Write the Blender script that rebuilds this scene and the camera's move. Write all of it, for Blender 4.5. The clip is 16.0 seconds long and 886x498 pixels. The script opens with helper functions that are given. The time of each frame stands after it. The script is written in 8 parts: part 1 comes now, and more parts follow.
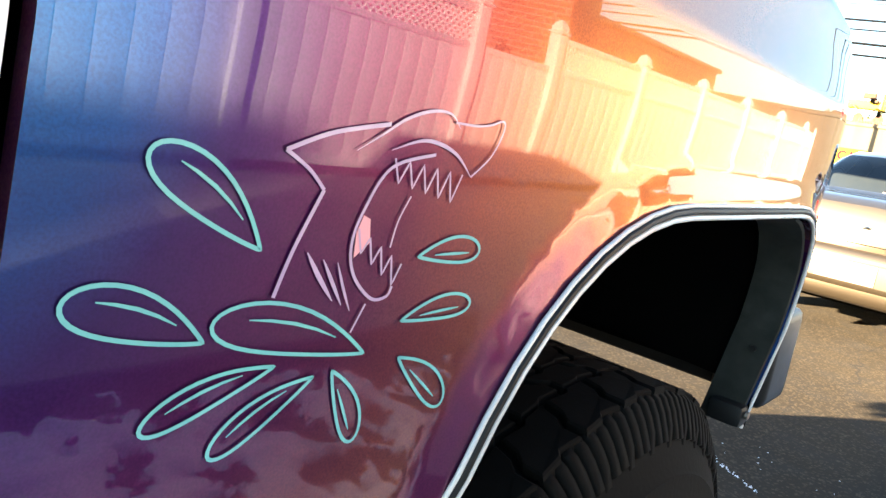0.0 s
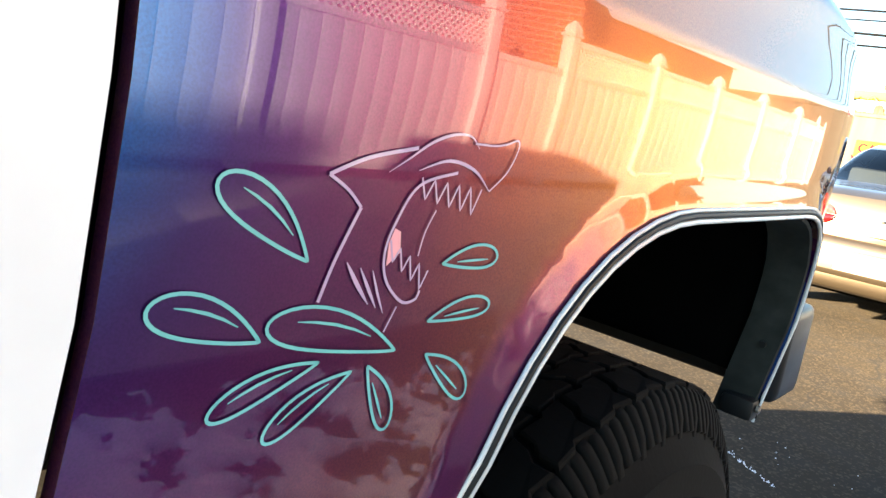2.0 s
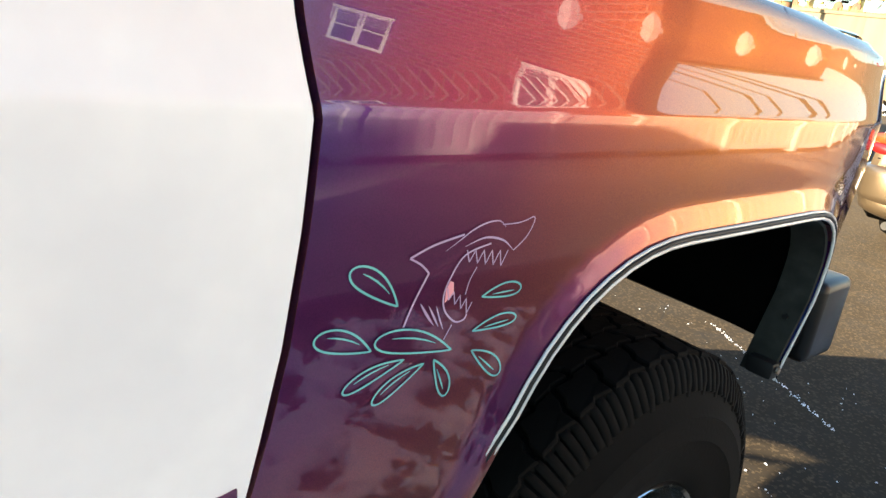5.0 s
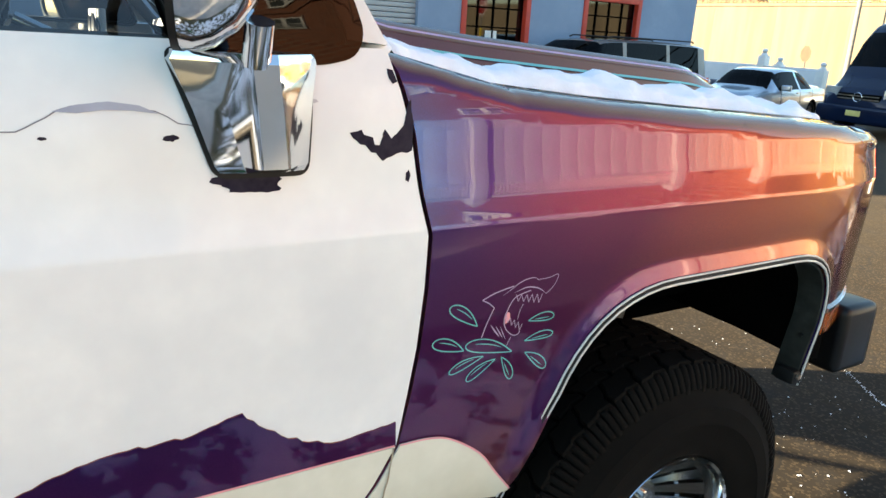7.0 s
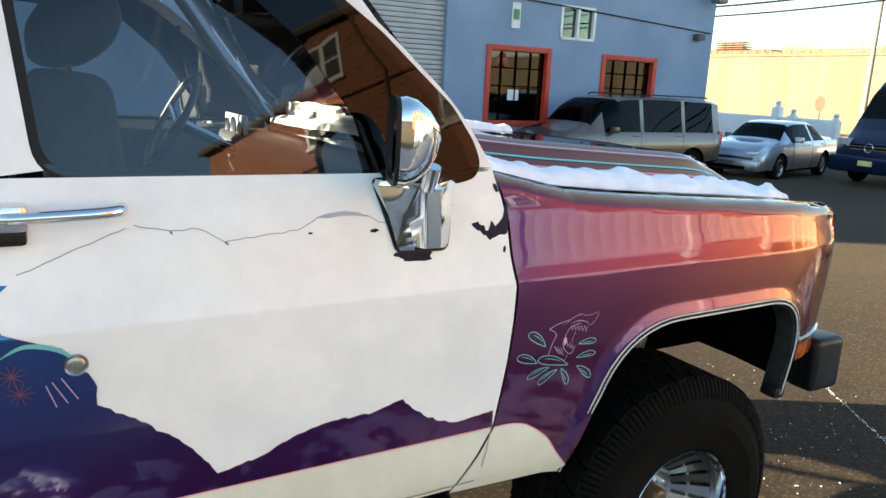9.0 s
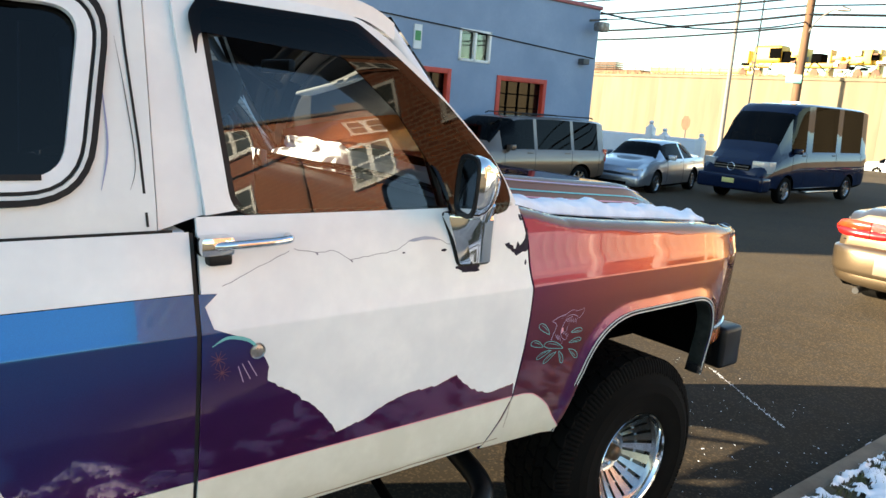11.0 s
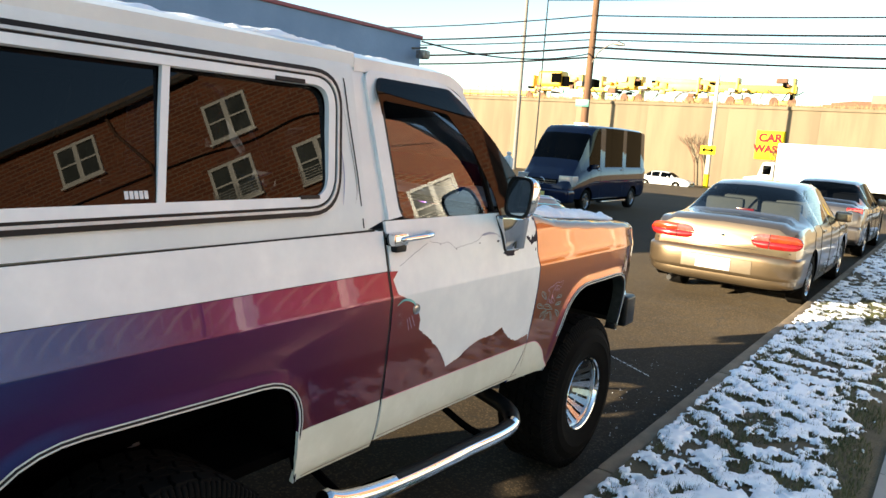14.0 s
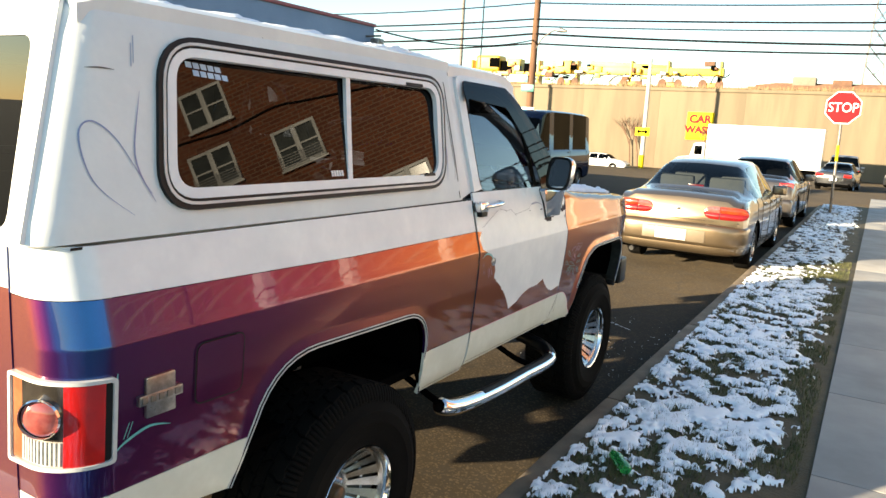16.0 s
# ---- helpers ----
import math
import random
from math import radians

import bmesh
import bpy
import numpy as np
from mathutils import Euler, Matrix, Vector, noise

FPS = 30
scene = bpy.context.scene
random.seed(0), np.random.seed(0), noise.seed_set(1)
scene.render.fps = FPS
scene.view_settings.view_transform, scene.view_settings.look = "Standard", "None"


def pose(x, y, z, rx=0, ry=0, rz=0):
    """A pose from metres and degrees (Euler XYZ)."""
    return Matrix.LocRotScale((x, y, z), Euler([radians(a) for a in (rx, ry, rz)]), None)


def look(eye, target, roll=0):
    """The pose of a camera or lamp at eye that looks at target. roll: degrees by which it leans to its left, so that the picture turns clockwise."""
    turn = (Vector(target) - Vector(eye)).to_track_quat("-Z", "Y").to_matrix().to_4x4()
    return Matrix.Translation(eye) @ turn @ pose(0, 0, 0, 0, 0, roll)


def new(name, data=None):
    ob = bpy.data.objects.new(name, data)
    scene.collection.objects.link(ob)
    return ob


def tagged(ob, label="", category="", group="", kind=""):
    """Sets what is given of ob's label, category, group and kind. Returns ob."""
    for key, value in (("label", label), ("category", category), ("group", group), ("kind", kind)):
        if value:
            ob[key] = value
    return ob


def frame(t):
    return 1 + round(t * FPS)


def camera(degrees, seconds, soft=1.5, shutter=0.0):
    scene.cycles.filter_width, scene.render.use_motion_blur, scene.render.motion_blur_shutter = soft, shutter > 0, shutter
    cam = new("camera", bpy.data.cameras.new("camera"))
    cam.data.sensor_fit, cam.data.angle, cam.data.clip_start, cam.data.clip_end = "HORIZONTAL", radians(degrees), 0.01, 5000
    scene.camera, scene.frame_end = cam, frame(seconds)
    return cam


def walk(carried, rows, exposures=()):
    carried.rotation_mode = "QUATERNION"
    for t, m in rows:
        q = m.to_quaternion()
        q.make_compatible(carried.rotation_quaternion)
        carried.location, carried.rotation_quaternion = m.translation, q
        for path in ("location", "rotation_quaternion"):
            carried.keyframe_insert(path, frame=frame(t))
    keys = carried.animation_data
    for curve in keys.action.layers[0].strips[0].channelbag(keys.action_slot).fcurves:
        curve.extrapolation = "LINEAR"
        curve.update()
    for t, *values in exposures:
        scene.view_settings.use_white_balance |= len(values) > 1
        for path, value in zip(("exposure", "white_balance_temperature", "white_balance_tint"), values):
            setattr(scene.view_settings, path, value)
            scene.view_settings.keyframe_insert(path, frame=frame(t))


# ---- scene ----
cam = camera(62.9, 16.0)
PATH = [
    (0, (0.272, -0.08, 1.16), (-0.963, 1.451, 0.801), 9.9),
    (0.5, (0.274, -0.085, 1.162), (-0.955, 1.452, 0.805), 9.6),
    (1, (0.284, -0.097, 1.167), (-0.961, 1.428, 0.816), 9.6),
    (1.5, (0.294, -0.11, 1.168), (-0.973, 1.398, 0.821), 8.9),
    (2, (0.298, -0.119, 1.174), (-0.97, 1.382, 0.803), 9.1),
    (2.5, (0.312, -0.139, 1.178), (-0.972, 1.349, 0.807), 8.6),
    (3, (0.325, -0.164, 1.209), (-0.96, 1.31, 0.788), 8.5),
    (3.2, (0.332, -0.172, 1.219), (-0.944, 1.301, 0.769), 9.0),
    (5.3, (0.551, -0.313, 1.374), (-0.882, 0.939, 0.761), 7.8),
    (5.5, (0.611, -0.342, 1.395), (-0.879, 0.868, 0.832), 7.4),
    (6, (0.757, -0.4, 1.453), (-0.818, 0.716, 0.931), 6.0),
    (6.5, (0.853, -0.44, 1.518), (-0.761, 0.57, 0.906), 5.0),
    (7, (0.944, -0.534, 1.559), (-0.689, 0.469, 0.988), 3.4),
    (7.5, (1.038, -0.689, 1.608), (-0.555, 0.377, 1.039), 3.3),
    (8, (1.136, -0.79, 1.654), (-0.474, 0.284, 1.147), 3.3),
    (8.5, (1.285, -0.883, 1.681), (-0.355, 0.161, 1.213), 3.8),
    (9, (1.386, -0.986, 1.728), (-0.306, -0.017, 1.282), 2.7),
    (9.2, (1.421, -1.043, 1.741), (-0.258, -0.037, 1.326), 2.9),
    (11.3, (1.625, -1.835, 1.844), (0.157, -0.528, 1.477), 3.4),
    (11.5, (1.633, -1.953, 1.836), (0.214, -0.585, 1.493), 2.6),
    (12, (1.605, -2.168, 1.839), (0.281, -0.719, 1.455), 2.8),
    (12.5, (1.657, -2.356, 1.835), (0.371, -0.868, 1.471), 2.3),
    (13, (1.681, -2.547, 1.858), (0.381, -1.061, 1.538), 4.0),
    (13.5, (1.645, -2.81, 1.845), (0.44, -1.242, 1.548), 3.8),
    (14, (1.606, -3.04, 1.857), (0.461, -1.43, 1.543), 4.1),
    (14.5, (1.618, -3.246, 1.851), (0.54, -1.597, 1.504), 4.0),
    (15, (1.613, -3.487, 1.872), (0.507, -1.846, 1.583), 3.8),
    (15.5, (1.526, -3.756, 1.843), (0.536, -2.056, 1.481), 2.4),
    (16, (1.527, -3.996, 1.844), (0.528, -2.298, 1.501), 3.3),
]
EXPOSURES = [(0, 3.32, 6400, 7), (3, 3.14, 6450, 6), (5.5, 2.90, 6600, 5), (7, 2.80, 6600, 4), (9, 2.68, 6550, 4), (12.5, 2.46, 6450, 5), (14.5, 2.20, 6600, 5), (16, 2.17, 6650, 5)]
walk(cam, [(t, look(eye, target, roll)) for t, eye, target, roll in PATH], EXPOSURES)

# ---- world, sun, exposure ----
SUN_DIR = Vector((0.49, 0.872, 0.0)).normalized()
SUN_EL = radians(11.6)
world = bpy.data.worlds.new("world")
scene.world = world
world.use_nodes = True
_wn, _wl = world.node_tree.nodes, world.node_tree.links
_sky = _wn.new("ShaderNodeTexSky")
_sky.sky_type = "NISHITA"
_sky.sun_disc = False
_sky.sun_elevation = SUN_EL
_sky.sun_rotation = math.atan2(-SUN_DIR.x, -SUN_DIR.y) % (2 * math.pi)
_sky.air_density, _sky.dust_density, _sky.ozone_density = 1.0, 0.3, 1.6
_bg = _wn["Background"]
_bg.inputs["Strength"].default_value = 0.088
_wl.new(_sky.outputs[0], _bg.inputs["Color"])
_sl = bpy.data.lights.new("sun", "SUN")
_sl.energy, _sl.angle, _sl.color = 5.0, radians(0.6), (1.0, 0.83, 0.61)
_sun = new("sun", _sl)
_sun.matrix_world = look((0, 0, 0), (SUN_DIR.x * math.cos(SUN_EL), SUN_DIR.y * math.cos(SUN_EL), -math.sin(SUN_EL)))


# ---- materials ----
def principled(name):
    m = bpy.data.materials.new(name)
    m.use_nodes = True
    nt = m.node_tree
    return m, nt, nt.nodes["Principled BSDF"]


def noise_node(nt, scale, detail=4.0, rough=0.55, coords="Object", stretch=None):
    tc = nt.nodes.new("ShaderNodeTexCoord")
    n = nt.nodes.new("ShaderNodeTexNoise")
    n.inputs["Scale"].default_value, n.inputs["Detail"].default_value, n.inputs["Roughness"].default_value = scale, detail, rough
    src = tc.outputs[coords]
    if stretch:
        mp = nt.nodes.new("ShaderNodeMapping")
        mp.inputs["Scale"].default_value = stretch
        nt.links.new(src, mp.inputs["Vector"])
        src = mp.outputs[0]
    nt.links.new(src, n.inputs["Vector"])
    return n.outputs["Fac"]


def ramp(nt, fac, stops):
    r = nt.nodes.new("ShaderNodeValToRGB")
    els = r.color_ramp.elements
    while len(els) < len(stops):
        els.new(0.5)
    for e, (p, c) in zip(els, stops):
        e.position, e.color = p, (*c, 1) if len(c) == 3 else c
    nt.links.new(fac, r.inputs["Fac"])
    return r.outputs["Color"]


def mixc(nt, fac, a, b, mode="MIX"):
    n = nt.nodes.new("ShaderNodeMix")
    n.data_type, n.blend_type = "RGBA", mode
    for sock, v in ((n.inputs["Factor"], fac), (n.inputs["A"], a), (n.inputs["B"], b)):
        if isinstance(v, (int, float)):
            sock.default_value = v
        elif isinstance(v, tuple):
            sock.default_value = (*v, 1) if len(v) == 3 else v
        else:
            nt.links.new(v, sock)
    return n.outputs["Result"]


def bump(nt, fac, strength, distance, bsdf, into="Normal"):
    b = nt.nodes.new("ShaderNodeBump")
    b.inputs["Strength"].default_value, b.inputs["Distance"].default_value = strength, distance
    nt.links.new(fac, b.inputs["Height"])
    nt.links.new(b.outputs[0], bsdf.inputs[into])


def surface(name, c1, c2=None, rough=0.6, metal=0.0, scale=6.0, fine=60.0, bumps=0.0, dist=0.003, coat=0.0, spec=0.5, lo=0.35, hi=0.65, rvar=0.08, stretch=None):
    """A surface with two scales of variation between two colours."""
    m, nt, b = principled(name)
    c2 = c2 or tuple(v * 0.8 for v in c1)
    big, small = noise_node(nt, scale, stretch=stretch), noise_node(nt, fine, 3.0)
    base = ramp(nt, big, [(lo, c1), (hi, c2)])
    col = mixc(nt, ramp(nt, small, [(0.3, (0.0, 0.0, 0.0)), (0.7, (0.35, 0.35, 0.35))]), base, c2)
    nt.links.new(col, b.inputs["Base Color"])
    rr = nt.nodes.new("ShaderNodeMapRange")
    rr.inputs["To Min"].default_value, rr.inputs["To Max"].default_value = max(rough - rvar, 0.02), min(rough + rvar, 1)
    nt.links.new(big, rr.inputs["Value"])
    nt.links.new(rr.outputs[0], b.inputs["Roughness"])
    b.inputs["Metallic"].default_value = metal
    b.inputs["Specular IOR Level"].default_value = spec
    b.inputs["Coat Weight"].default_value = coat
    b.inputs["Coat Roughness"].default_value = 0.04
    if bumps:
        bump(nt, small, bumps, dist, b)
    return m


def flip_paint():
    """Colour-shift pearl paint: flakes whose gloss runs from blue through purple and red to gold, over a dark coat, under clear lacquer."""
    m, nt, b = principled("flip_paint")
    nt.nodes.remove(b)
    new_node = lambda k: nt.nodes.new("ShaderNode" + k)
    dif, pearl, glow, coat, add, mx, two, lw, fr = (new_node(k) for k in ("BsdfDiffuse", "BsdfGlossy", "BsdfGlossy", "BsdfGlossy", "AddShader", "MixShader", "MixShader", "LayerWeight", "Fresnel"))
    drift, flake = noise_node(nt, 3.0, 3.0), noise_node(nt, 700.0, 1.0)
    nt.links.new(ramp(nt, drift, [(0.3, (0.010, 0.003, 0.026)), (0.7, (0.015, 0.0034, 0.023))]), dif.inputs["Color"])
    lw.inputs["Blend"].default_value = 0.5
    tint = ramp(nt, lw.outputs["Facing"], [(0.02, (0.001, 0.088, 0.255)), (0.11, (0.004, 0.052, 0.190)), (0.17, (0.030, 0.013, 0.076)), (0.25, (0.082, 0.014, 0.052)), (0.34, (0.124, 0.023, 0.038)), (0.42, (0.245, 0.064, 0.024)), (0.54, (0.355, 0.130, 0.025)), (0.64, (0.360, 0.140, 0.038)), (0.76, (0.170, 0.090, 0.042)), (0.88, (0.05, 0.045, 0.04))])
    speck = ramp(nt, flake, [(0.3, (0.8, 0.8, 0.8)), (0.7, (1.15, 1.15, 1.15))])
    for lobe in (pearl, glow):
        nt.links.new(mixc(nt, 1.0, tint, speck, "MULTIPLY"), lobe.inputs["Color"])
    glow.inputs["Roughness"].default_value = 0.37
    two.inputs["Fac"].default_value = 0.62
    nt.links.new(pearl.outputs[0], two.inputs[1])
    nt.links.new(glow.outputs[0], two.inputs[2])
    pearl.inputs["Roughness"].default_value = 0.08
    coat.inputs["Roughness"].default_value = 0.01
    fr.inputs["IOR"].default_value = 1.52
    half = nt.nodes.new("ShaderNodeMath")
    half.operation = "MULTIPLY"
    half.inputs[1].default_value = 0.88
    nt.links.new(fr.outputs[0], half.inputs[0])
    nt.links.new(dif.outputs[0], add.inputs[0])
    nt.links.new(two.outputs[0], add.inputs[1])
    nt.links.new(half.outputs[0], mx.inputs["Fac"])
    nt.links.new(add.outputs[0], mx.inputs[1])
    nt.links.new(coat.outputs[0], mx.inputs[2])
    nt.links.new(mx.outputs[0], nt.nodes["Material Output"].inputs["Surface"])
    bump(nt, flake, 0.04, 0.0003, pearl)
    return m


def glass(name, tint, rough=0.0, refl=1.15):
    m, nt, b = principled(name)
    nt.nodes.remove(b)
    tr, gl, fr, mx = (nt.nodes.new("ShaderNode" + k) for k in ("BsdfTransparent", "BsdfGlossy", "Fresnel", "MixShader"))
    tr.inputs["Color"].default_value = (*tint, 1)
    gl.inputs["Roughness"].default_value = rough
    fr.inputs["IOR"].default_value = 1.52
    add = nt.nodes.new("ShaderNodeMath")
    add.operation, add.use_clamp = "MULTIPLY_ADD", True
    add.inputs[1].default_value, add.inputs[2].default_value = refl, 0.0
    nt.links.new(fr.outputs[0], add.inputs[0])
    nt.links.new(add.outputs[0], mx.inputs["Fac"])
    nt.links.new(tr.outputs[0], mx.inputs[1])
    nt.links.new(gl.outputs[0], mx.inputs[2])
    nt.links.new(mx.outputs[0], nt.nodes["Material Output"].inputs["Surface"])
    return m


def car_paint(name, c, metal=0.5, rough=0.35):
    m = surface(name, c, tuple(v * 0.88 for v in c), rough=rough, metal=metal, scale=1.5, fine=400, coat=1.0, rvar=0.05)
    return m


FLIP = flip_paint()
WHITE_PAINT = surface("white_body_paint", (0.82, 0.82, 0.80), (0.69, 0.70, 0.70), rough=0.36, scale=4.5, fine=26, coat=0.2, rvar=0.10, bumps=0.02, dist=0.002)
WHITE_TOP = surface("white_fibreglass", (0.76, 0.76, 0.73), (0.66, 0.67, 0.66), rough=0.5, scale=3.5, fine=50, bumps=0.05, dist=0.002)
CREAM = surface("cream_rocker_paint", (0.72, 0.71, 0.60), (0.62, 0.61, 0.50), rough=0.4, scale=5, fine=40, coat=0.2)
BRIGHT_BEAD = surface("bright_plastic_bead", (0.62, 0.62, 0.60), (0.5, 0.5, 0.48), rough=0.3, coat=0.5, scale=14)
BLACK_TRIM = surface("black_rubber_trim", (0.006, 0.006, 0.0065), (0.012, 0.0115, 0.011), rough=0.5, spec=0.22, scale=10, bumps=0.1)
TYRE = surface("tyre_rubber", (0.0026, 0.0023, 0.0019), (0.0055, 0.0048, 0.0040), rough=0.9, spec=0.08, scale=9, fine=120, bumps=0.25, dist=0.002)
# Near-zero black: the deep shade of wells and underside is put into the colour.
UNDER = surface("underbody_shade_black", (0.001, 0.001, 0.001), (0.002, 0.0018, 0.0016), rough=0.95, spec=0.02, scale=8, bumps=0.2)
CHROME = surface("chrome", (0.78, 0.79, 0.80), (0.70, 0.70, 0.70), rough=0.07, metal=1.0, scale=8, rvar=0.03)
ALLOY = surface("polished_alloy", (0.50, 0.50, 0.50), (0.34, 0.34, 0.34), rough=0.22, metal=1.0, scale=20, rvar=0.08)
STEEL = surface("dull_metal", (0.28, 0.27, 0.26), (0.16, 0.13, 0.10), rough=0.5, metal=0.8, scale=12)
GLASS_CLEAR = glass("door_glass", (0.55, 0.60, 0.62), 0.0, 1.7)
GLASS_TINT = glass("tinted_glass", (0.012, 0.014, 0.018), 0.0, 0.50)
GLASS_CAR = glass("car_glass", (0.50, 0.58, 0.55))
GLASS_SHOP = glass("workshop_glass", (0.05, 0.07, 0.10), 0.03, 1.3)
GLASS_REAR = glass("rear_door_glass", (0.05, 0.055, 0.06), 0.0, 1.6)
GLASS_DARK = glass("dark_car_glass", (0.03, 0.035, 0.04), 0.0, 0.25)
SMOKE = glass("smoked_visor", (0.030, 0.014, 0.008), 0.02, 0.40)
GLOSS_BLACK = surface("gloss_black_enamel", (0.004, 0.004, 0.005), (0.007, 0.007, 0.007), rough=0.35, spec=0.2, scale=12)
TEAL = surface("turquoise_enamel", (0.16, 0.47, 0.45), (0.13, 0.40, 0.40), rough=0.3, coat=0.6, scale=20)
LILAC = surface("lilac_enamel", (0.46, 0.33, 0.46), (0.40, 0.27, 0.43), rough=0.3, coat=0.6, scale=20)
PINK = surface("pink_enamel", (0.80, 0.35, 0.36), (0.72, 0.28, 0.32), rough=0.3, coat=0.6, scale=20)
PRIMER = surface("dark_primer", (0.008, 0.006, 0.018), (0.024, 0.019, 0.032), rough=0.6, scale=60, spec=0.12)
RED_LENS = surface("red_lens", (0.52, 0.010, 0.008), (0.40, 0.008, 0.007), rough=0.12, coat=1.0, scale=20)
AMBER_LENS = surface("amber_lens", (0.50, 0.12, 0.012), (0.40, 0.09, 0.01), rough=0.15, coat=1.0, scale=20)
CLEAR_LENS = surface("clear_lens", (0.52, 0.52, 0.50), (0.36, 0.36, 0.35), rough=0.12, coat=1.0, scale=30)
VINYL_SEAT = surface("dark_seat_cloth", (0.03, 0.032, 0.04), (0.045, 0.045, 0.05), rough=0.8, scale=15, bumps=0.2)
DASH = surface("dash_plastic", (0.05, 0.05, 0.055), (0.07, 0.07, 0.07), rough=0.55, scale=12)
SNOW = surface("snow", (0.92, 0.93, 0.94), (0.82, 0.84, 0.87), rough=0.75, scale=10, fine=110, bumps=0.35, dist=0.004, spec=0.2)
PLATE = surface("plate_white", (0.72, 0.72, 0.70), (0.6, 0.6, 0.6), rough=0.4)


# ---- mesh helpers ----
def finish(name, bm, mat, parent=None, label="", angle=38, smooth=True):
    bmesh.ops.recalc_face_normals(bm, faces=bm.faces)
    return part(name, bm, mat, parent, label, angle, smooth)


def part(name, bm, mat, parent=None, label="", angle=38, smooth=True):
    """Links a bmesh as one mesh object under a thing or under a part."""
    for f in bm.faces:
        f.smooth = smooth
    for e in bm.edges:
        if len(e.link_faces) == 2:
            e.smooth = e.calc_face_angle(0) < radians(angle)
    me = bpy.data.meshes.new(name)
    bm.to_mesh(me)
    bm.free()
    for mm in mat if isinstance(mat, (list, tuple)) else [mat]:
        me.materials.append(mm)
    ob = new(name, me)
    if parent is not None:
        ob.parent = parent
    if label:
        tagged(ob, label)
    return ob


def empty(name, loc=(0, 0, 0), rz=0.0):
    ob = new(name)
    ob.matrix_basis = pose(*loc, 0, 0, rz)
    ob.empty_display_size = 0.1
    return ob


def box(bm, x0, x1, y0, y1, z0, z1, bev=0.0, seg=2):
    r = bmesh.ops.create_cube(bm, size=1)
    vs = r["verts"]
    for v in vs:
        v.co = Vector(((x0 + x1) / 2 + v.co.x * (x1 - x0), (y0 + y1) / 2 + v.co.y * (y1 - y0), (z0 + z1) / 2 + v.co.z * (z1 - z0)))
    if bev > 0:
        es = list({e for v in vs for e in v.link_edges})
        bmesh.ops.bevel(bm, geom=es, offset=bev, segments=seg, affect="EDGES", profile=0.6)
    return vs


def newbox(*a, **k):
    bm = bmesh.new()
    box(bm, *a, **k)
    return bm


def smooth_path(pts, n=6):
    """Catmull-Rom through points."""
    p = [Vector(q) for q in pts]
    if len(p) < 3:
        return p
    out = []
    for i in range(len(p) - 1):
        a, b, c, d = p[max(i - 1, 0)], p[i], p[i + 1], p[min(i + 2, len(p) - 1)]
        for k in range(n):
            t = k / n
            out.append(0.5 * ((2 * b) + (c - a) * t + (2 * a - 5 * b + 4 * c - d) * t * t + (3 * b - a - 3 * c + d) * t ** 3))
    return out + [p[-1]]


def tube(bm, pts, r, seg=10, caps=True, closed=False):
    """A round bar along points; r may be a list."""
    p = [Vector(q) for q in pts]
    rs = r if isinstance(r, (list, tuple)) else [r] * len(p)
    rings, up = [], None
    n = len(p)
    for i in range(n):
        d = (p[(i + 1) % n] - p[i - 1]) if closed else (p[min(i + 1, n - 1)] - p[max(i - 1, 0)])
        d.normalize()
        if up is None:
            up = Vector((0, 0, 1)) if abs(d.z) < 0.9 else Vector((1, 0, 0))
        sx = d.cross(up).normalized()
        up = sx.cross(d).normalized()
        rings.append([bm.verts.new(p[i] + rs[i] * (math.cos(a) * sx + math.sin(a) * up)) for a in (2 * math.pi * k / seg for k in range(seg))])
    for i in range(n if closed else n - 1):
        a, b = rings[i], rings[(i + 1) % n]
        for k in range(seg):
            bm.faces.new((a[k], a[(k + 1) % seg], b[(k + 1) % seg], b[k]))
    if caps and not closed:
        bm.faces.new(rings[0][::-1])
        bm.faces.new(rings[-1])


def revolve(bm, prof, seg=32, axis="X", at=(0, 0, 0), close=False):
    """Turn a profile of (radius, height) round an axis."""
    at = Vector(at)
    rings = []
    for r, h in prof:
        ring = []
        for k in range(seg):
            a = 2 * math.pi * k / seg
            c, s = r * math.cos(a), r * math.sin(a)
            ring.append(bm.verts.new(at + Vector((h, c, s) if axis == "X" else (c, s, h) if axis == "Z" else (s, h, c))))
        rings.append(ring)
    for i in range(len(rings) - (0 if close else 1)):
        a, b = rings[i], rings[(i + 1) % len(rings)]
        for k in range(seg):
            try:
                bm.faces.new((a[k], b[k], b[(k + 1) % seg], a[(k + 1) % seg]))
            except ValueError:
                pass
    return rings


def cyl(bm, a, b, r, seg=16):
    tube(bm, [a, b], r, seg)


def loft(bm, rings, closed=False, cap=False):
    """Skin between rings of equal length."""
    vs = [[bm.verts.new(p) for p in ring] for ring in rings]
    n = len(vs[0])
    fs = []
    for i in range(len(vs) - 1):
        for k in range(n if closed else n - 1):
            fs.append(bm.faces.new((vs[i][k], vs[i][(k + 1) % n], vs[i + 1][(k + 1) % n], vs[i + 1][k])))
    if cap:
        bm.faces.new(vs[0][::-1])
        bm.faces.new(vs[-1])
    return vs


def interp(table, v):
    """Piecewise linear look-up."""
    i = bisect_table(table, v)
    if i <= 0:
        return table[0][1]
    if i >= len(table):
        return table[-1][1]
    (a, x), (b, y) = table[i - 1], table[i]
    return x + (y - x) * (v - a) / (b - a)


def bisect_table(table, v):
    lo, hi = 0, len(table)
    while lo < hi:
        mid = (lo + hi) // 2
        if table[mid][0] < v:
            lo = mid + 1
        else:
            hi = mid
    return lo


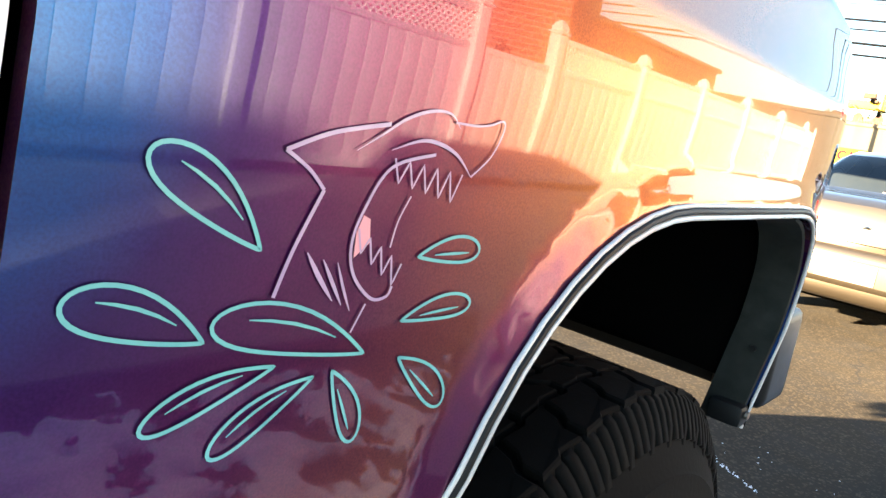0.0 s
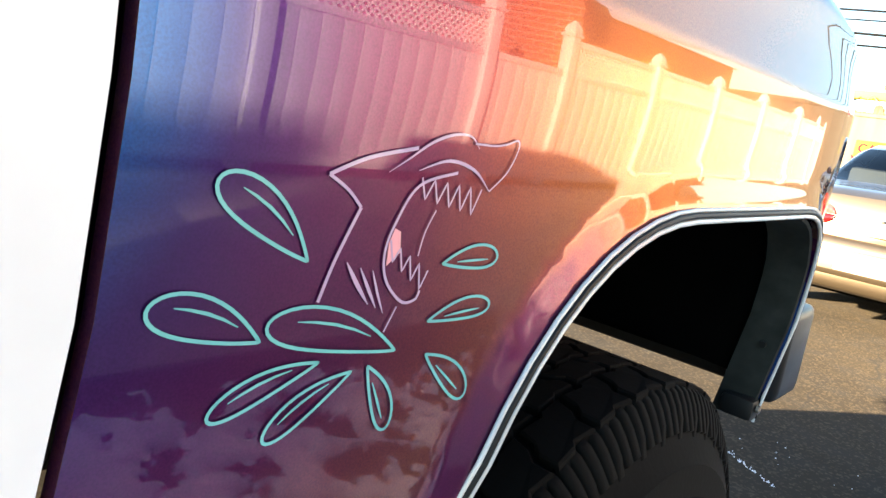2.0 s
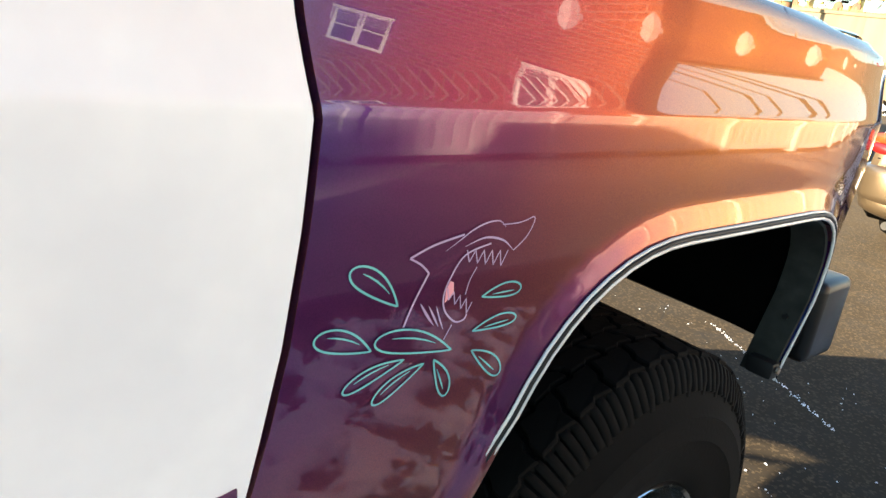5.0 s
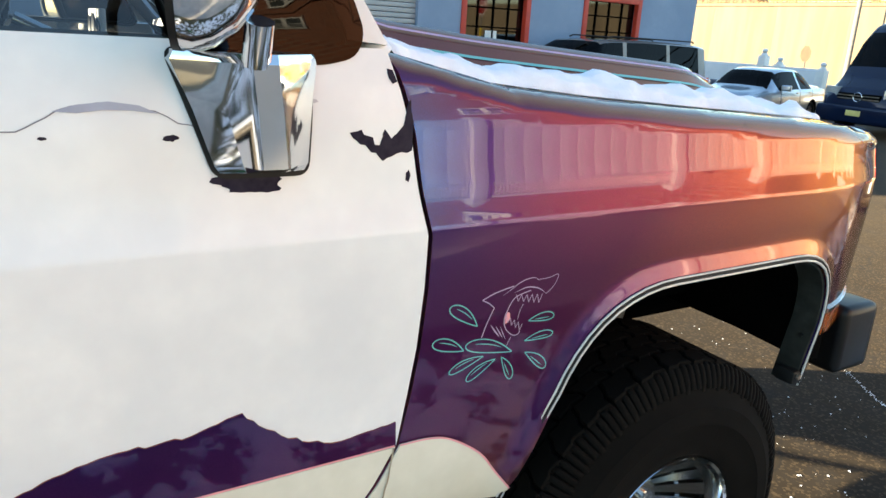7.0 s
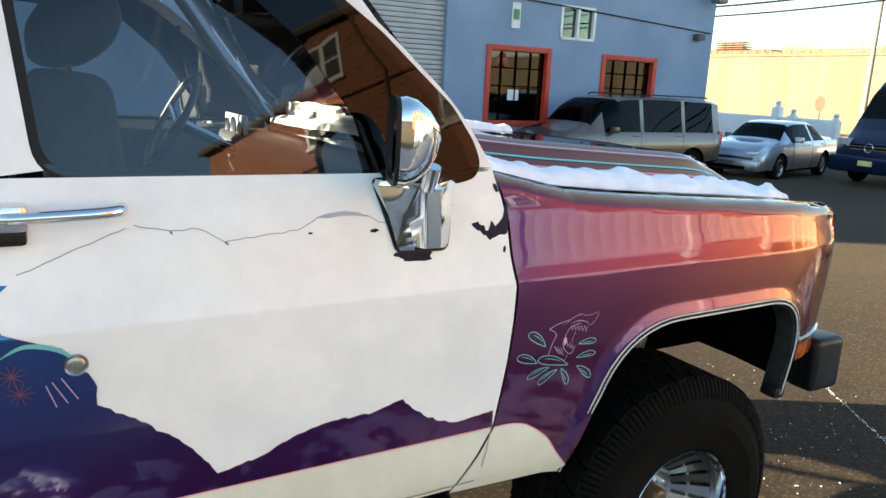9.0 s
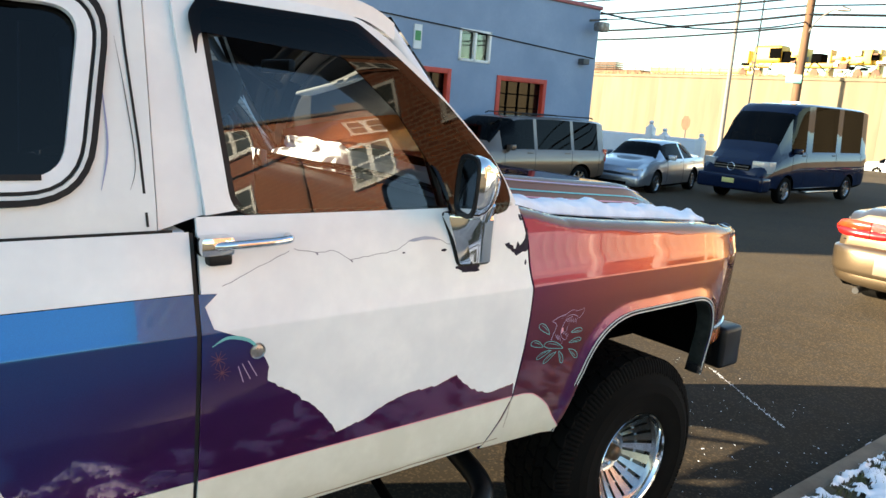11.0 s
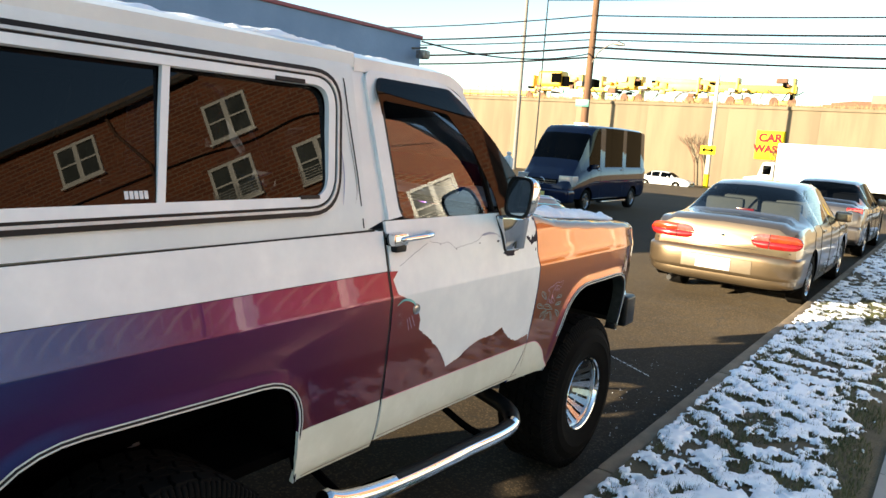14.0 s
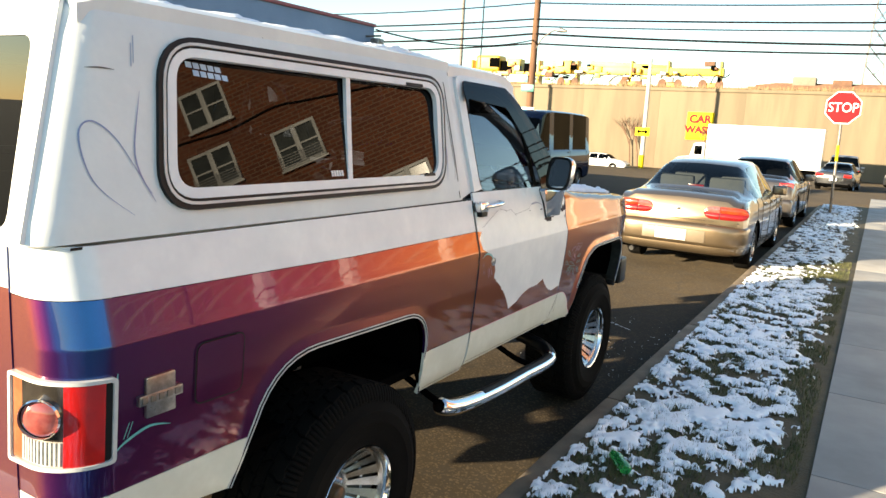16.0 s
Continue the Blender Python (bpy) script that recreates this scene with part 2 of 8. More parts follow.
def arc_corner(pts, radii, n=5):
    """A polygon with rounded corners."""
    out = []
    m = len(pts)
    for i in range(m):
        p, a, b = Vector(pts[i]), Vector(pts[i - 1]), Vector(pts[(i + 1) % m])
        r = radii[i] if isinstance(radii, (list, tuple)) else radii
        if r <= 0:
            out.append(tuple(p))
            continue
        u, v = (a - p).normalized(), (b - p).normalized()
        s, e = p + u * r, p + v * r
        for k in range(n + 1):
            t = k / n
            out.append(tuple((1 - t) ** 2 * s + 2 * t * (1 - t) * p + t * t * e))
    return out


LAMP_BOWL = surface("lamp_bowl", (0.26, 0.22, 0.18), (0.12, 0.10, 0.085), rough=0.18, metal=0.9, scale=25)
BADGE_METAL = surface("worn_badge_metal", (0.40, 0.39, 0.38), (0.22, 0.21, 0.20), rough=0.3, metal=0.9, scale=40)
PALE_RED = surface("pale_red_lens", (0.24, 0.045, 0.04), (0.32, 0.09, 0.075), rough=0.1, coat=1.0, scale=40)
FADED_VIOLET = surface("faded_violet", (0.28, 0.25, 0.42), (0.2, 0.3, 0.45), rough=0.4)
# Silver darkened so the glass shows a dark reflection, put into the colour.
MIRROR_DARK = surface("mirror_dark_reflection", (0.018, 0.019, 0.022), rough=0.05, metal=1.0)


# ---- the lifted truck ----
XC = -1.0          # middle of the truck; its kerb side lies at x = 0, its nose points to +y
HUB_F, HUB_R, HUB_Z, TYRE_R = 0.715, -1.990, 0.442, 0.442
LEAN = [(0.60, -35), (0.66, -30), (0.70, -24), (0.73, -17), (0.80, -8.5), (0.88, -5), (1.0, -4), (1.10, -4), (1.16, -3.6), (1.20, -1.8), (1.235, -0.9), (1.264, -0.8), (1.272, 16), (1.30, 13.5), (1.332, 8.0), (1.355, 3.6), (1.41, 3.2), (1.430, 6.5), (1.448, 12), (1.47, 14), (1.50, 14), (1.54, 17), (1.62, 19)]   # how far the side leans in, degrees at each height


LEAN_REAR = [(z, a) for z, a in LEAN if z < 1.27] + [(1.272, 16), (1.30, 14.5), (1.36, 13.5), (1.50, 13), (1.54, 16), (1.62, 19)]   # behind the door the panel is not hollowed


def side_profile(table):
    """The curve of the body side, from its lean at each height; the crease at 1.264 stands furthest out."""
    def lean(z):
        for (a, x), (b, y) in zip(table, table[1:]):
            if z <= b:
                return x + (y - x) * (z - a) / (b - a)
        return table[-1][1]
    x, out = 0.0, []
    for k in range(511):
        z = 0.60 + 0.002 * k
        out.append((z, x))
        x -= 0.002 * math.tan(radians(lean(z + 0.001)))
    peak = max(v for _, v in out)
    return [(z, v - peak + 0.013) for z, v in out]


LOWER = side_profile(LEAN)
REAR = side_profile(LEAN_REAR)
LOWER_CUTS = [0.66, 0.70, 0.73, 0.76, 0.80, 0.84, 0.88] + [0.90 + 0.02 * k for k in range(18)] + [1.258, 1.264, 1.268, 1.272, 1.28] + [1.30 + 0.02 * k for k in range(13)]
UPPER = [(1.50, -0.058), (1.56, -0.066), (1.64, -0.084), (1.80, -0.119), (2.0, -0.162), (2.06, -0.178), (2.10, -0.20), (2.125, -0.24), (2.135, -0.30)]
FENDER_TOP = [(-0.06, 1.535), (0.035, 1.515), (0.197, 1.478), (0.423, 1.457), (0.75, 1.435), (1.117, 1.412), (1.296, 1.393), (1.40, 1.385), (1.44, 1.376), (1.47, 1.360)]
ARCH_F = arc_corner([(0.243, 0.68), (0.388, 1.101), (1.160, 1.109), (1.176, 0.73)], [0, 0.2, 0.19, 0], 9)
ARCH_R = arc_corner([(-1.482, 0.69), (-1.515, 1.068), (-2.40, 1.088), (-2.535, 0.71)], [0, 0.15, 0.2, 0], 7)
REAR_S, REAR_R = -2.945, 0.13
CAP_S, CAP_R = -2.92, 0.09


def polydist(poly, y, z):
    best = 9.0
    for (ay, az), (by, bz) in zip(poly, poly[1:]):
        dy, dz = by - ay, bz - az
        t = max(0.0, min(1.0, ((y - ay) * dy + (z - az) * dz) / (dy * dy + dz * dz + 1e-12)))
        best = min(best, math.hypot(y - ay - t * dy, z - az - t * dz))
    return best


def flare(s, z):
    if z > 1.25 or (s < -2.7 or s > 1.35 or -1.3 < s < 0.1):
        return 0.0
    d = polydist(ARCH_F if s > -0.5 else ARCH_R, s, z)
    t = max(0.0, 1 - d / 0.06)
    return (0.012 if s > -0.5 else 0.006) * t * t * (3 - 2 * t)


def wrap(s, x, off, rs=REAR_S, rr=REAR_R):
    """Bends the side round the rear corner."""
    if s >= rs:
        taper = -0.115 * (max(s - 0.9, 0) / 0.55) ** 3
        return Vector((x + off + taper, s, 0))
    a = (rs - s) / rr
    if a < math.pi / 2:
        return Vector((x - rr + (rr + off) * math.cos(a), rs - (rr + off) * math.sin(a), 0))
    return Vector((x - rr - (a - math.pi / 2) * rr, rs - rr - off, 0))


def pos_low(s, z, off=0.0):
    k = max(0.0, min(1.0, (-0.2 - s) / 0.8))
    x = interp(LOWER, z) + flare(s, z)
    if k > 0 and z > 1.26:
        x += k * (interp(REAR, z) - interp(LOWER, z))
    v = wrap(s, x, off)
    v.z = z
    return v


def pos_fender(s, z, off=0.0):
    top = interp(FENDER_TOP, s)
    t = max(0.0, min(1.0, (z - (top - 0.038)) / 0.038))
    x = interp(LOWER, min(z, top - 0.02)) + flare(s, z) - 0.070 * (1 - math.sqrt(max(0, 1 - t * t)))
    v = wrap(s, x, off)
    v.z = z + (off if t > 0.9 else 0)
    return v


def pos_up(s, z, off=0.0):
    v = wrap(s, interp(UPPER, z), off, CAP_S, CAP_R)
    k = max(0.0, min(1.0, (-2.74 - s) / 0.22))
    v.y += 0.33 * (z - 1.80) * k
    v.z = z
    return v


def pos_visor(s, z, off=0.0):
    """The wind deflector bows outward below the roof edge."""
    v = pos_up(s, z, 0.0)
    v.x += 0.010 + 0.024 * math.sin(min(1.0, max(0.0, (2.045 - z) / 0.13)) * math.pi / 2) + off
    return v


def pos_pane(s, z, off=0.0):
    return Vector((-0.123 - 0.268 * (z - 1.82) + off, s, z))


def pos_door_pane(s, z, off=0.0):
    """The door glass curves in towards the roof."""
    return pos_pane(s, z, off) + Vector((-0.45 * max(0.0, z - 1.72) ** 2, 0, 0))


def pos_flatrear(s, z, off=0.0):
    return Vector((s, (REAR_S - REAR_R if z < 1.511 else CAP_S - CAP_R + 0.33 * (z - 1.80)) - off, z))


def sheet(name, outline, pos, mat, parent, side=1, off=0.0, thick=0.012, step=0.06, hole=None, label="", zs=(), ys=()):
    """A shaped panel: an outline in the plane of the side, laid on a curved surface, with a turned-in rim."""
    bm = bmesh.new()
    loops = [outline] + ([hole] if hole else [])
    edges = []
    for lp in loops:
        vs = [bm.verts.new((0, p[0], p[1])) for p in lp]
        edges += [bm.edges.new((vs[i], vs[(i + 1) % len(vs)])) for i in range(len(vs))]
    bmesh.ops.triangle_fill(bm, use_beauty=True, use_dissolve=False, edges=edges)
    if hole:
        kill = []
        for f in bm.faces:
            c = f.calc_center_median()
            ins, n = False, len(hole)
            for i in range(n):
                (y1, z1), (y2, z2) = hole[i][:2], hole[i - 1][:2]
                if (z1 > c.z) != (z2 > c.z) and c.y < (y2 - y1) * (c.z - z1) / (z2 - z1) + y1:
                    ins = not ins
            if ins:
                kill.append(f)
        bmesh.ops.delete(bm, geom=kill, context="FACES")
    y0, y1 = min(p[0] for p in outline), max(p[0] for p in outline)
    z0, z1 = min(p[1] for p in outline), max(p[1] for p in outline)
    cy = [y0 + step * k for k in range(1, int((y1 - y0) / step) + 1)] + list(ys)
    if pos in (pos_low, pos_up):
        cy += [REAR_S - 0.02 * k for k in range(14) if y0 < REAR_S]
    cz = LOWER_CUTS + [z for z, _ in UPPER] + [1.0, 0.94, 1.10, 1.15, 1.24, 1.275, 1.70, 1.90, 1.95] + list(zs)
    for vals, ax, lo, hi in ((cy, 1, y0, y1), (cz, 2, z0, z1)):
        for v in sorted(set(vals)):
            if lo + 0.001 < v < hi - 0.001:
                co, no = [0, 0, 0], [0, 0, 0]
                co[ax], no[ax] = v, 1
                bmesh.ops.bisect_plane(bm, geom=bm.verts[:] + bm.edges[:] + bm.faces[:], plane_co=co, plane_no=no, dist=1e-5)
    bmesh.ops.remove_doubles(bm, verts=bm.verts, dist=2e-5)
    e = 0.004
    info = {}
    for f in bm.faces:
        if f.normal.x < 0:
            f.normal_flip()
    rim = [ed for ed in bm.edges if len(ed.link_faces) == 1]
    front = list(bm.faces)
    for v in bm.verts:
        s, z = v.co.y, v.co.z
        du = pos(s + e, z, off) - pos(s - e, z, off)
        dv = pos(s, z + e, off) - pos(s, z - e, off)
        n = du.cross(dv)
        if n.length < 1e-9:
            n = Vector((1, 0, 0))
        n.normalize()
        if pos is pos_flatrear:
            n = Vector((0, -1, 0))
        info[v] = (pos(s, z, off), n)
    for v, (p, n) in info.items():
        v.co = p
    inner = {}
    for ed in rim:
        for v in ed.verts:
            if v not in inner:
                inner[v] = bm.verts.new(info[v][0] - info[v][1] * thick)
    for ed in rim:
        f = ed.link_faces[0]
        for lp in f.loops:
            if lp.edge == ed:
                a, b = lp.vert, lp.link_loop_next.vert
                bm.faces.new((b, a, inner[a], inner[b]))
                break
    bm.normal_update()
    nrm = []
    fronts = set(front)
    if side < 0:
        for v in bm.verts:
            v.co.x = 2 * XC - v.co.x
        for f in bm.faces:
            f.normal_flip()
        bm.normal_update()
    for f in bm.faces:
        f.smooth = True
    for f in bm.faces:
        for lp in f.loops:
            if f in fronts:
                n = info[lp.vert][1]
                nrm.append((n.x * side, n.y, n.z))
            else:
                nrm.append(tuple(f.normal))
    me = bpy.data.meshes.new(name)
    bm.to_mesh(me)
    bm.free()
    me.materials.append(mat)
    me.normals_split_custom_set(nrm)
    ob = new(name, me)
    ob.parent = parent
    if label:
        tagged(ob, label)
    return ob


def ribbon(name, pts, width, pos, mat, parent, side=1, off=0.003, label="", taper=False, closed=False):
    """A brush stroke on the side: a thin strip of paint along points."""
    p = [Vector((a, b)) for a, b in pts]
    bm = bmesh.new()
    rows = []
    n = len(p)
    for i in range(n):
        d = (p[(i + 1) % n] - p[i - 1]) if closed else (p[min(i + 1, n - 1)] - p[max(i - 1, 0)])
        if d.length < 1e-9:
            d = Vector((1, 0))
        d.normalize()
        q = Vector((-d.y, d.x))
        w = width / 2 * (max(0.25, math.sin(math.pi * (i + 0.5) / n)) if taper else 1)
        rows.append([bm.verts.new(pos(*(p[i] + q * k), off)) for k in (w, -w)])
    for i in range(n if closed else n - 1):
        a, b = rows[i], rows[(i + 1) % n]
        bm.faces.new((a[0], a[1], b[1], b[0]))
    if side < 0:
        for v in bm.verts:
            v.co.x = 2 * XC - v.co.x
    ob = finish(name, bm, mat, parent, label)
    return ob


def jagged(pts, amp, seed, step=0.012):
    """Roughens a torn edge."""
    rnd = random.Random(seed)
    out = []
    for (ay, az), (by, bz) in zip(pts, pts[1:]):
        n = max(1, int(math.hypot(by - ay, bz - az) / step))
        for k in range(n):
            t = k / n
            j = amp * (rnd.random() - 0.5) if k else 0
            out.append((ay + (by - ay) * t + j * 0.6, az + (bz - az) * t + j))
    return out + [pts[-1]]


def slanted(pts):
    """Leans an outline forward as the cap's window does."""
    return [(y + 0.17 * (z - 1.62), z) for y, z in pts]


def rrect(y0, y1, z0, z1, r, n=7, d=0.0):
    return arc_corner([(y0 - d, z0 - d), (y1 + d, z0 - d), (y1 + d, z1 + d), (y0 - d, z1 + d)], r + d, n)


truck = tagged(empty("lifted_truck", (0, 0, 0)), "lifted two-door four-by-four with white, purple and orange flip paint", "truck")
SEAM = [(-0.046, 1.532), (-0.028, 1.474), (-0.012, 1.407), (0.0, 1.33), (0.010, 1.275), (0.014, 1.257), (0.013, 1.168), (0.008, 1.064), (-0.002, 0.979), (-0.016, 0.885), (-0.053, 0.81), (-0.098, 0.735), (-0.112, 0.715)]
TORN = [(-1.083, 1.268), (-1.026, 1.259), (-0.965, 1.240), (-0.935, 1.196), (-0.913, 1.158), (-0.915, 1.121), (-0.842, 1.071), (-0.765, 1.007), (-0.716, 0.950), (-0.699, 0.921), (-0.615, 0.939), (-0.527, 0.976), (-0.448, 0.992), (-0.351, 0.993), (-0.280, 1.013), (-0.255, 0.985), (-0.209, 0.950), (-0.150, 0.926), (-0.103, 0.923), (-0.024, 0.933)]


def truck_side(side):
    tone = FLIP
    # front wing
    wing = [(-0.118, 0.70)] + [(0.243, 0.68)] + ARCH_F[1:-1] + [(1.178, 0.73), (1.20, 0.80), (1.215, 0.934), (1.45, 0.944), (1.460, 1.06), (1.460, 1.21), (1.457, 1.345), (1.438, 1.372)] + [(y, z) for y, z in FENDER_TOP[::-1] if -0.04 < y < 1.41] + [(y + (0.004 if z > 0.9 else 0.002), z) for y, z in SEAM]
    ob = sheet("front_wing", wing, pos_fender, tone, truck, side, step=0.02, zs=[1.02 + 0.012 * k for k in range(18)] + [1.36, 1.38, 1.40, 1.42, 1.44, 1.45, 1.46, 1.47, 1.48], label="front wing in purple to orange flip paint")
    rock = smooth_path([(0.250, 0.705), (0.206, 0.76), (0.16, 0.818), (0.093, 0.867), (0.045, 0.882), (-0.012, 0.884)], 5)
    rock = [tuple(p) for p in rock]
    sheet("cream_lower_panel", [(-0.114, 0.704), (0.243, 0.683)] + rock + [(-0.047, 0.81), (-0.092, 0.738)], pos_low, CREAM, ob, side, off=0.0025, thick=0.003)
    ribbon("pinstripe", rock, 0.0035, pos_low, PINK, ob, side, off=0.0035)
    # door
    outl = [(-1.087, 0.715)] + [(y - (0.004 if z > 0.9 else 0.002), z) for y, z in SEAM[::-1]] + [(-1.075, 1.535)]
    door = sheet("door", outl, pos_low, WHITE_PAINT, truck, side, label="white door with torn-edge purple graphics")
    low = [(-1.085, 0.884), (-0.020, 0.884)] + jagged(TORN[::-1][:-2], 0.006, 3) + [(-0.986, 1.247), (-1.055, 1.277), (-1.072, 1.330), (-1.04, 1.357), (-1.085, 1.360)]
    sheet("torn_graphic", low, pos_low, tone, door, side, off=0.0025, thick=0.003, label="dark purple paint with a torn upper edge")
    sheet("cream_lower_panel", [(-1.085, 0.718), (-0.114, 0.718), (-0.059, 0.81), (-0.021, 0.882), (-1.085, 0.882)], pos_low, CREAM, door, side, off=0.0025, thick=0.003)
    ribbon("pinstripe", [(-1.085, 0.884), (-0.023, 0.886)], 0.0035, pos_low, PINK, door, side, off=0.0035)
    # rear quarter
    q = sheet("rear_quarter", [(-1.095, 1.362), (-1.095, 1.502), (-3.27, 1.510), (-3.27, 1.390), (-2.0, 1.364)], pos_low, WHITE_PAINT, truck, side, label="white upper rear quarter above a purple to orange band")
    band = [(-1.095, 0.884), (-1.095, 1.360), (-2.0, 1.362), (-3.27, 1.388), (-3.27, 0.885), (-2.479, 0.868)] + [p for p in ARCH_R[::-1] if p[1] > 0.89] + [(-1.499, 0.884)]
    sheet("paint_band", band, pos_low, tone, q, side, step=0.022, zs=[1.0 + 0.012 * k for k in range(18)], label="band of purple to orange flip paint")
    sheet("cream_lower_panel", [(-1.095, 0.69), (-1.095, 0.882), (-1.498, 0.882), (-1.482, 0.69)], pos_low, CREAM, q, side)
    sheet("cream_lower_panel", [(-2.480, 0.866), (-2.535, 0.71), (-2.9, 0.76), (-3.27, 0.80), (-3.27, 0.883)], pos_low, CREAM, q, side)
    # wheel arch trims: two bright beads with black between
    for arch, wheel in ((ARCH_F, HUB_F), (ARCH_R, HUB_R)):
        pts = []
        for i in range(len(arch)):
            a, b = Vector(arch[max(i - 1, 0)]), Vector(arch[min(i + 1, len(arch) - 1)])
            d = (b - a).normalized()
            nn = Vector((-d.y, d.x))
            c = Vector(arch[i])
            if nn.dot(c - Vector((wheel, 0.75))) < 0:
                nn = -nn
            pts.append((c, nn))
        fpos = pos_fender if wheel > 0 else pos_low
        tr = None
        for nm, o, r, mt in (("arch_trim", 0.0145, 0.0022, BRIGHT_BEAD), ("lip", 0.003, 0.003, BRIGHT_BEAD), ("black_insert", 0.009, 0.0035, BLACK_TRIM)):
            bm = bmesh.new()
            tube(bm, [fpos(*(c + nn * o), 0.003) for c, nn in pts], r, 8)
            if side < 0:
                for v in bm.verts:
                    v.co.x = 2 * XC - v.co.x
            t = finish(nm, bm, mt, tr or truck, "bright wheel arch moulding" if tr is None else "")
            tr = tr or t
        # wheel well: liner turned in from the arch and an inner apron, in shade black
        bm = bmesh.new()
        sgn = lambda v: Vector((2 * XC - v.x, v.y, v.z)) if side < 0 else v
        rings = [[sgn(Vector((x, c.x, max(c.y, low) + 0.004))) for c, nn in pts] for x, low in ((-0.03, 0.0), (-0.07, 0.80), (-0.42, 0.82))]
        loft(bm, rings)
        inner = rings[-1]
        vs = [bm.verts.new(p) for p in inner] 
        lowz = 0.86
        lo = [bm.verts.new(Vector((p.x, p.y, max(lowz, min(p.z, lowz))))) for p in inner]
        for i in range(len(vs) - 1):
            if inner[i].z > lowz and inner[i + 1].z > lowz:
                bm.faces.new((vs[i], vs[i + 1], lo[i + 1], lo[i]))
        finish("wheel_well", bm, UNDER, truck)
    return door, q, ob


RIGHT_DOOR, RIGHT_QUARTER, RIGHT_WING = truck_side(1)
LEFT_DOOR, LEFT_QUARTER, LEFT_WING = truck_side(-1)


# hood with a raised middle, cowl and front
def hood_z(x, y):
    u = abs(x - XC)
    t = max(0.0, min(1.0, (0.56 - u) / 0.12))
    dip = interp(FENDER_TOP, y) + 0.002 - 0.012 * max(0, min(1, (0.86 - u) / 0.1))
    front = max(0.0, min(1.0, (1.42 - y) / 0.25))
    return dip + 0.105 * t * t * (3 - 2 * t) * (front ** 0.5 if front > 0 else 0) + 0.012 * (1 - u / 0.9)


bm = bmesh.new()
xs = [XC + 0.875 * k / 20 for k in range(-20, 21)]
ysl = [0.0 + 1.43 * k / 30 for k in range(31)]
loft(bm, [[Vector((x - 0.0, y - 0.05 * (abs(x - XC) / 0.87) ** 2 * (y > 1.2), hood_z(x, y))) for x in xs] for y in ysl])
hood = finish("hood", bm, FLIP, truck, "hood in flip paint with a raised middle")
for k, (o, mt) in enumerate(((0.50, TEAL), (0.47, LILAC), (0.52, PINK))):
    for sg in (-1, 1):
        bm = bmesh.new()
        rows = [[bm.verts.new((XC + sg * (o + d), y, hood_z(XC + sg * (o + d), y) + 0.003)) for d in (-0.0022, 0.0022)] for y in [0.05 + 1.2 * j / 24 for j in range(25)]]
        for a, b in zip(rows, rows[1:]):
            bm.faces.new((a[0], a[1], b[1], b[0]))
        finish("hood_pinstripe", bm, mt, hood)
bm = bmesh.new()
loft(bm, [[Vector((x, -0.12 + 0.13 * k / 4, 1.50 + 0.018 * (1 - abs(x - XC)))) for x in xs] for k in range(5)])
finish("cowl", bm, FLIP, truck)
bm = newbox(-1.82, -0.18, 1.36, 1.44, 0.93, 1.30, bev=0.02)
grille = finish("grille", bm, STEEL, truck, "dark front grille panel")
for x in (-0.33, -1.67):
    for z in (1.08, 1.2):
        bm = newbox(x - 0.11, x + 0.11, 1.425, 1.465, z - 0.055, z + 0.055, bev=0.01)
        h = finish("headlight", bm, CLEAR_LENS, truck)
for z in (1.0, 1.06, 1.12, 1.18, 1.24):
    finish("grille_bar", newbox(-1.53, -0.47, 1.435, 1.455, z - 0.012, z + 0.012, bev=0.004), CHROME, grille)
for sg in (1, -1):
    xa = lambda x: x if sg > 0 else 2 * XC - x
    sheet("turn_signal", [(1.222, 0.866), (1.456, 0.866), (1.456, 0.927), (1.222, 0.927)], pos_fender, AMBER_LENS, truck, sg, off=0.004, thick=0.04, step=0.02, label="amber corner lamp under a white line")
    sheet("signal_trim", [(1.222, 0.930), (1.458, 0.930), (1.458, 0.941), (1.222, 0.941)], pos_fender, CHROME, truck, sg, off=0.007, thick=0.03, step=0.02)
bm = newbox(-1.93, -0.10, 1.43, 1.53, 0.71, 0.87, bev=0.02, seg=3)
bumper = finish("front_bumper", bm, BLACK_TRIM, truck, "dark front bumper with squared corner ends")
for sg in (1, -1):
    xa = lambda x: x if sg > 0 else 2 * XC - x
    finish("bumper_end", newbox(min(xa(-0.17), xa(-0.06)), max(xa(-0.17), xa(-0.06)), 1.39, 1.55, 0.70, 0.90, bev=0.025, seg=3), GLOSS_BLACK, bumper)
for sg in (1, -1):
    xa = lambda x: x if sg > 0 else 2 * XC - x
    finish("headlight_bezel", newbox(min(xa(-0.36), xa(-0.165)), max(xa(-0.36), xa(-0.165)), 1.30, 1.438, 1.15, 1.366, bev=0.03, seg=3), FLIP, truck, "flip-painted panel round the headlights")
# black filler box, added to close a slit of light ahead of the arch
for sg in (1, -1):
    xa = lambda x: x if sg > 0 else 2 * XC - x
    finish("inner_wing_filler", newbox(min(xa(-0.55), xa(-0.032)), max(xa(-0.55), xa(-0.032)), 1.208, 1.236, 0.80, 1.20), UNDER, truck, "black filler behind the bumper that closes the arch front")
finish("rear_bumper", newbox(-1.9, -0.1, -3.20, -3.08, 0.66, 0.80, bev=0.02), CHROME, truck, "chrome rear bumper")

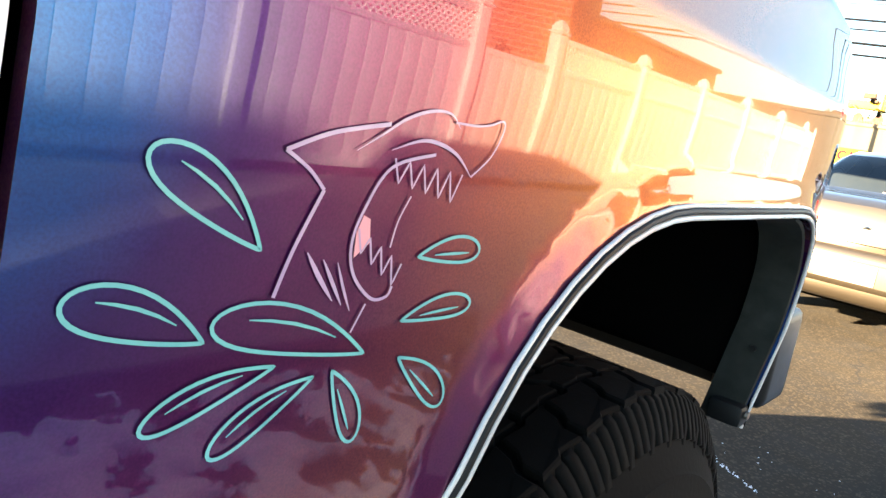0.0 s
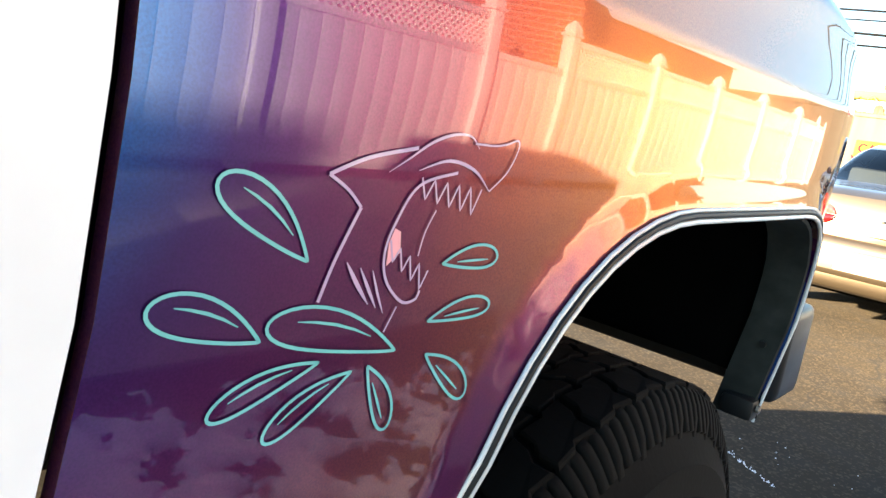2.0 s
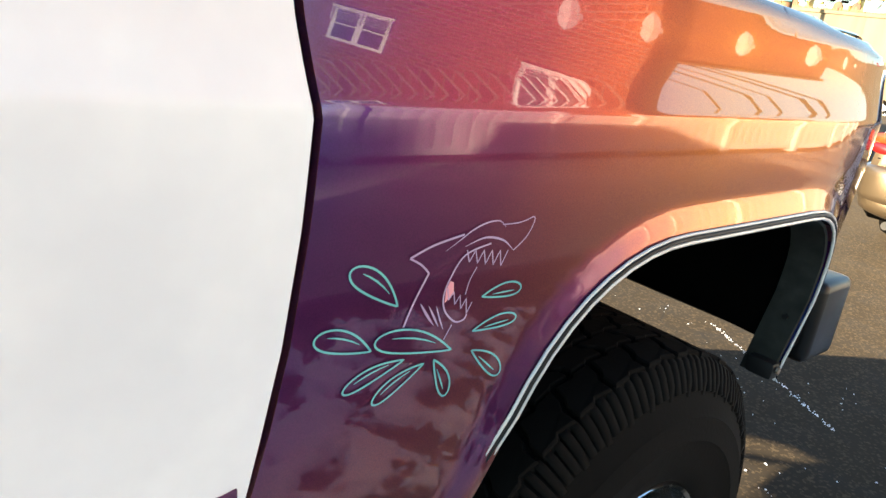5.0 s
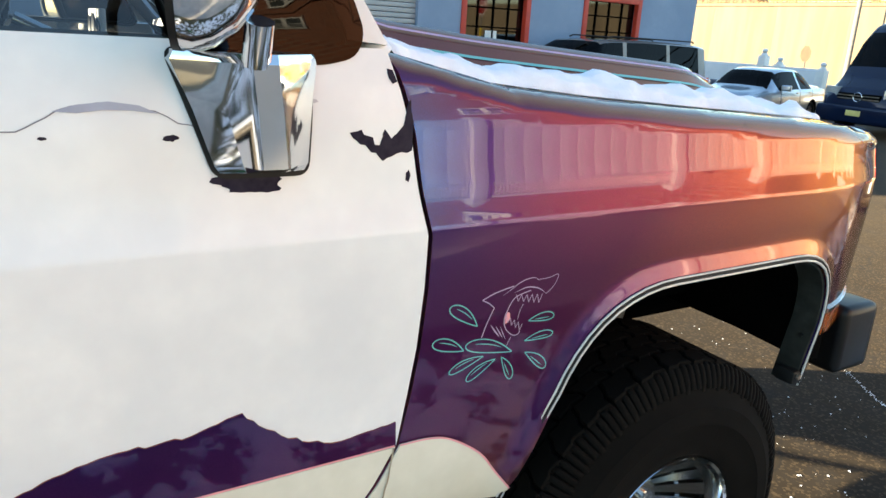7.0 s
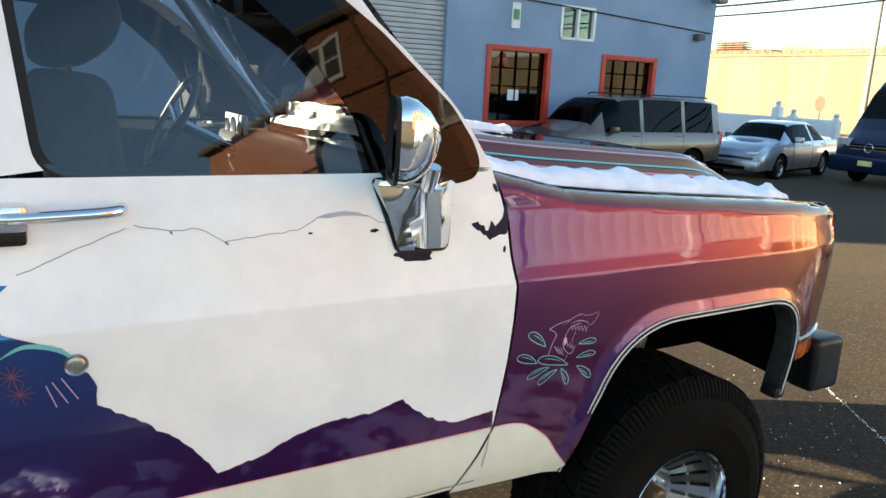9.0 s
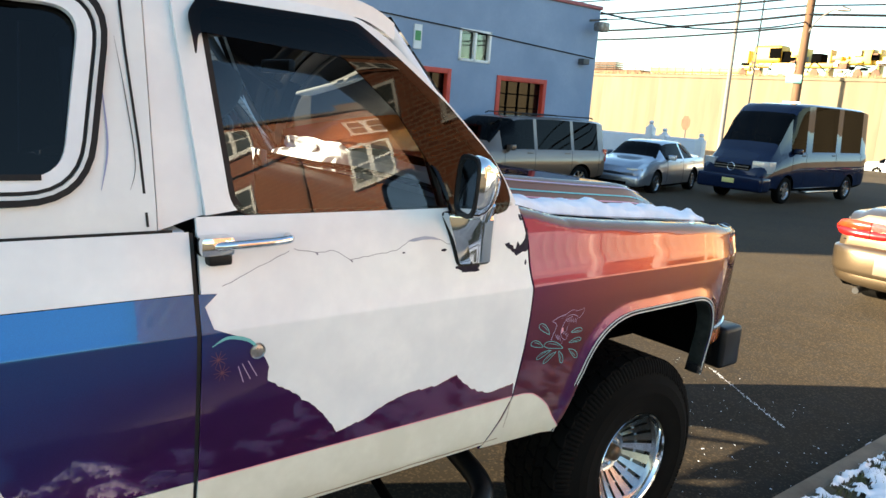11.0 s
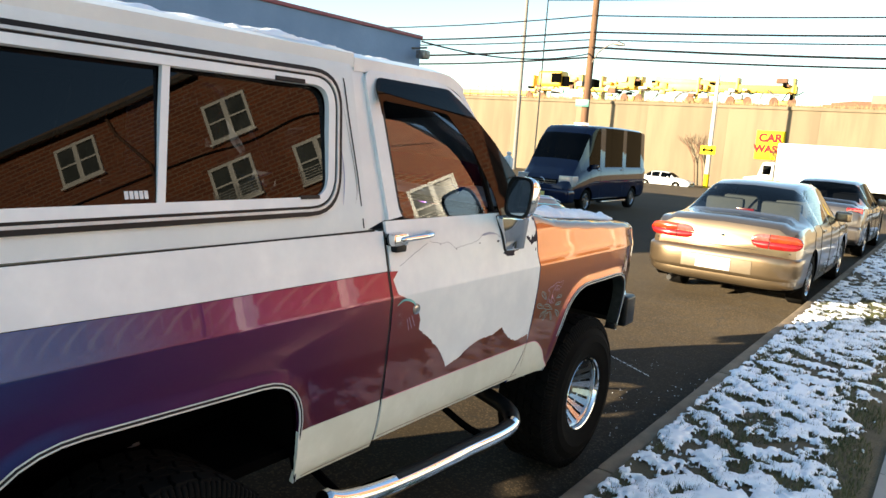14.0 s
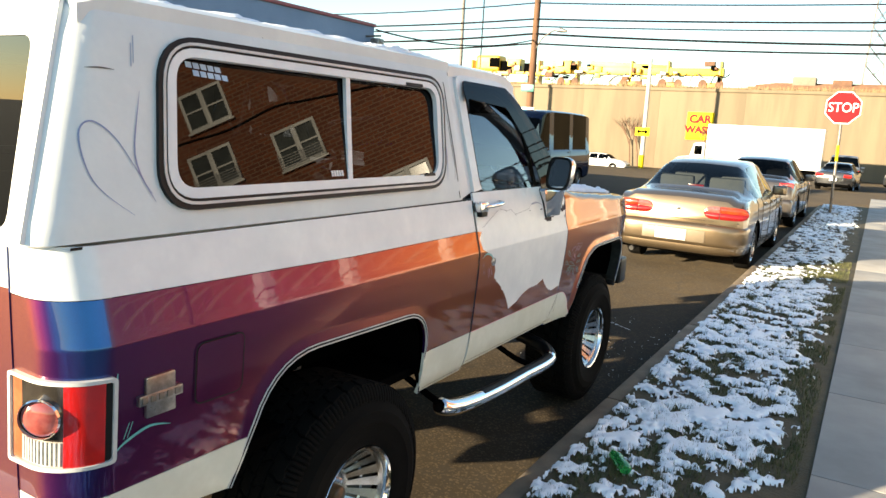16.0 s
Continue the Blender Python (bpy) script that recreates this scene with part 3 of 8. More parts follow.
# cab and rear cap
DOOR_WIN = arc_corner([(-0.985, 1.532), (-1.035, 2.022), (-0.60, 2.022), (-0.325, 1.815), (-0.155, 1.66), (-0.085, 1.522)], [0.06, 0.05, 0.13, 0.08, 0.08, 0.05], 6)
DOOR_FRAME = arc_corner([(-1.05, 1.537), (-1.10, 2.062), (-0.57, 2.062), (-0.295, 1.84), (-0.115, 1.672), (-0.036, 1.537)], [0, 0.06, 0.14, 0.08, 0.08, 0], 6)
for side in (1, -1):
    door = RIGHT_DOOR if side > 0 else LEFT_DOOR
    sheet("window_frame", DOOR_FRAME, pos_up, WHITE_PAINT, door, side, off=0.006, thick=0.05, hole=DOOR_WIN, label="white painted door window frame")
    sheet("window_seal", DOOR_WIN, pos_up, BLACK_TRIM, door, side, off=0.001, thick=0.03, hole=[(y * 0.965 - 0.019, 1.78 + (z - 1.78) * 0.955) for y, z in DOOR_WIN], label="black rubber window seal")
    pane = sheet("door_pane", [(y * 0.99 - 0.005, 1.78 + (z - 1.78) * 0.985) for y, z in DOOR_WIN], pos_door_pane, GLASS_CLEAR, door, side, off=-0.012, thick=0.004, zs=[1.70 + 0.03 * k for k in range(11)], label="clear door window glass reflecting the brick house")
    pane.visible_shadow = False
    bm = bmesh.new()
    for a, b in (((-0.33, 1.53), (-0.437, 1.905)),):
        tube(bm, [pos_up(*a, -0.008), pos_up(*b, -0.008)], 0.013, 8)
    if side < 0:
        for v in bm.verts:
            v.co.x = 2 * XC - v.co.x
    finish("vent_divider", bm, BLACK_TRIM, door)
    vis = [(-1.055, 1.90), (-1.045, 1.96), (-0.98, 1.955), (-0.66, 1.935), (-0.50, 1.80), (-0.37, 1.62), (-0.33, 1.515), (-0.15, 1.506), (-0.10, 1.518), (-0.085, 1.55), (-0.10, 1.60), (-0.15, 1.678), (-0.315, 1.83), (-0.60, 2.035), (-1.035, 2.04), (-1.065, 2.0)]
    sheet("window_visor", arc_corner(vis, 0.018, 4), pos_visor, SMOKE, door, side, off=0.0, zs=[1.88 + 0.012 * k for k in range(14)], thick=0.004, label="smoked brown wind deflector round the window")
    # pillar behind the door
    sheet("door_pillar", [(-1.052, 1.537), (-1.157, 1.505), (-1.154, 2.105), (-1.09, 2.105)], pos_up, WHITE_PAINT, truck, side, off=-0.008, thick=0.05)
    # cap side with its window opening
    cap = sheet("cap_side", [(-1.163, 1.505), (-1.160, 2.11), (-3.05, 2.11), (-3.05, 1.516)], pos_up, WHITE_TOP, truck, side, off=0.004, thick=0.03, hole=slanted(rrect(-2.725, -1.325, 1.605, 2.005, 0.10)), label="white fibreglass rear cap side")
    o, m1, m2, m3 = (slanted(rrect(-2.725, -1.325, 1.605, 2.005, 0.10, d=d)) for d in (0.034, 0.020, 0.012, 0.004))
    m4 = slanted(rrect(-2.70, -1.352, 1.630, 1.984, 0.07))
    win = sheet("side_window", o, pos_up, BLACK_TRIM, cap, side, off=0.016, thick=0.012, hole=m1, label="rear side window with black rubber, bright strip and white frame")
    sheet("bright_strip", m1, pos_up, BRIGHT_BEAD, win, side, off=0.018, thick=0.014, hole=m2)
    sheet("inner_rubber", m2, pos_up, BLACK_TRIM, win, side, off=0.012, thick=0.012, hole=m3)
    sheet("white_frame", m3, pos_up, WHITE_PAINT, win, side, off=0.014, thick=0.02, hole=m4)
    sheet("divider", slanted([(-1.962, 1.622), (-1.938, 1.622), (-1.938, 1.992), (-1.962, 1.992)]), pos_up, WHITE_PAINT, win, side, off=0.008, thick=0.015)
    for y0, y1 in ((-2.71, -1.95), (-1.95, -1.342)):
        sheet("pane", slanted([(y0, 1.622), (y1, 1.622), (y1, 1.992), (y0, 1.992)]), pos_pane, GLASS_TINT, win, side, off=-0.006, thick=0.004, label="dark tinted glass")
    for y0, z0, y1 in ((-1.47, 1.624, -1.39), (-1.52, 1.984, -1.40)):
        sheet("latch", [(y0, z0), (y1, z0), (y1, z0 + 0.012), (y0, z0 + 0.012)], pos_up, BLACK_TRIM, win, side, off=0.018, thick=0.01)

# roof: cab part and cap part
def roof_part(name, y0, y1, mat, lift, label):
    bm = bmesh.new()
    n = 18
    rings = []
    for j in range(n + 1):
        y = y0 + (y1 - y0) * j / n
        ring = []
        drop = 0.0
        if y > -0.62:
            drop = 0.05 * ((y + 0.62) / 0.16) ** 2
        back = 0.03 * max(0, (-2.82 - y) / 0.08) ** 2
        for k in range(25):
            u = -1 + k / 12
            edge = 0.80
            a = abs(u)
            x = XC + u * 0.82
            z = 2.108 + lift + 0.042 * (1 - a ** 6) + 0.012 * (1 - a * a) - drop - back
            ring.append(Vector((x, y, z)))
        rings.append(ring)
    loft(bm, rings)
    r = bmesh.ops.extrude_face_region(bm, geom=bm.faces[:])
    for v in (g for g in r["geom"] if isinstance(g, bmesh.types.BMVert)):
        v.co.z -= 0.045
    return finish(name, bm, mat, truck, label)


roof_part("cab_roof", -1.14, -0.46, WHITE_PAINT, -0.012, "white cab roof")
roof_part("cap_roof", -2.9, -1.142, WHITE_TOP, 0.0, "white fibreglass rear roof with a little snow")
# windscreen and its pillars
for sg in (1, -1):
    xa = lambda x: x if sg > 0 else 2 * XC - x
    bm = bmesh.new()
    tube(bm, [(xa(-0.085), -0.03, 1.52), (xa(-0.15), -0.26, 1.78), (xa(-0.218), -0.465, 2.045), (xa(-0.25), -0.52, 2.075)], 0.019, 10)
    finish("screen_pillar", bm, WHITE_PAINT if sg > 0 else DASH, truck)
bm = bmesh.new()
loft(bm, [[Vector((XC + u * (0.90 - 0.13 * t), -0.0 - 0.44 * t + 0.10 * (1 - u * u), 1.52 + 0.55 * t)) for u in [k / 8 - 1 for k in range(17)]] for t in (0, 0.25, 0.5, 0.75, 1)])
ob = finish("windscreen", bm, GLASS_CLEAR, truck, "curved clear windscreen")
ob.visible_shadow = False
bm = bmesh.new()
tube(bm, [(-0.12, -0.03, 1.515)] + [(XC + u * 0.9, 0.02 + 0.10 * (1 - u * u), 1.512) for u in (0.75, 0.4, 0, -0.4, -0.75)] + [(-1.88, -0.03, 1.515)], 0.016, 8)
finish("screen_seal", bm, BLACK_TRIM, truck)

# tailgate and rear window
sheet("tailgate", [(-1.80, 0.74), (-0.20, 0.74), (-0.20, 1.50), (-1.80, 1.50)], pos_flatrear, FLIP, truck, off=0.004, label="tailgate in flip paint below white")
sheet("tailgate_white", [(-1.80, 1.40), (-0.20, 1.40), (-0.20, 1.50), (-1.80, 1.50)], pos_flatrear, WHITE_PAINT, truck, off=0.006, thick=0.003)
hole = arc_corner([(-1.83, 1.545), (-0.17, 1.545), (-0.29, 2.0), (-1.71, 2.0)], 0.04)
sheet("cap_back", [(-1.90, 1.52), (-0.10, 1.52), (-0.225, 2.11), (-1.775, 2.11)], pos_flatrear, WHITE_TOP, truck, off=0.002, hole=hole, label="white rear face of the cap")
sheet("rear_pane", arc_corner([(-1.85, 1.53), (-0.15, 1.53), (-0.275, 2.012), (-1.725, 2.012)], 0.04), pos_flatrear, GLASS_REAR, truck, off=-0.008, thick=0.004)

# wheels
HUB_DARK = surface("tarnished_hub_bronze", (0.16, 0.11, 0.07), (0.09, 0.06, 0.04), rough=0.35, metal=0.8, scale=30)
TREAD_N = 34
TREAD_ROWS = ((-0.056, 0.066, 0.9), (-0.113, 0.042, -0.9), (-0.160, 0.044, 0.9), (-0.207, 0.042, -0.9), (-0.264, 0.066, 0.9))


def tread_mesh(row):
    """One interlocking tread block with a zigzag outline and a thin sipe, standing on the tyre at the top of its turn."""
    cx, wd, lean = TREAD_ROWS[row]
    ln, st = 2 * math.pi * TYRE_R / TREAD_N, 0.010 * lean
    out = [(-0.5, -0.45, st), (-0.12, -0.45, 0.3 * st), (0.10, -0.45, -0.9 * st), (0.5, -0.45, -st), (0.5, -0.05, -st), (0.40, 0.05, -st), (0.5, 0.45, -st), (0.10, 0.45, -0.9 * st), (-0.12, 0.45, 0.3 * st), (-0.5, 0.45, st), (-0.5, 0.05, st), (-0.40, -0.05, st)]
    bm = bmesh.new()
    rings = []
    for r, k in ((TYRE_R - 0.017, 1.0), (TYRE_R - 0.0025, 0.97), (TYRE_R, 0.90)):
        rings.append([bm.verts.new((cx + wd * a * k, r * math.sin((ln * b * k + c) / TYRE_R), r * math.cos((ln * b * k + c) / TYRE_R))) for a, b, c in out])
    n = len(out)
    for p, q in zip(rings, rings[1:]):
        for i in range(n):
            bm.faces.new((p[i], p[(i + 1) % n], q[(i + 1) % n], q[i]))
    bm.faces.new(rings[-1])
    bmesh.ops.recalc_face_normals(bm, faces=bm.faces)
    me = bpy.data.meshes.new("tread_block")
    bm.to_mesh(me)
    bm.free()
    me.materials.append(TYRE)
    return me


TREAD = [tread_mesh(row) for row in range(5)]


def wheel(y, side, out=0.0):
    w = empty("wheel")
    w.parent = truck
    x = -0.012 + out if side > 0 else 2 * XC + 0.012 - out
    w.matrix_basis = pose(x, y, HUB_Z, 0, 0, 0 if side > 0 else 180)
    bm = bmesh.new()
    revolve(bm, [(0.205, -0.012), (0.215, 0.004), (0.222, 0.010), (0.245, 0.016), (0.252, 0.0185), (0.30, 0.024), (0.304, 0.0265), (0.345, 0.021), (0.349, 0.017), (0.385, 0.000), (0.412, -0.018), (0.424, -0.034), (0.430, -0.06), (0.431, -0.16), (0.430, -0.26), (0.424, -0.286), (0.385, -0.316), (0.34, -0.335), (0.25, -0.33), (0.205, -0.30)], 72, "X", close=True)
    finish("tyre", bm, TYRE, w, "black all-terrain tyre with chunky tread", 32)
    single = side > 0 and y > 0
    if not single:
        bm = bmesh.new()
    for row, me in enumerate(TREAD):
        for k in range(TREAD_N):
            m = Matrix.Rotation(2 * math.pi * (k + (0.5 if row % 2 else 0)) / TREAD_N, 4, "X")
            if single:
                ob = new("tread_block", me)
                ob.parent = w
                ob.matrix_basis = m
            else:
                n0 = len(bm.verts)
                bm.from_mesh(me)
                bm.verts.ensure_lookup_table()
                for v in bm.verts[n0:]:
                    v.co = m @ v.co
    if not single:
        tagged(part("tread_pattern", bm, TYRE, w, "", 32), kind="stuff")
    bm = bmesh.new()
    for k in range(138):
        m = Matrix.Rotation(2 * math.pi * k / 138, 3, "X")
        ln = 0.385 if k % 3 else 0.372
        for sg, x0 in ((1, 0.0), (-1, -0.32)):
            rings = []
            for r, h in ((0.436, -0.027), (0.430, -0.018), (0.416, -0.0085), (0.400, -0.001), (ln, 0.005)):
                rings.append([m @ Vector((x0 + sg * (h + dh), dy, r + dr)) for dy, dh, dr in ((-0.0078, -0.012, -0.010), (-0.0066, 0.0, 0.0), (0.0066, 0.0, 0.0), (0.0078, -0.012, -0.010))])
            loft(bm, rings, closed=True, cap=True)
    tagged(part("shoulder_rib_ring", bm, TYRE, w, "", 32), kind="stuff")
    bm = bmesh.new()
    revolve(bm, [(0.208, -0.02), (0.214, 0.0), (0.21, 0.008), (0.203, 0.004), (0.198, -0.008), (0.195, -0.020), (0.197, -0.06), (0.186, -0.13), (0.172, -0.2), (0.175, -0.3)], 48, "X")
    rim = finish("rim", bm, CHROME, w, "polished deep-dish turbine alloy wheel", 30)
    # polished bowl whose wall is cut into square slots between flat fins
    ns = 20
    bm = bmesh.new()
    revolve(bm, [(0.1955, -0.019), (0.188, -0.025), (0.181, -0.034)], 48, "X")
    revolve(bm, [(0.094, -0.117), (0.086, -0.122), (0.070, -0.126), (0.050, -0.124), (0.0, -0.124)], 48, "X")
    finish("bowl", bm, ALLOY, rim, angle=30)
    bm = bmesh.new()
    revolve(bm, [(0.192, -0.070), (0.14, -0.118), (0.08, -0.150)], 32, "X")
    finish("slot_backing", bm, STEEL, rim)
    fin = bmesh.new()
    prof = [(0.088, -0.121, 0.0085), (0.120, -0.094, 0.0125), (0.155, -0.062, 0.0170), (0.184, -0.031, 0.0205)]
    loft(fin, [[Vector((x + dx, s * wv, r)) for s, dx in ((-1, 0.0), (1, 0.0), (1, -0.030), (-1, -0.030))] for r, x, wv in prof], closed=True, cap=True)
    first = finish("fin", fin, ALLOY, rim, angle=25)
    for k in range(1, ns):
        ob = new("fin", first.data)
        ob.parent = rim
        ob.matrix_basis = Matrix.Rotation(2 * math.pi * k / ns, 4, "X")
    for k in range(2 * ns):
        if k % 2 == 0:
            continue
        a = math.pi * k / ns
        bm = bmesh.new()
        m = Matrix.Rotation(a, 3, "X")
        loft(bm, [[m @ Vector((x, s * wv, r)) for s in (-1, 1)] for r, x, wv in ((0.134, -0.088, 0.0075), (0.142, -0.081, 0.008))])
        finish("slot_bar", bm, ALLOY, rim)
    bm = bmesh.new()
    revolve(bm, [(0.0, -0.070), (0.022, -0.071), (0.030, -0.076), (0.034, -0.084), (0.036, -0.124)], 24, "X")
    finish("hub_cap", bm, HUB_DARK, rim)
    bm = bmesh.new()
    revolve(bm, [(0.17, -0.18), (0.06, -0.17), (0.0, -0.17)], 24, "X")
    finish("brake_drum", bm, UNDER, w)
    for k in range(6):
        a = 2 * math.pi * (k + 0.5) / 6
        bm = bmesh.new()
        cyl(bm, (-0.125, 0.055 * math.cos(a), 0.055 * math.sin(a)), (-0.108, 0.055 * math.cos(a), 0.055 * math.sin(a)), 0.009, 6)
        finish("lug_nut", bm, CHROME, rim)
    return w


for side in (1, -1):
    for y in (HUB_F, HUB_R):
        wheel(y, side, 0.05 if y < 0 else 0.0)

# underbody
for x in (-0.58, -1.42):
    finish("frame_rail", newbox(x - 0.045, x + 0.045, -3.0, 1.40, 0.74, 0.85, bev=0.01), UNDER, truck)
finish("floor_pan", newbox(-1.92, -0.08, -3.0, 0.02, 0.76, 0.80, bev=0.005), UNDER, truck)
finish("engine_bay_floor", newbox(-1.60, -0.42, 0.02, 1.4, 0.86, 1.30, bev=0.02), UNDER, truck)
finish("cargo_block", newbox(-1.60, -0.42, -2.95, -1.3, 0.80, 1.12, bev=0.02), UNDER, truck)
for y in (HUB_F, HUB_R):
    bm = bmesh.new()
    cyl(bm, (-0.2, y, HUB_Z), (-1.8, y, HUB_Z), 0.05, 12)
    revolve(bm, [(0.0, -0.16), (0.09, -0.13), (0.14, 0.0), (0.09, 0.13), (0.0, 0.16)], 16, "X", (XC, y, HUB_Z))
    finish("axle", bm, UNDER, truck)
bm = bmesh.new()
cyl(bm, (XC, HUB_R, HUB_Z + 0.03), (XC, HUB_F, HUB_Z + 0.15), 0.04, 10)
finish("drive_shaft", bm, UNDER, truck)
for x in (-0.55, -1.45):
    for y in (HUB_F, HUB_R):
        bm = bmesh.new()
        for k in range(4):
            tube(bm, [(x, y - 0.6 + 0.05 * k, 0.62), (x, y - 0.3, 0.54 - 0.01 * k), (x, y, 0.50 - 0.012 * k), (x, y + 0.3, 0.54 - 0.01 * k), (x, y + 0.6 - 0.05 * k, 0.62)], 0.018, 6)
        finish("leaf_spring", bm, UNDER, truck)
        bm = bmesh.new()
        cyl(bm, (x + (0.08 if x > XC else -0.08), y + 0.1, 0.45), (x + (0.1 if x > XC else -0.1), y + 0.22, 0.95), 0.035, 10)
        finish("shock_absorber", bm, STEEL, truck)
# step bars
for sg in (1, -1):
    xa = lambda x: x if sg > 0 else 2 * XC - x
    path = smooth_path([(xa(0.03), -1.40, 0.628), (xa(0.05), -1.33, 0.605), (xa(0.06), -1.15, 0.58), (xa(0.06), -0.9, 0.56), (xa(0.06), -0.6, 0.55), (xa(0.058), -0.30, 0.535), (xa(0.035), -0.17, 0.545), (xa(-0.06), -0.09, 0.57), (xa(-0.30), -0.06, 0.62), (xa(-0.50), -0.06, 0.70)], 6)
    bm = bmesh.new()
    tube(bm, [path[0] + Vector((0, -0.012, 0.004))] + path[:36], [0.030] + [0.038] * 36, 16)
    bar = finish("step_bar", bm, CHROME, truck, "bent tubular side step, chrome with a black tread pad")
    bm = bmesh.new()
    tube(bm, path[35:], 0.0385, 14)
    finish("step_bar_end", bm, GLOSS_BLACK, bar, "black painted step end")
    bm = bmesh.new()
    loft(bm, [[p + Vector((math.sin(a) * 0.0405 * (1 if sg > 0 else -1), 0, math.cos(a) * 0.0405)) for a in (-1.1, -0.7, -0.3, 0.1, 0.5, 0.75)] for p in path[14:34]])
    finish("tread_pad", bm, BLACK_TRIM, bar, "black ribbed rubber tread pad")
    for y in (-1.27, -0.45):
        bm = bmesh.new()
        tube(bm, smooth_path([(xa(0.03), y, 0.565), (xa(-0.10), y, 0.60), (xa(-0.45), y, 0.76)]), 0.016, 8)
        finish("hanger", bm, UNDER, bar)

# mirrors, handles
def mirror(side):
    sg = lambda v: Vector((v[0] if side > 0 else 2 * XC - v[0], v[1] + 0.032, v[2]))
    ca, sa = math.cos(radians(-18)), math.sin(radians(-18))
    tn = lambda x, y, z: sg((0.09 + (x - 0.09) * ca - (y + 0.34) * sa, -0.34 + (x - 0.09) * sa + (y + 0.34) * ca, z))
    door = RIGHT_DOOR if side > 0 else LEFT_DOOR
    bm = bmesh.new()
    rings = []
    for z, y0, y1, x1 in ((1.368, -0.332, -0.220, 0.014), (1.378, -0.339, -0.214, 0.046), (1.45, -0.363, -0.209, 0.058), (1.51, -0.388, -0.203, 0.070), (1.522, -0.383, -0.207, 0.064)):
        ym = (y0 + y1) / 2
        rings.append([sg(p) for p in ((-0.07, y0, z), (0.004, y0 - 0.002, z), (x1 * 0.25 + 0.006, y0 + 0.02 + 0.1 * (y1 - y0), z), (x1 * 0.92, ym - 0.018, z), (x1, ym - 0.012, z), (x1, ym + 0.020, z), (x1 * 0.92, ym + 0.026, z), (x1 * 0.25 + 0.006, y1 - 0.018, z), (0.004, y1, z), (-0.07, y1, z))])
    loft(bm, rings, closed=True, cap=True)
    br = finish("mirror_bracket", bm, CHROME, door, "chrome mirror bracket on a black gasket", 30)
    sheet("gasket", arc_corner([(-0.362, 1.525), (-0.165, 1.522), (-0.179, 1.359), (-0.308, 1.359)], 0.02), pos_low, BLACK_TRIM, br, side, off=0.004, thick=0.006)
    bm = bmesh.new()
    cyl(bm, sg((0.055, -0.30, 1.51)), sg((0.075, -0.30, 1.56)), 0.018, 10)
    finish("mirror_stalk", bm, CHROME, br)
    # shell, opening to the rear
    rings = []
    for y, k in ((-0.392, 1.0), (-0.375, 1.02), (-0.355, 0.95), (-0.330, 0.74), (-0.310, 0.44), (-0.303, 0.22), (-0.300, 0.04)):
        ring = []
        for a in range(24):
            t = 2 * math.pi * a / 24
            cx, cz = math.cos(t), math.sin(t)
            ex = abs(cx) ** 0.55 * (1 if cx > 0 else -1)
            ez = abs(cz) ** 0.55 * (1 if cz > 0 else -1)
            ring.append(tn(0.09 + 0.078 * ex * k + 0.012 * ez, y, 1.612 + 0.088 * ez * k))
        rings.append(ring)
    bm = bmesh.new()
    loft(bm, rings, closed=True, cap=True)
    finish("mirror_shell", bm, CHROME, br, "rounded chrome mirror shell")
    bm = bmesh.new()
    ringsb = [[tn(0.09 + 0.078 * e[0] * k + 0.012 * e[1], y, 1.612 + 0.088 * e[1] * k) for e in [(abs(math.cos(t)) ** 0.55 * (1 if math.cos(t) > 0 else -1), abs(math.sin(t)) ** 0.55 * (1 if math.sin(t) > 0 else -1)) for t in (2 * math.pi * a / 24 for a in range(24))]] for y, k in ((-0.390, 1.02), (-0.398, 1.015), (-0.398, 0.88), (-0.390, 0.86))]
    loft(bm, ringsb, closed=True)
    finish("mirror_rim", bm, BLACK_TRIM, br)
    bm = bmesh.new()
    vs = [bm.verts.new(p + Vector((0, -0.002, 0))) for p in ringsb[-1]]
    bm.faces.new(vs)
    finish("mirror_glass", bm, MIRROR_DARK, br)


mirror(1)
mirror(-1)
for side in (1, -1):
    door = RIGHT_DOOR if side > 0 else LEFT_DOOR
    sgx = lambda x: x if side > 0 else 2 * XC - x
    bm = bmesh.new()
    tube(bm, smooth_path([(sgx(-0.03), -1.045, 1.472), (sgx(0.0), -1.04, 1.473), (sgx(0.008), -0.95, 1.476), (sgx(0.008), -0.89, 1.478), (sgx(0.0), -0.858, 1.48), (sgx(-0.03), -0.852, 1.48)], 4), 0.011, 10)
    h = finish("door_handle", bm, CHROME, door, "chrome pull handle")
    bm = newbox(min(sgx(-0.05), sgx(0.004)), max(sgx(-0.05), sgx(0.004)), -1.082, -1.0, 1.448, 1.495, bev=0.012)
    finish("handle_base", bm, CHROME, h)
    bm = newbox(min(sgx(-0.05), sgx(0.0)), max(sgx(-0.05), sgx(0.0)), -1.062, -1.005, 1.425, 1.455, bev=0.008)
    finish("handle_button", bm, BLACK_TRIM, h)
    bm = bmesh.new()
    revolve(bm, [(0.0, 0.004), (0.012, 0.005), (0.016, 0.003), (0.019, 0.006), (0.021, 0.0)], 20, "X", (sgx(0.012), -0.945, 1.206))
    finish("lock_cylinder", bm, BADGE_METAL, door, "round worn steel door lock")

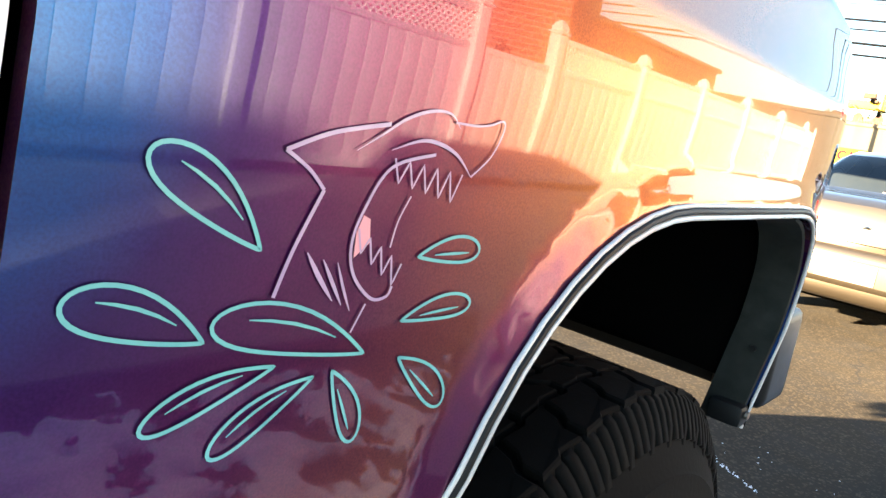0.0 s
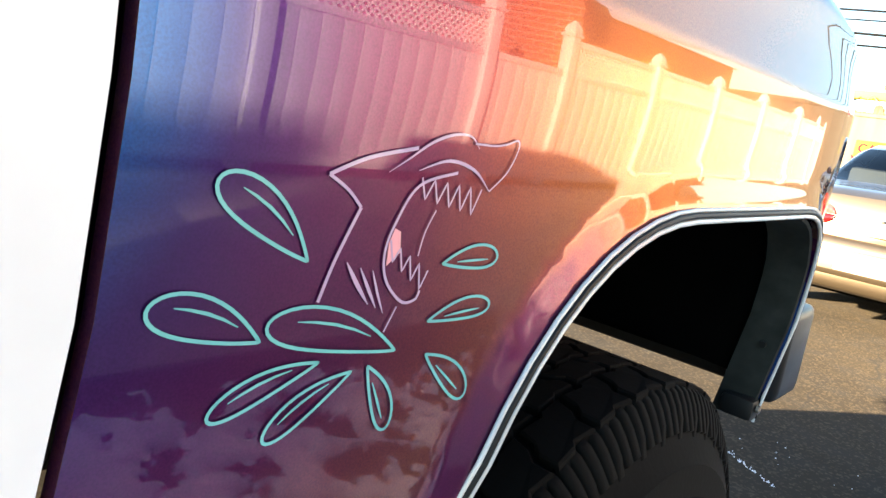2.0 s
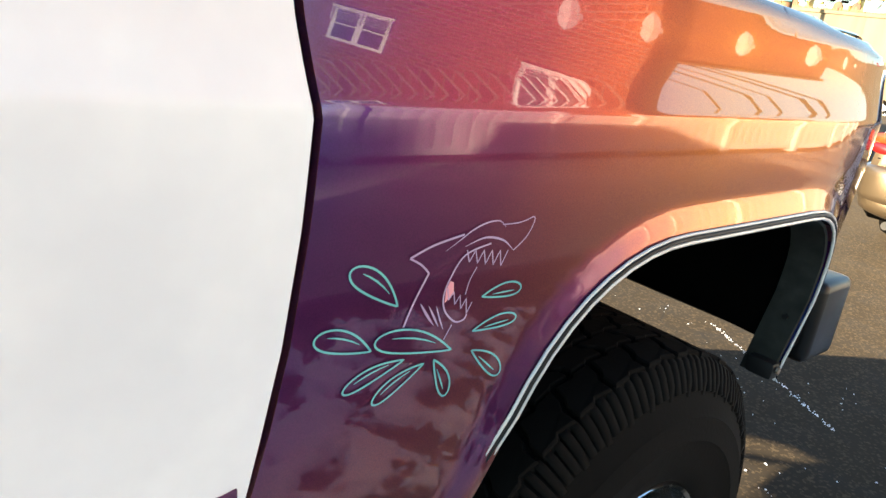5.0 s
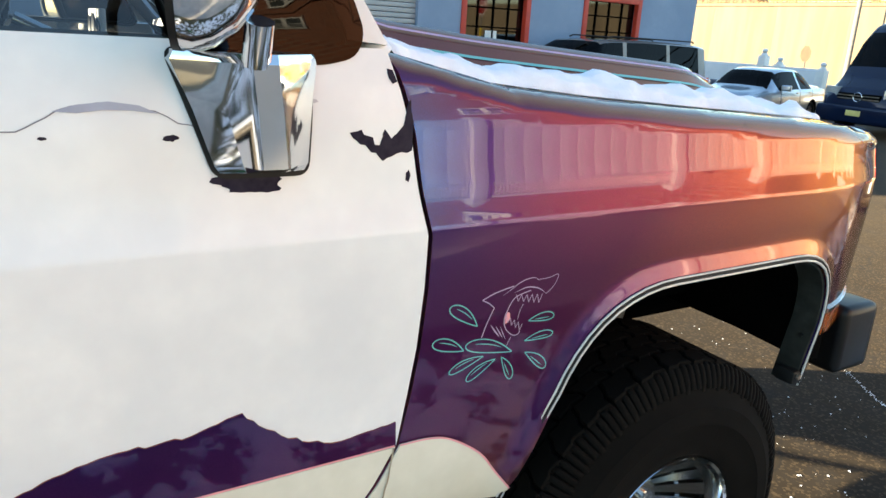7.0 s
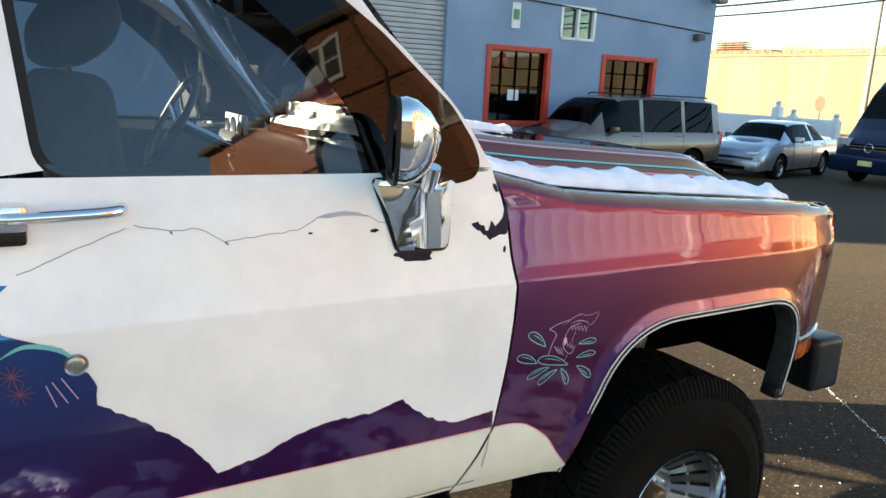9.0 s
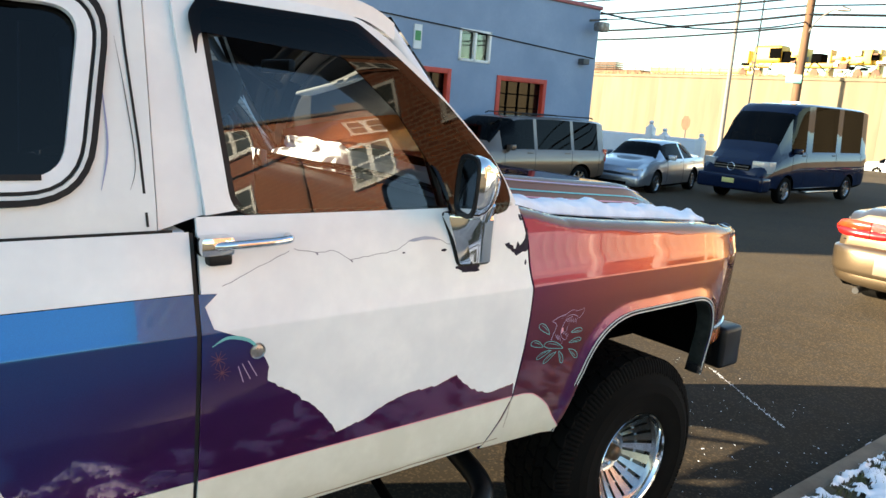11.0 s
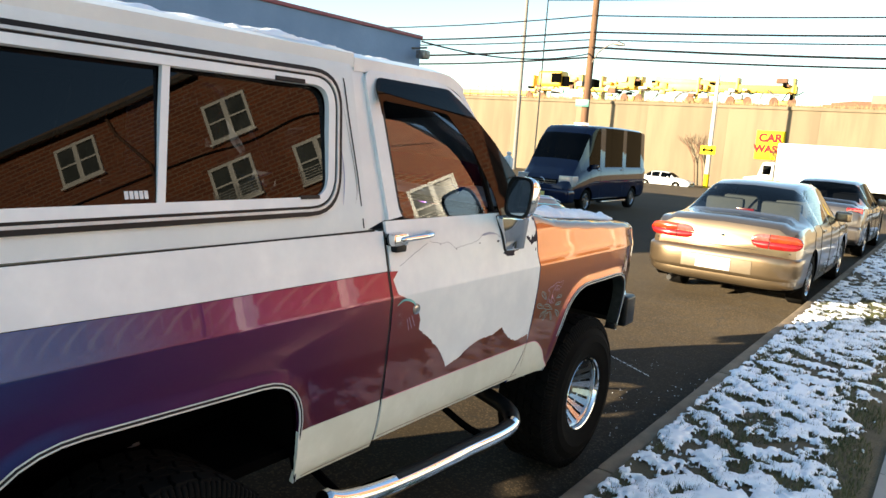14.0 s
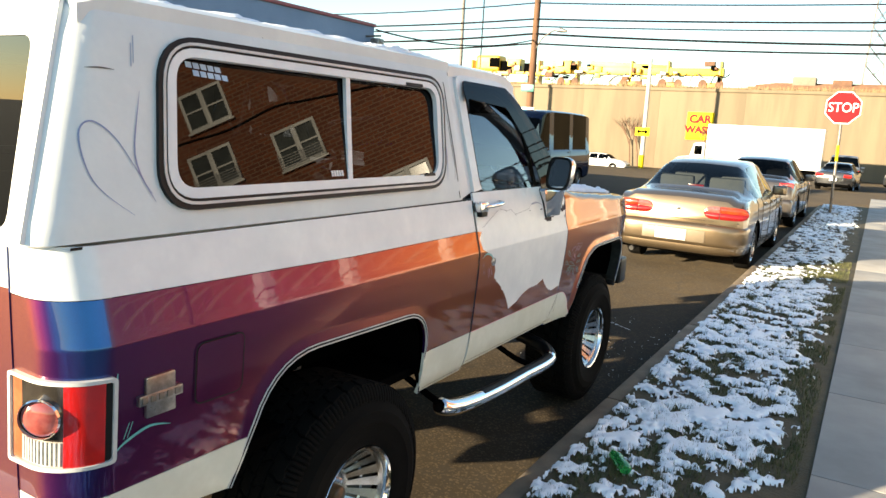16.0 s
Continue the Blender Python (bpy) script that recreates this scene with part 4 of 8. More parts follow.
# tail lamps wrapping the rear corner
AMBER_WORN = surface("worn_amber_lens", (0.30, 0.105, 0.045), (0.22, 0.07, 0.03), rough=0.2, coat=0.6, scale=30)
REVERSE_LENS = surface("reverse_lens_plastic", (0.42, 0.37, 0.32), (0.3, 0.26, 0.22), rough=0.12, coat=1.0, scale=30)
for side in (1, -1):
    S0, S1 = -2.95, -3.235
    rim = sheet("tail_lamp", arc_corner([(S0, 1.195), (S1, 1.20), (S1, 0.965), (S0, 0.97)], 0.012), pos_low, BRIGHT_BEAD, truck, side, off=0.014, thick=0.03, step=0.02, hole=arc_corner([(S0 - 0.009, 1.186), (S1 + 0.009, 1.191), (S1 + 0.009, 0.974), (S0 - 0.009, 0.979)], 0.01), label="wrap-round tail lamp, red, clear and amber with chrome rim")
    for y0, y1, z0, z1, mt, nm in ((-2.958, -2.976, 0.978, 1.186, BLACK_TRIM, "black_edge"), (-2.976, -3.062, 0.978, 1.187, RED_LENS, "red_lens"), (-3.062, -3.185, 0.978, 1.045, REVERSE_LENS, "reverse_lens"), (-3.062, -3.185, 1.045, 1.188, LAMP_BOWL, "lamp_bowl"), (-3.185, -3.228, 0.976, 1.19, AMBER_WORN, "amber_lens")):
        sheet(nm, [(y0, z0), (y1, z0), (y1, z1), (y0, z1)], pos_low, mt, rim, side, off=0.007 if mt != RED_LENS else 0.010, thick=0.02, step=0.02)
    # the round lens looks to the rear out of a bright tube
    for nm, mt, prof in (("lens_tube", CHROME, [(0.047, 0.012), (0.050, 0.006), (0.047, 0.0), (0.040, -0.03), (0.030, -0.075)]), ("round_lens", PALE_RED, [(0.0, 0.014), (0.020, 0.012), (0.036, 0.007), (0.045, 0.0)])):
        bm = bmesh.new()
        revolve(bm, prof, 24, "X")
        rot = Vector((0.55, -0.83, 0.0)).to_track_quat("X", "Z").to_matrix()
        for v in bm.verts:
            v.co = rot @ v.co + pos_low(-3.110, 1.105, 0.016)
            if side < 0:
                v.co.x = 2 * XC - v.co.x
        finish(nm, bm, mt, rim)
    for k in range(11):
        s = -3.068 - 0.0105 * k
        sheet("lens_rib", [(s, 0.982), (s - 0.005, 0.982), (s - 0.005, 1.042), (s, 1.042)], pos_low, CLEAR_LENS, rim, side, off=0.010, thick=0.005)

bm = bmesh.new()
out = arc_corner([(-0.055, -1.10), (-0.055, -3.07), (-1.945, -3.07), (-1.945, -1.10)], [0.01, 0.12, 0.12, 0.01], 8)
loft(bm, [[Vector((x, y, z)) for x, y in out] for z in (1.485, 1.5015)], closed=True, cap=True)
finish("belt_ledge", bm, WHITE_PAINT, truck, "white ledge under the rear cap")
for sd in (1, -1):
    ribbon("belt_gap", [(-1.13 - 0.06 * k, 1.505) for k in range(31)], 0.007, pos_up, BLACK_TRIM, truck, sd, off=0.008)

# fuel flap, badge and lines on the kerb side
sheet("fuel_flap", arc_corner([(-2.703, 1.045), (-2.538, 1.040), (-2.538, 1.213), (-2.703, 1.213)], 0.025), pos_low, FLIP, RIGHT_QUARTER, off=0.004, thick=0.004, label="flush fuel filler flap")
ribbon("flap_gap", arc_corner([(-2.707, 1.041), (-2.534, 1.036), (-2.534, 1.217), (-2.707, 1.217)], 0.027), 0.0042, pos_low, BLACK_TRIM, RIGHT_QUARTER, off=0.0045, closed=True)
bm = bmesh.new()
box(bm, 0.006, 0.018, -2.868, -2.778, 1.058, 1.166, bev=0.004)
box(bm, 0.006, 0.020, -2.890, -2.756, 1.095, 1.122, bev=0.003)
badge = finish("badge", bm, BADGE_METAL, RIGHT_QUARTER, "chrome plate badge with raised bar")
for k in range(5):
    finish("badge_bar", newbox(0.019, 0.022, -2.882 + 0.025 * k, -2.866 + 0.025 * k, 1.10, 1.117, bev=0.001), STEEL, badge)
for nm, pts, w in (("stroke", [(-2.945, 1.20), (-2.952, 1.12), (-2.955, 0.99)], 0.010), ("stroke", [(-2.955, 0.985), (-2.92, 1.01), (-2.85, 1.03), (-2.785, 1.015)], 0.008), ("stroke", [(-2.925, 1.02), (-2.91, 1.06)], 0.003), ("stroke", [(-2.915, 1.02), (-2.90, 1.06)], 0.003)):
    ribbon("pinstripe", [tuple(p) for p in smooth_path(pts)], w, pos_low, TEAL, RIGHT_QUARTER, off=0.0035, taper=True)
for pts in ([(-2.77, 1.88), (-2.80, 1.72), (-2.76, 1.60)], [(-2.765, 1.62), (-2.84, 1.75), (-2.91, 1.80), (-2.94, 1.77), (-2.90, 1.66), (-2.81, 1.57)], [(-2.77, 2.02), (-2.78, 1.95)], [(-2.785, 2.0), (-2.79, 1.94)], [(-1.26, 1.85), (-1.255, 1.70), (-1.275, 1.60)]):
    ribbon("pinstripe", [tuple(p) for p in smooth_path(pts)], 0.0045, pos_up, FADED_VIOLET, truck, off=0.006, taper=True)
# door lower graphics
for pts, mt, w in (([(-1.06, 1.235), (-1.02, 1.252), (-0.965, 1.235), (-0.93, 1.19)], TEAL, 0.009), ([(-0.985, 1.18), (-0.962, 1.135)], LILAC, 0.003), ([(-0.97, 1.185), (-0.945, 1.14)], LILAC, 0.003), ([(-0.995, 1.175), (-0.98, 1.13)], LILAC, 0.003)):
    ribbon("pinstripe", [tuple(p) for p in smooth_path(pts)], w, pos_low, mt, RIGHT_DOOR, off=0.0035, taper=True)
DULL_RED = surface("dull_red_enamel", (0.15, 0.045, 0.06), (0.11, 0.035, 0.055), rough=0.4)
for cy, cz in ((-1.045, 1.20), (-1.035, 1.165)):
    for k in range(5):
        a = math.pi * k / 5
        ribbon("starburst", [(cy - 0.022 * math.cos(a), cz - 0.022 * math.sin(a)), (cy, cz), (cy + 0.022 * math.cos(a), cz + 0.022 * math.sin(a))], 0.0018, pos_low, DULL_RED, RIGHT_DOOR, off=0.0035, taper=True)

# flaked paint on the door
def blob(cy, cz, ry, rz, seed, mat=PRIMER, n=22):
    rnd = random.Random(seed)
    pts = []
    for k in range(n):
        a = 2 * math.pi * k / n
        r = 0.8 + 0.12 * math.sin(2 * a + seed) + 0.1 * math.sin(5 * a + 2 * seed) + 0.16 * rnd.random()
        pts.append((cy + ry * r * math.cos(a), cz + rz * r * math.sin(a)))
    sheet("flaked_patch", pts, pos_low, mat, RIGHT_DOOR, off=0.0012, thick=0.0015)


blob(-0.358, 1.413, 0.010, 0.005, 1)
blob(-0.50, 1.415, 0.005, 0.0025, 2)
blob(-0.262, 1.353, 0.050, 0.016, 3, n=40)
for pts in ([(-0.116, 1.416), (-0.098, 1.420), (-0.088, 1.411), (-0.069, 1.397), (-0.061, 1.420), (-0.05, 1.406), (-0.030, 1.425), (-0.022, 1.456), (-0.016, 1.462), (-0.015, 1.44), (-0.015, 1.41), (-0.016, 1.388), (-0.034, 1.386), (-0.050, 1.380), (-0.064, 1.374), (-0.075, 1.386), (-0.092, 1.398), (-0.105, 1.404)], [(-0.052, 1.505), (-0.043, 1.503), (-0.037, 1.487), (-0.044, 1.484), (-0.050, 1.492)]):
    sheet("flaked_patch", jagged(pts + pts[:1], 0.007, 9, 0.006)[:-1], pos_low, PRIMER, RIGHT_DOOR, off=0.0012, thick=0.0015)
blob(-0.022, 1.350, 0.004, 0.010, 7)
blob(-0.2, 1.46, 0.04, 0.006, 8, surface("grey_scuff", (0.5, 0.49, 0.52), rough=0.6))
CRACK = surface("crack_grey", (0.22, 0.21, 0.24), rough=0.7)
for pts, w in (([(-0.852, 1.448), (-0.825, 1.441), (-0.789, 1.434), (-0.74, 1.436), (-0.712, 1.421), (-0.691, 1.408), (-0.649, 1.414), (-0.591, 1.419), (-0.544, 1.423), (-0.50, 1.447), (-0.444, 1.456), (-0.392, 1.446), (-0.338, 1.42)], 0.0015), ([(-0.866, 1.443), (-0.934, 1.416), (-0.999, 1.39), (-1.044, 1.373)], 0.0014), ([(-0.69, 1.408), (-0.684, 1.402)], 0.004), ([(-0.79, 1.434), (-0.786, 1.428)], 0.004)):
    ribbon("crack", jagged([(y + 0.018, z) for y, z in pts], 0.005, 21), w, pos_low, CRACK, RIGHT_DOOR, off=0.0012)
sheet("lifted_paint", [(-0.487, 1.446), (-0.462, 1.4535), (-0.426, 1.4575), (-0.392, 1.453), (-0.370, 1.443), (-0.402, 1.447), (-0.432, 1.4475), (-0.462, 1.444)], pos_low, surface("lifted_grey", (0.42, 0.44, 0.52), (0.3, 0.32, 0.4), rough=0.6), RIGHT_DOOR, off=0.0016, thick=0.0014)

# painted line design on the front wing: plain lilac strokes and turquoise drops
design = tagged(empty("painted_line_design"), "lilac brush lines among turquoise teardrops in enamel")
design.parent = RIGHT_WING
STROKES = [
    ([(0.131, 1.062), (0.138, 1.086), (0.150, 1.1155)], 0.0036, False), ([(0.150, 1.1155), (0.139, 1.125), (0.124, 1.1333)], 0.0030, False), ([(0.124, 1.1333), (0.150, 1.1435), (0.186, 1.151)], 0.0036, False),
    ([(0.166, 1.136), (0.181, 1.145), (0.197, 1.155), (0.215, 1.161), (0.231, 1.161), (0.241, 1.154)], 0.0030, True), ([(0.236, 1.157), (0.256, 1.157), (0.269, 1.159), (0.280, 1.162), (0.282, 1.155), (0.275, 1.140), (0.260, 1.127)], 0.0020, False),
    ([(0.190, 1.138), (0.215, 1.145), (0.241, 1.140), (0.260, 1.127)], 0.0036, True), ([(0.225, 1.138), (0.193, 1.129), (0.179, 1.106), (0.175, 1.087), (0.181, 1.070), (0.197, 1.056), (0.209, 1.056), (0.212, 1.062)], 0.0030, False),
    ([(0.212, 1.114), (0.206, 1.100), (0.204, 1.085)], 0.0018, False), ([(0.147, 1.084), (0.157, 1.071), (0.169, 1.057)], 0.0045, True), ([(0.158, 1.080), (0.167, 1.067), (0.176, 1.054)], 0.0036, True), ([(0.168, 1.078), (0.175, 1.064), (0.183, 1.050)], 0.0028, True), ([(0.194, 1.053), (0.187, 1.037)], 0.002, False)]
for pts, w, tp in STROKES:
    ribbon("stroke", [tuple(p) for p in smooth_path(pts, 8)], w * 0.62, pos_fender, LILAC, design, off=0.0014, taper=tp)
def zigzag(y0, z0, y1, z1, n, deep, width):
    """A sharp zigzag brush line between two points, with the teeth hanging to one side."""
    pts = []
    for k in range(2 * n + 1):
        t = k / (2 * n)
        pts.append((y0 + (y1 - y0) * t, z0 + (z1 - z0) * t - (deep * (0.8 + 0.4 * t) if k % 2 else 0.0)))
    dense = [tuple(Vector(a).lerp(Vector(b), q / 6)) for a, b in zip(pts, pts[1:]) for q in range(6)] + [pts[-1]]
    ribbon("zigzag", dense, width, pos_fender, LILAC, design, off=0.0014)


zigzag(0.194, 1.134, 0.252, 1.128, 5, 0.015, 0.0013)
zigzag(0.178, 1.096, 0.216, 1.075, 4, 0.013, 0.0013)
sheet("pink_patch", [(0.180, 1.103), (0.177, 1.094), (0.1785, 1.080), (0.183, 1.084), (0.188, 1.088), (0.185, 1.101)], pos_fender, PINK, design, off=0.0012, thick=0.0005)
for (ty, tz), (by, bz), wd in (((0.119, 1.0863), (0.0613, 1.1293), 0.0115), ((0.0968, 1.0435), (0.034, 1.068), 0.0115), ((0.2005, 1.023), (0.1003, 1.052), 0.0130), ((0.1393, 1.0248), (0.0723, 1.0043), 0.0085), ((0.1662, 1.0143), (0.1093, 0.9823), 0.0090), ((0.1795, 1.0155), (0.2067, 0.9667), 0.0085), ((0.2315, 1.0152), (0.2843, 0.9743), 0.0098), ((0.2265, 1.0395), (0.290, 1.0443), 0.0080), ((0.2292, 1.0787), (0.2863, 1.0803), 0.0085)):
    d = Vector((ty - by, tz - bz))
    ln = d.length
    d.normalize()
    nn = Vector((-d.y, d.x))
    sag = 0.12 if by < ty else -0.12
    pts = []
    for k in range(33):
        t = 2 * math.pi * k / 33
        u = 0.5 - 0.5 * math.cos(t)
        w = math.sin(t) * (math.sin(t / 2)) ** 0.9 if t <= math.pi else -abs(math.sin(t)) * abs(math.sin((2 * math.pi - t) / 2)) ** 0.9
        # 0 at the tip, widest near the base
        pts.append(tuple(Vector((ty, tz)) - d * ln * u + nn * (1.25 * wd * w + sag * ln * 0.35 * math.sin(math.pi * u))))
    ribbon("teardrop", pts, 0.0021, pos_fender, TEAL, design, off=0.0014, closed=True)
    inner = [tuple(Vector((ty, tz)) - d * ln * u + nn * (wd * 0.30 * math.sin(math.pi * u * 0.9) + sag * ln * 0.35 * math.sin(math.pi * u))) for u in (0.25, 0.4, 0.55, 0.7, 0.82)]
    ribbon("highlight", inner, 0.0019, pos_fender, TEAL, design, off=0.0014, taper=True)

# cab interior
def seat(x):
    s = empty("seat")
    s.parent = truck
    bm = newbox(x - 0.27, x + 0.27, -0.78, -0.28, 1.00, 1.14, bev=0.05, seg=3)
    finish("cushion", bm, VINYL_SEAT, s)
    bm = newbox(x - 0.25, x + 0.25, -0.93, -0.77, 1.10, 1.715, bev=0.055, seg=4)
    for v in bm.verts:
        v.co.y -= 0.10 * (v.co.z - 1.1)
    finish("backrest", bm, VINYL_SEAT, s, "dark cloth backrest")
    bm = bmesh.new()
    bmesh.ops.create_icosphere(bm, subdivisions=3, radius=1.0)
    for v in bm.verts:
        p = v.co.copy()
        k = 1 + 0.05 * noise.noise(p * 2.2)
        v.co = Vector((x + 0.15 * k * p.x * (1 - 0.15 * p.z), -0.885 + 0.095 * k * p.y + 0.035 * p.z, 1.815 + 0.095 * k * p.z))
    finish("headrest", bm, VINYL_SEAT, s, "round cloth-covered headrest")
    for d in (-0.06, 0.06):
        bm = bmesh.new()
        cyl(bm, (x + d, -0.905, 1.68), (x + d, -0.905, 1.76), 0.007, 8)
        finish("headrest_post", bm, CHROME, s)


seat(-0.52)
seat(-1.48)
bm = newbox(-1.86, -0.14, -0.30, -0.02, 1.20, 1.50, bev=0.05, seg=3)
finish("dashboard", bm, DASH, truck)
bm = bmesh.new()
tube(bm, [Vector((-1.48 + 0.19 * math.cos(a), -0.53 + 0.09 * math.sin(a), 1.545 + 0.165 * math.sin(a))) for a in (2 * math.pi * k / 28 for k in range(28))], 0.013, 8, closed=True)
st = finish("steering_wheel", bm, DASH, truck)
bm = bmesh.new()
for a in (0.3, math.pi - 0.3, -math.pi / 2):
    cyl(bm, (-1.48, -0.51, 1.535), (-1.48 + 0.18 * math.cos(a), -0.53 + 0.09 * math.sin(a), 1.545 + 0.16 * math.sin(a)), 0.012, 8)
cyl(bm, (-1.48, -0.49, 1.53), (-1.48, -0.10, 1.34), 0.025, 10)
finish("spokes", bm, CHROME, st)
bm = newbox(-1.76, -1.44, -0.27, -0.255, 1.345, 1.57, bev=0.005)
gp = finish("gauge_panel", bm, PLATE, truck, "white instrument panel with round openings")
for x, z, r in ((-1.71, 1.515, 0.036), (-1.61, 1.52, 0.04), (-1.505, 1.50, 0.045), (-1.69, 1.405, 0.04), (-1.575, 1.40, 0.04)):
    bm = bmesh.new()
    revolve(bm, [(0.0, 0.004), (r * 0.8, 0.005), (r, 0.0)], 20, "Y", (x, -0.275, z))
    finish("gauge", bm, BLACK_TRIM, gp)
finish("inner_door_trim", newbox(-0.16, -0.12, -1.05, -0.1, 0.85, 1.49, bev=0.01), DASH, RIGHT_DOOR)
finish("inner_door_trim", newbox(-1.88, -1.84, -1.05, -0.1, 0.85, 1.49, bev=0.01), DASH, LEFT_DOOR)
bm = newbox(-1.12, -0.88, -0.44, -0.41, 1.90, 1.95, bev=0.01)
finish("inside_mirror", bm, DASH, truck)
finish("headliner", newbox(-1.76, -0.24, -2.9, -0.5, 2.035, 2.05), DASH, truck)

# stickers and wear on the rear cap
STICKER = surface("pale_blue_print", (0.45, 0.58, 0.72), (0.36, 0.48, 0.62), rough=0.5)
stk = empty("window_sticker")
stk.parent = truck
tagged(stk, "pale blue and white lettered stickers on the tinted glass")
for row, z, y0, n in ((0, 1.964, -2.590, 5), (1, 1.942, -2.568, 5)):
    for k in range(n):
        ya = y0 + 0.026 * k
        sheet("bar", [(ya, z - 0.0075 - 0.0015 * k), (ya + 0.021, z - 0.0085 - 0.0015 * k), (ya + 0.019, z + 0.0075 - 0.0015 * k), (ya - 0.002, z + 0.0085 - 0.0015 * k)], pos_pane, STICKER, stk, off=-0.0045, thick=0.0008)
for k in range(5):
    ya = -2.045 + 0.0135 * k
    sheet("bar", [(ya, 1.640), (ya + 0.0105, 1.640), (ya + 0.0105, 1.660), (ya, 1.660)], pos_pane, PLATE, stk, off=-0.0045, thick=0.0008)
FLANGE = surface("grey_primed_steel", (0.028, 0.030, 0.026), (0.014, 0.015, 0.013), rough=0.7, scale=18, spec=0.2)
DARK_SCUFF = surface("dark_scuff", (0.09, 0.085, 0.08), rough=0.7)
for pts, w in (([(-2.292, 2.105), (-2.287, 2.092), (-2.282, 2.072)], 0.0045), ([(-2.945, 1.927), (-2.90, 1.930), (-2.852, 1.928)], 0.004), ([(-1.225, 1.93), (-1.21, 1.80), (-1.20, 1.66), (-1.215, 1.60)], 0.0025)):
    ribbon("scratch", [tuple(p) for p in smooth_path(pts)], w, pos_up, DARK_SCUFF, truck, off=0.006, taper=True)
ribbon("cap_seam", [(-1.207, 2.10), (-1.208, 2.0), (-1.204, 1.9), (-1.19, 1.7), (-1.183, 1.517)], 0.006, pos_up, BLACK_TRIM, truck, off=0.0062)
for sg in (1, -1):
    xa = lambda x: x if sg > 0 else 2 * XC - x
    fl = finish("arch_flap", newbox(min(xa(-0.09), xa(-0.03)), max(xa(-0.09), xa(-0.03)), 1.145, 1.195, 0.735, 0.775, bev=0.012), BLACK_TRIM, truck, "black rubber flap at the arch end")
    bm = bmesh.new()
    revolve(bm, [(0.0, 0.006), (0.007, 0.005), (0.008, 0.0)], 8, "X", (xa(-0.029), 1.16, 0.76))
    finish("bolt", bm, STEEL, fl)

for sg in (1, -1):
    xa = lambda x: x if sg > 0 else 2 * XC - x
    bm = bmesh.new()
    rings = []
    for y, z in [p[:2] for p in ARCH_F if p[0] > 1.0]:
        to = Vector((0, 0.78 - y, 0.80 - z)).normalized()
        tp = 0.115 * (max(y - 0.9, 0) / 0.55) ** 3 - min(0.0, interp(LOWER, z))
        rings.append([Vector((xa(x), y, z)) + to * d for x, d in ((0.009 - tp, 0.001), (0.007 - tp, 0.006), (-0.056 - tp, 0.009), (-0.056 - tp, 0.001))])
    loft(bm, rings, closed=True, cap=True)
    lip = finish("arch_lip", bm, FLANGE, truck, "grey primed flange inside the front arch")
    bm = bmesh.new()
    cyl(bm, (xa(-0.045), 1.158, 0.872), (xa(-0.045), 1.172, 0.872), 0.006, 8)
    finish("screw", bm, BLACK_TRIM, lip)

for sd in (1, -1):
    ribbon("door_gap", [(-1.091, 0.72), (-1.091, 0.9), (-1.091, 1.2), (-1.091, 1.27), (-1.091, 1.30), (-1.091, 1.36), (-1.091, 1.5)], 0.009, pos_low, BLACK_TRIM, truck, sd, off=0.0012)

# worn lip along the sill
RUSTY = surface("rusty_edge", (0.24, 0.17, 0.10), (0.36, 0.32, 0.24), rough=0.8, scale=14)
for pts in ([(-1.08, 0.732), (-0.7, 0.731), (-0.3, 0.731), (-0.05, 0.730)], [(-1.45, 0.706), (-1.3, 0.707), (-1.1, 0.708)]):
    ribbon("sill_lip", jagged(pts, 0.003, 5, 0.03), 0.0045, pos_low, RUSTY, truck, off=0.0045)
ribbon("rust_run", jagged([(-0.025, 0.883), (-0.029, 0.827), (-0.036, 0.77)], 0.004, 9), 0.003, pos_low, RUSTY, truck, off=0.0045)


# ---- the setting ----
def ground_z(y, x=0.0):
    y = min(y, 90.0)
    return -0.025 * max(0.0, y - 22.0) - 0.03 * max(0.0, min(y - 9.0, 7.0)) * max(0.0, min(1.0, (-x - 2.0) / 4.0))


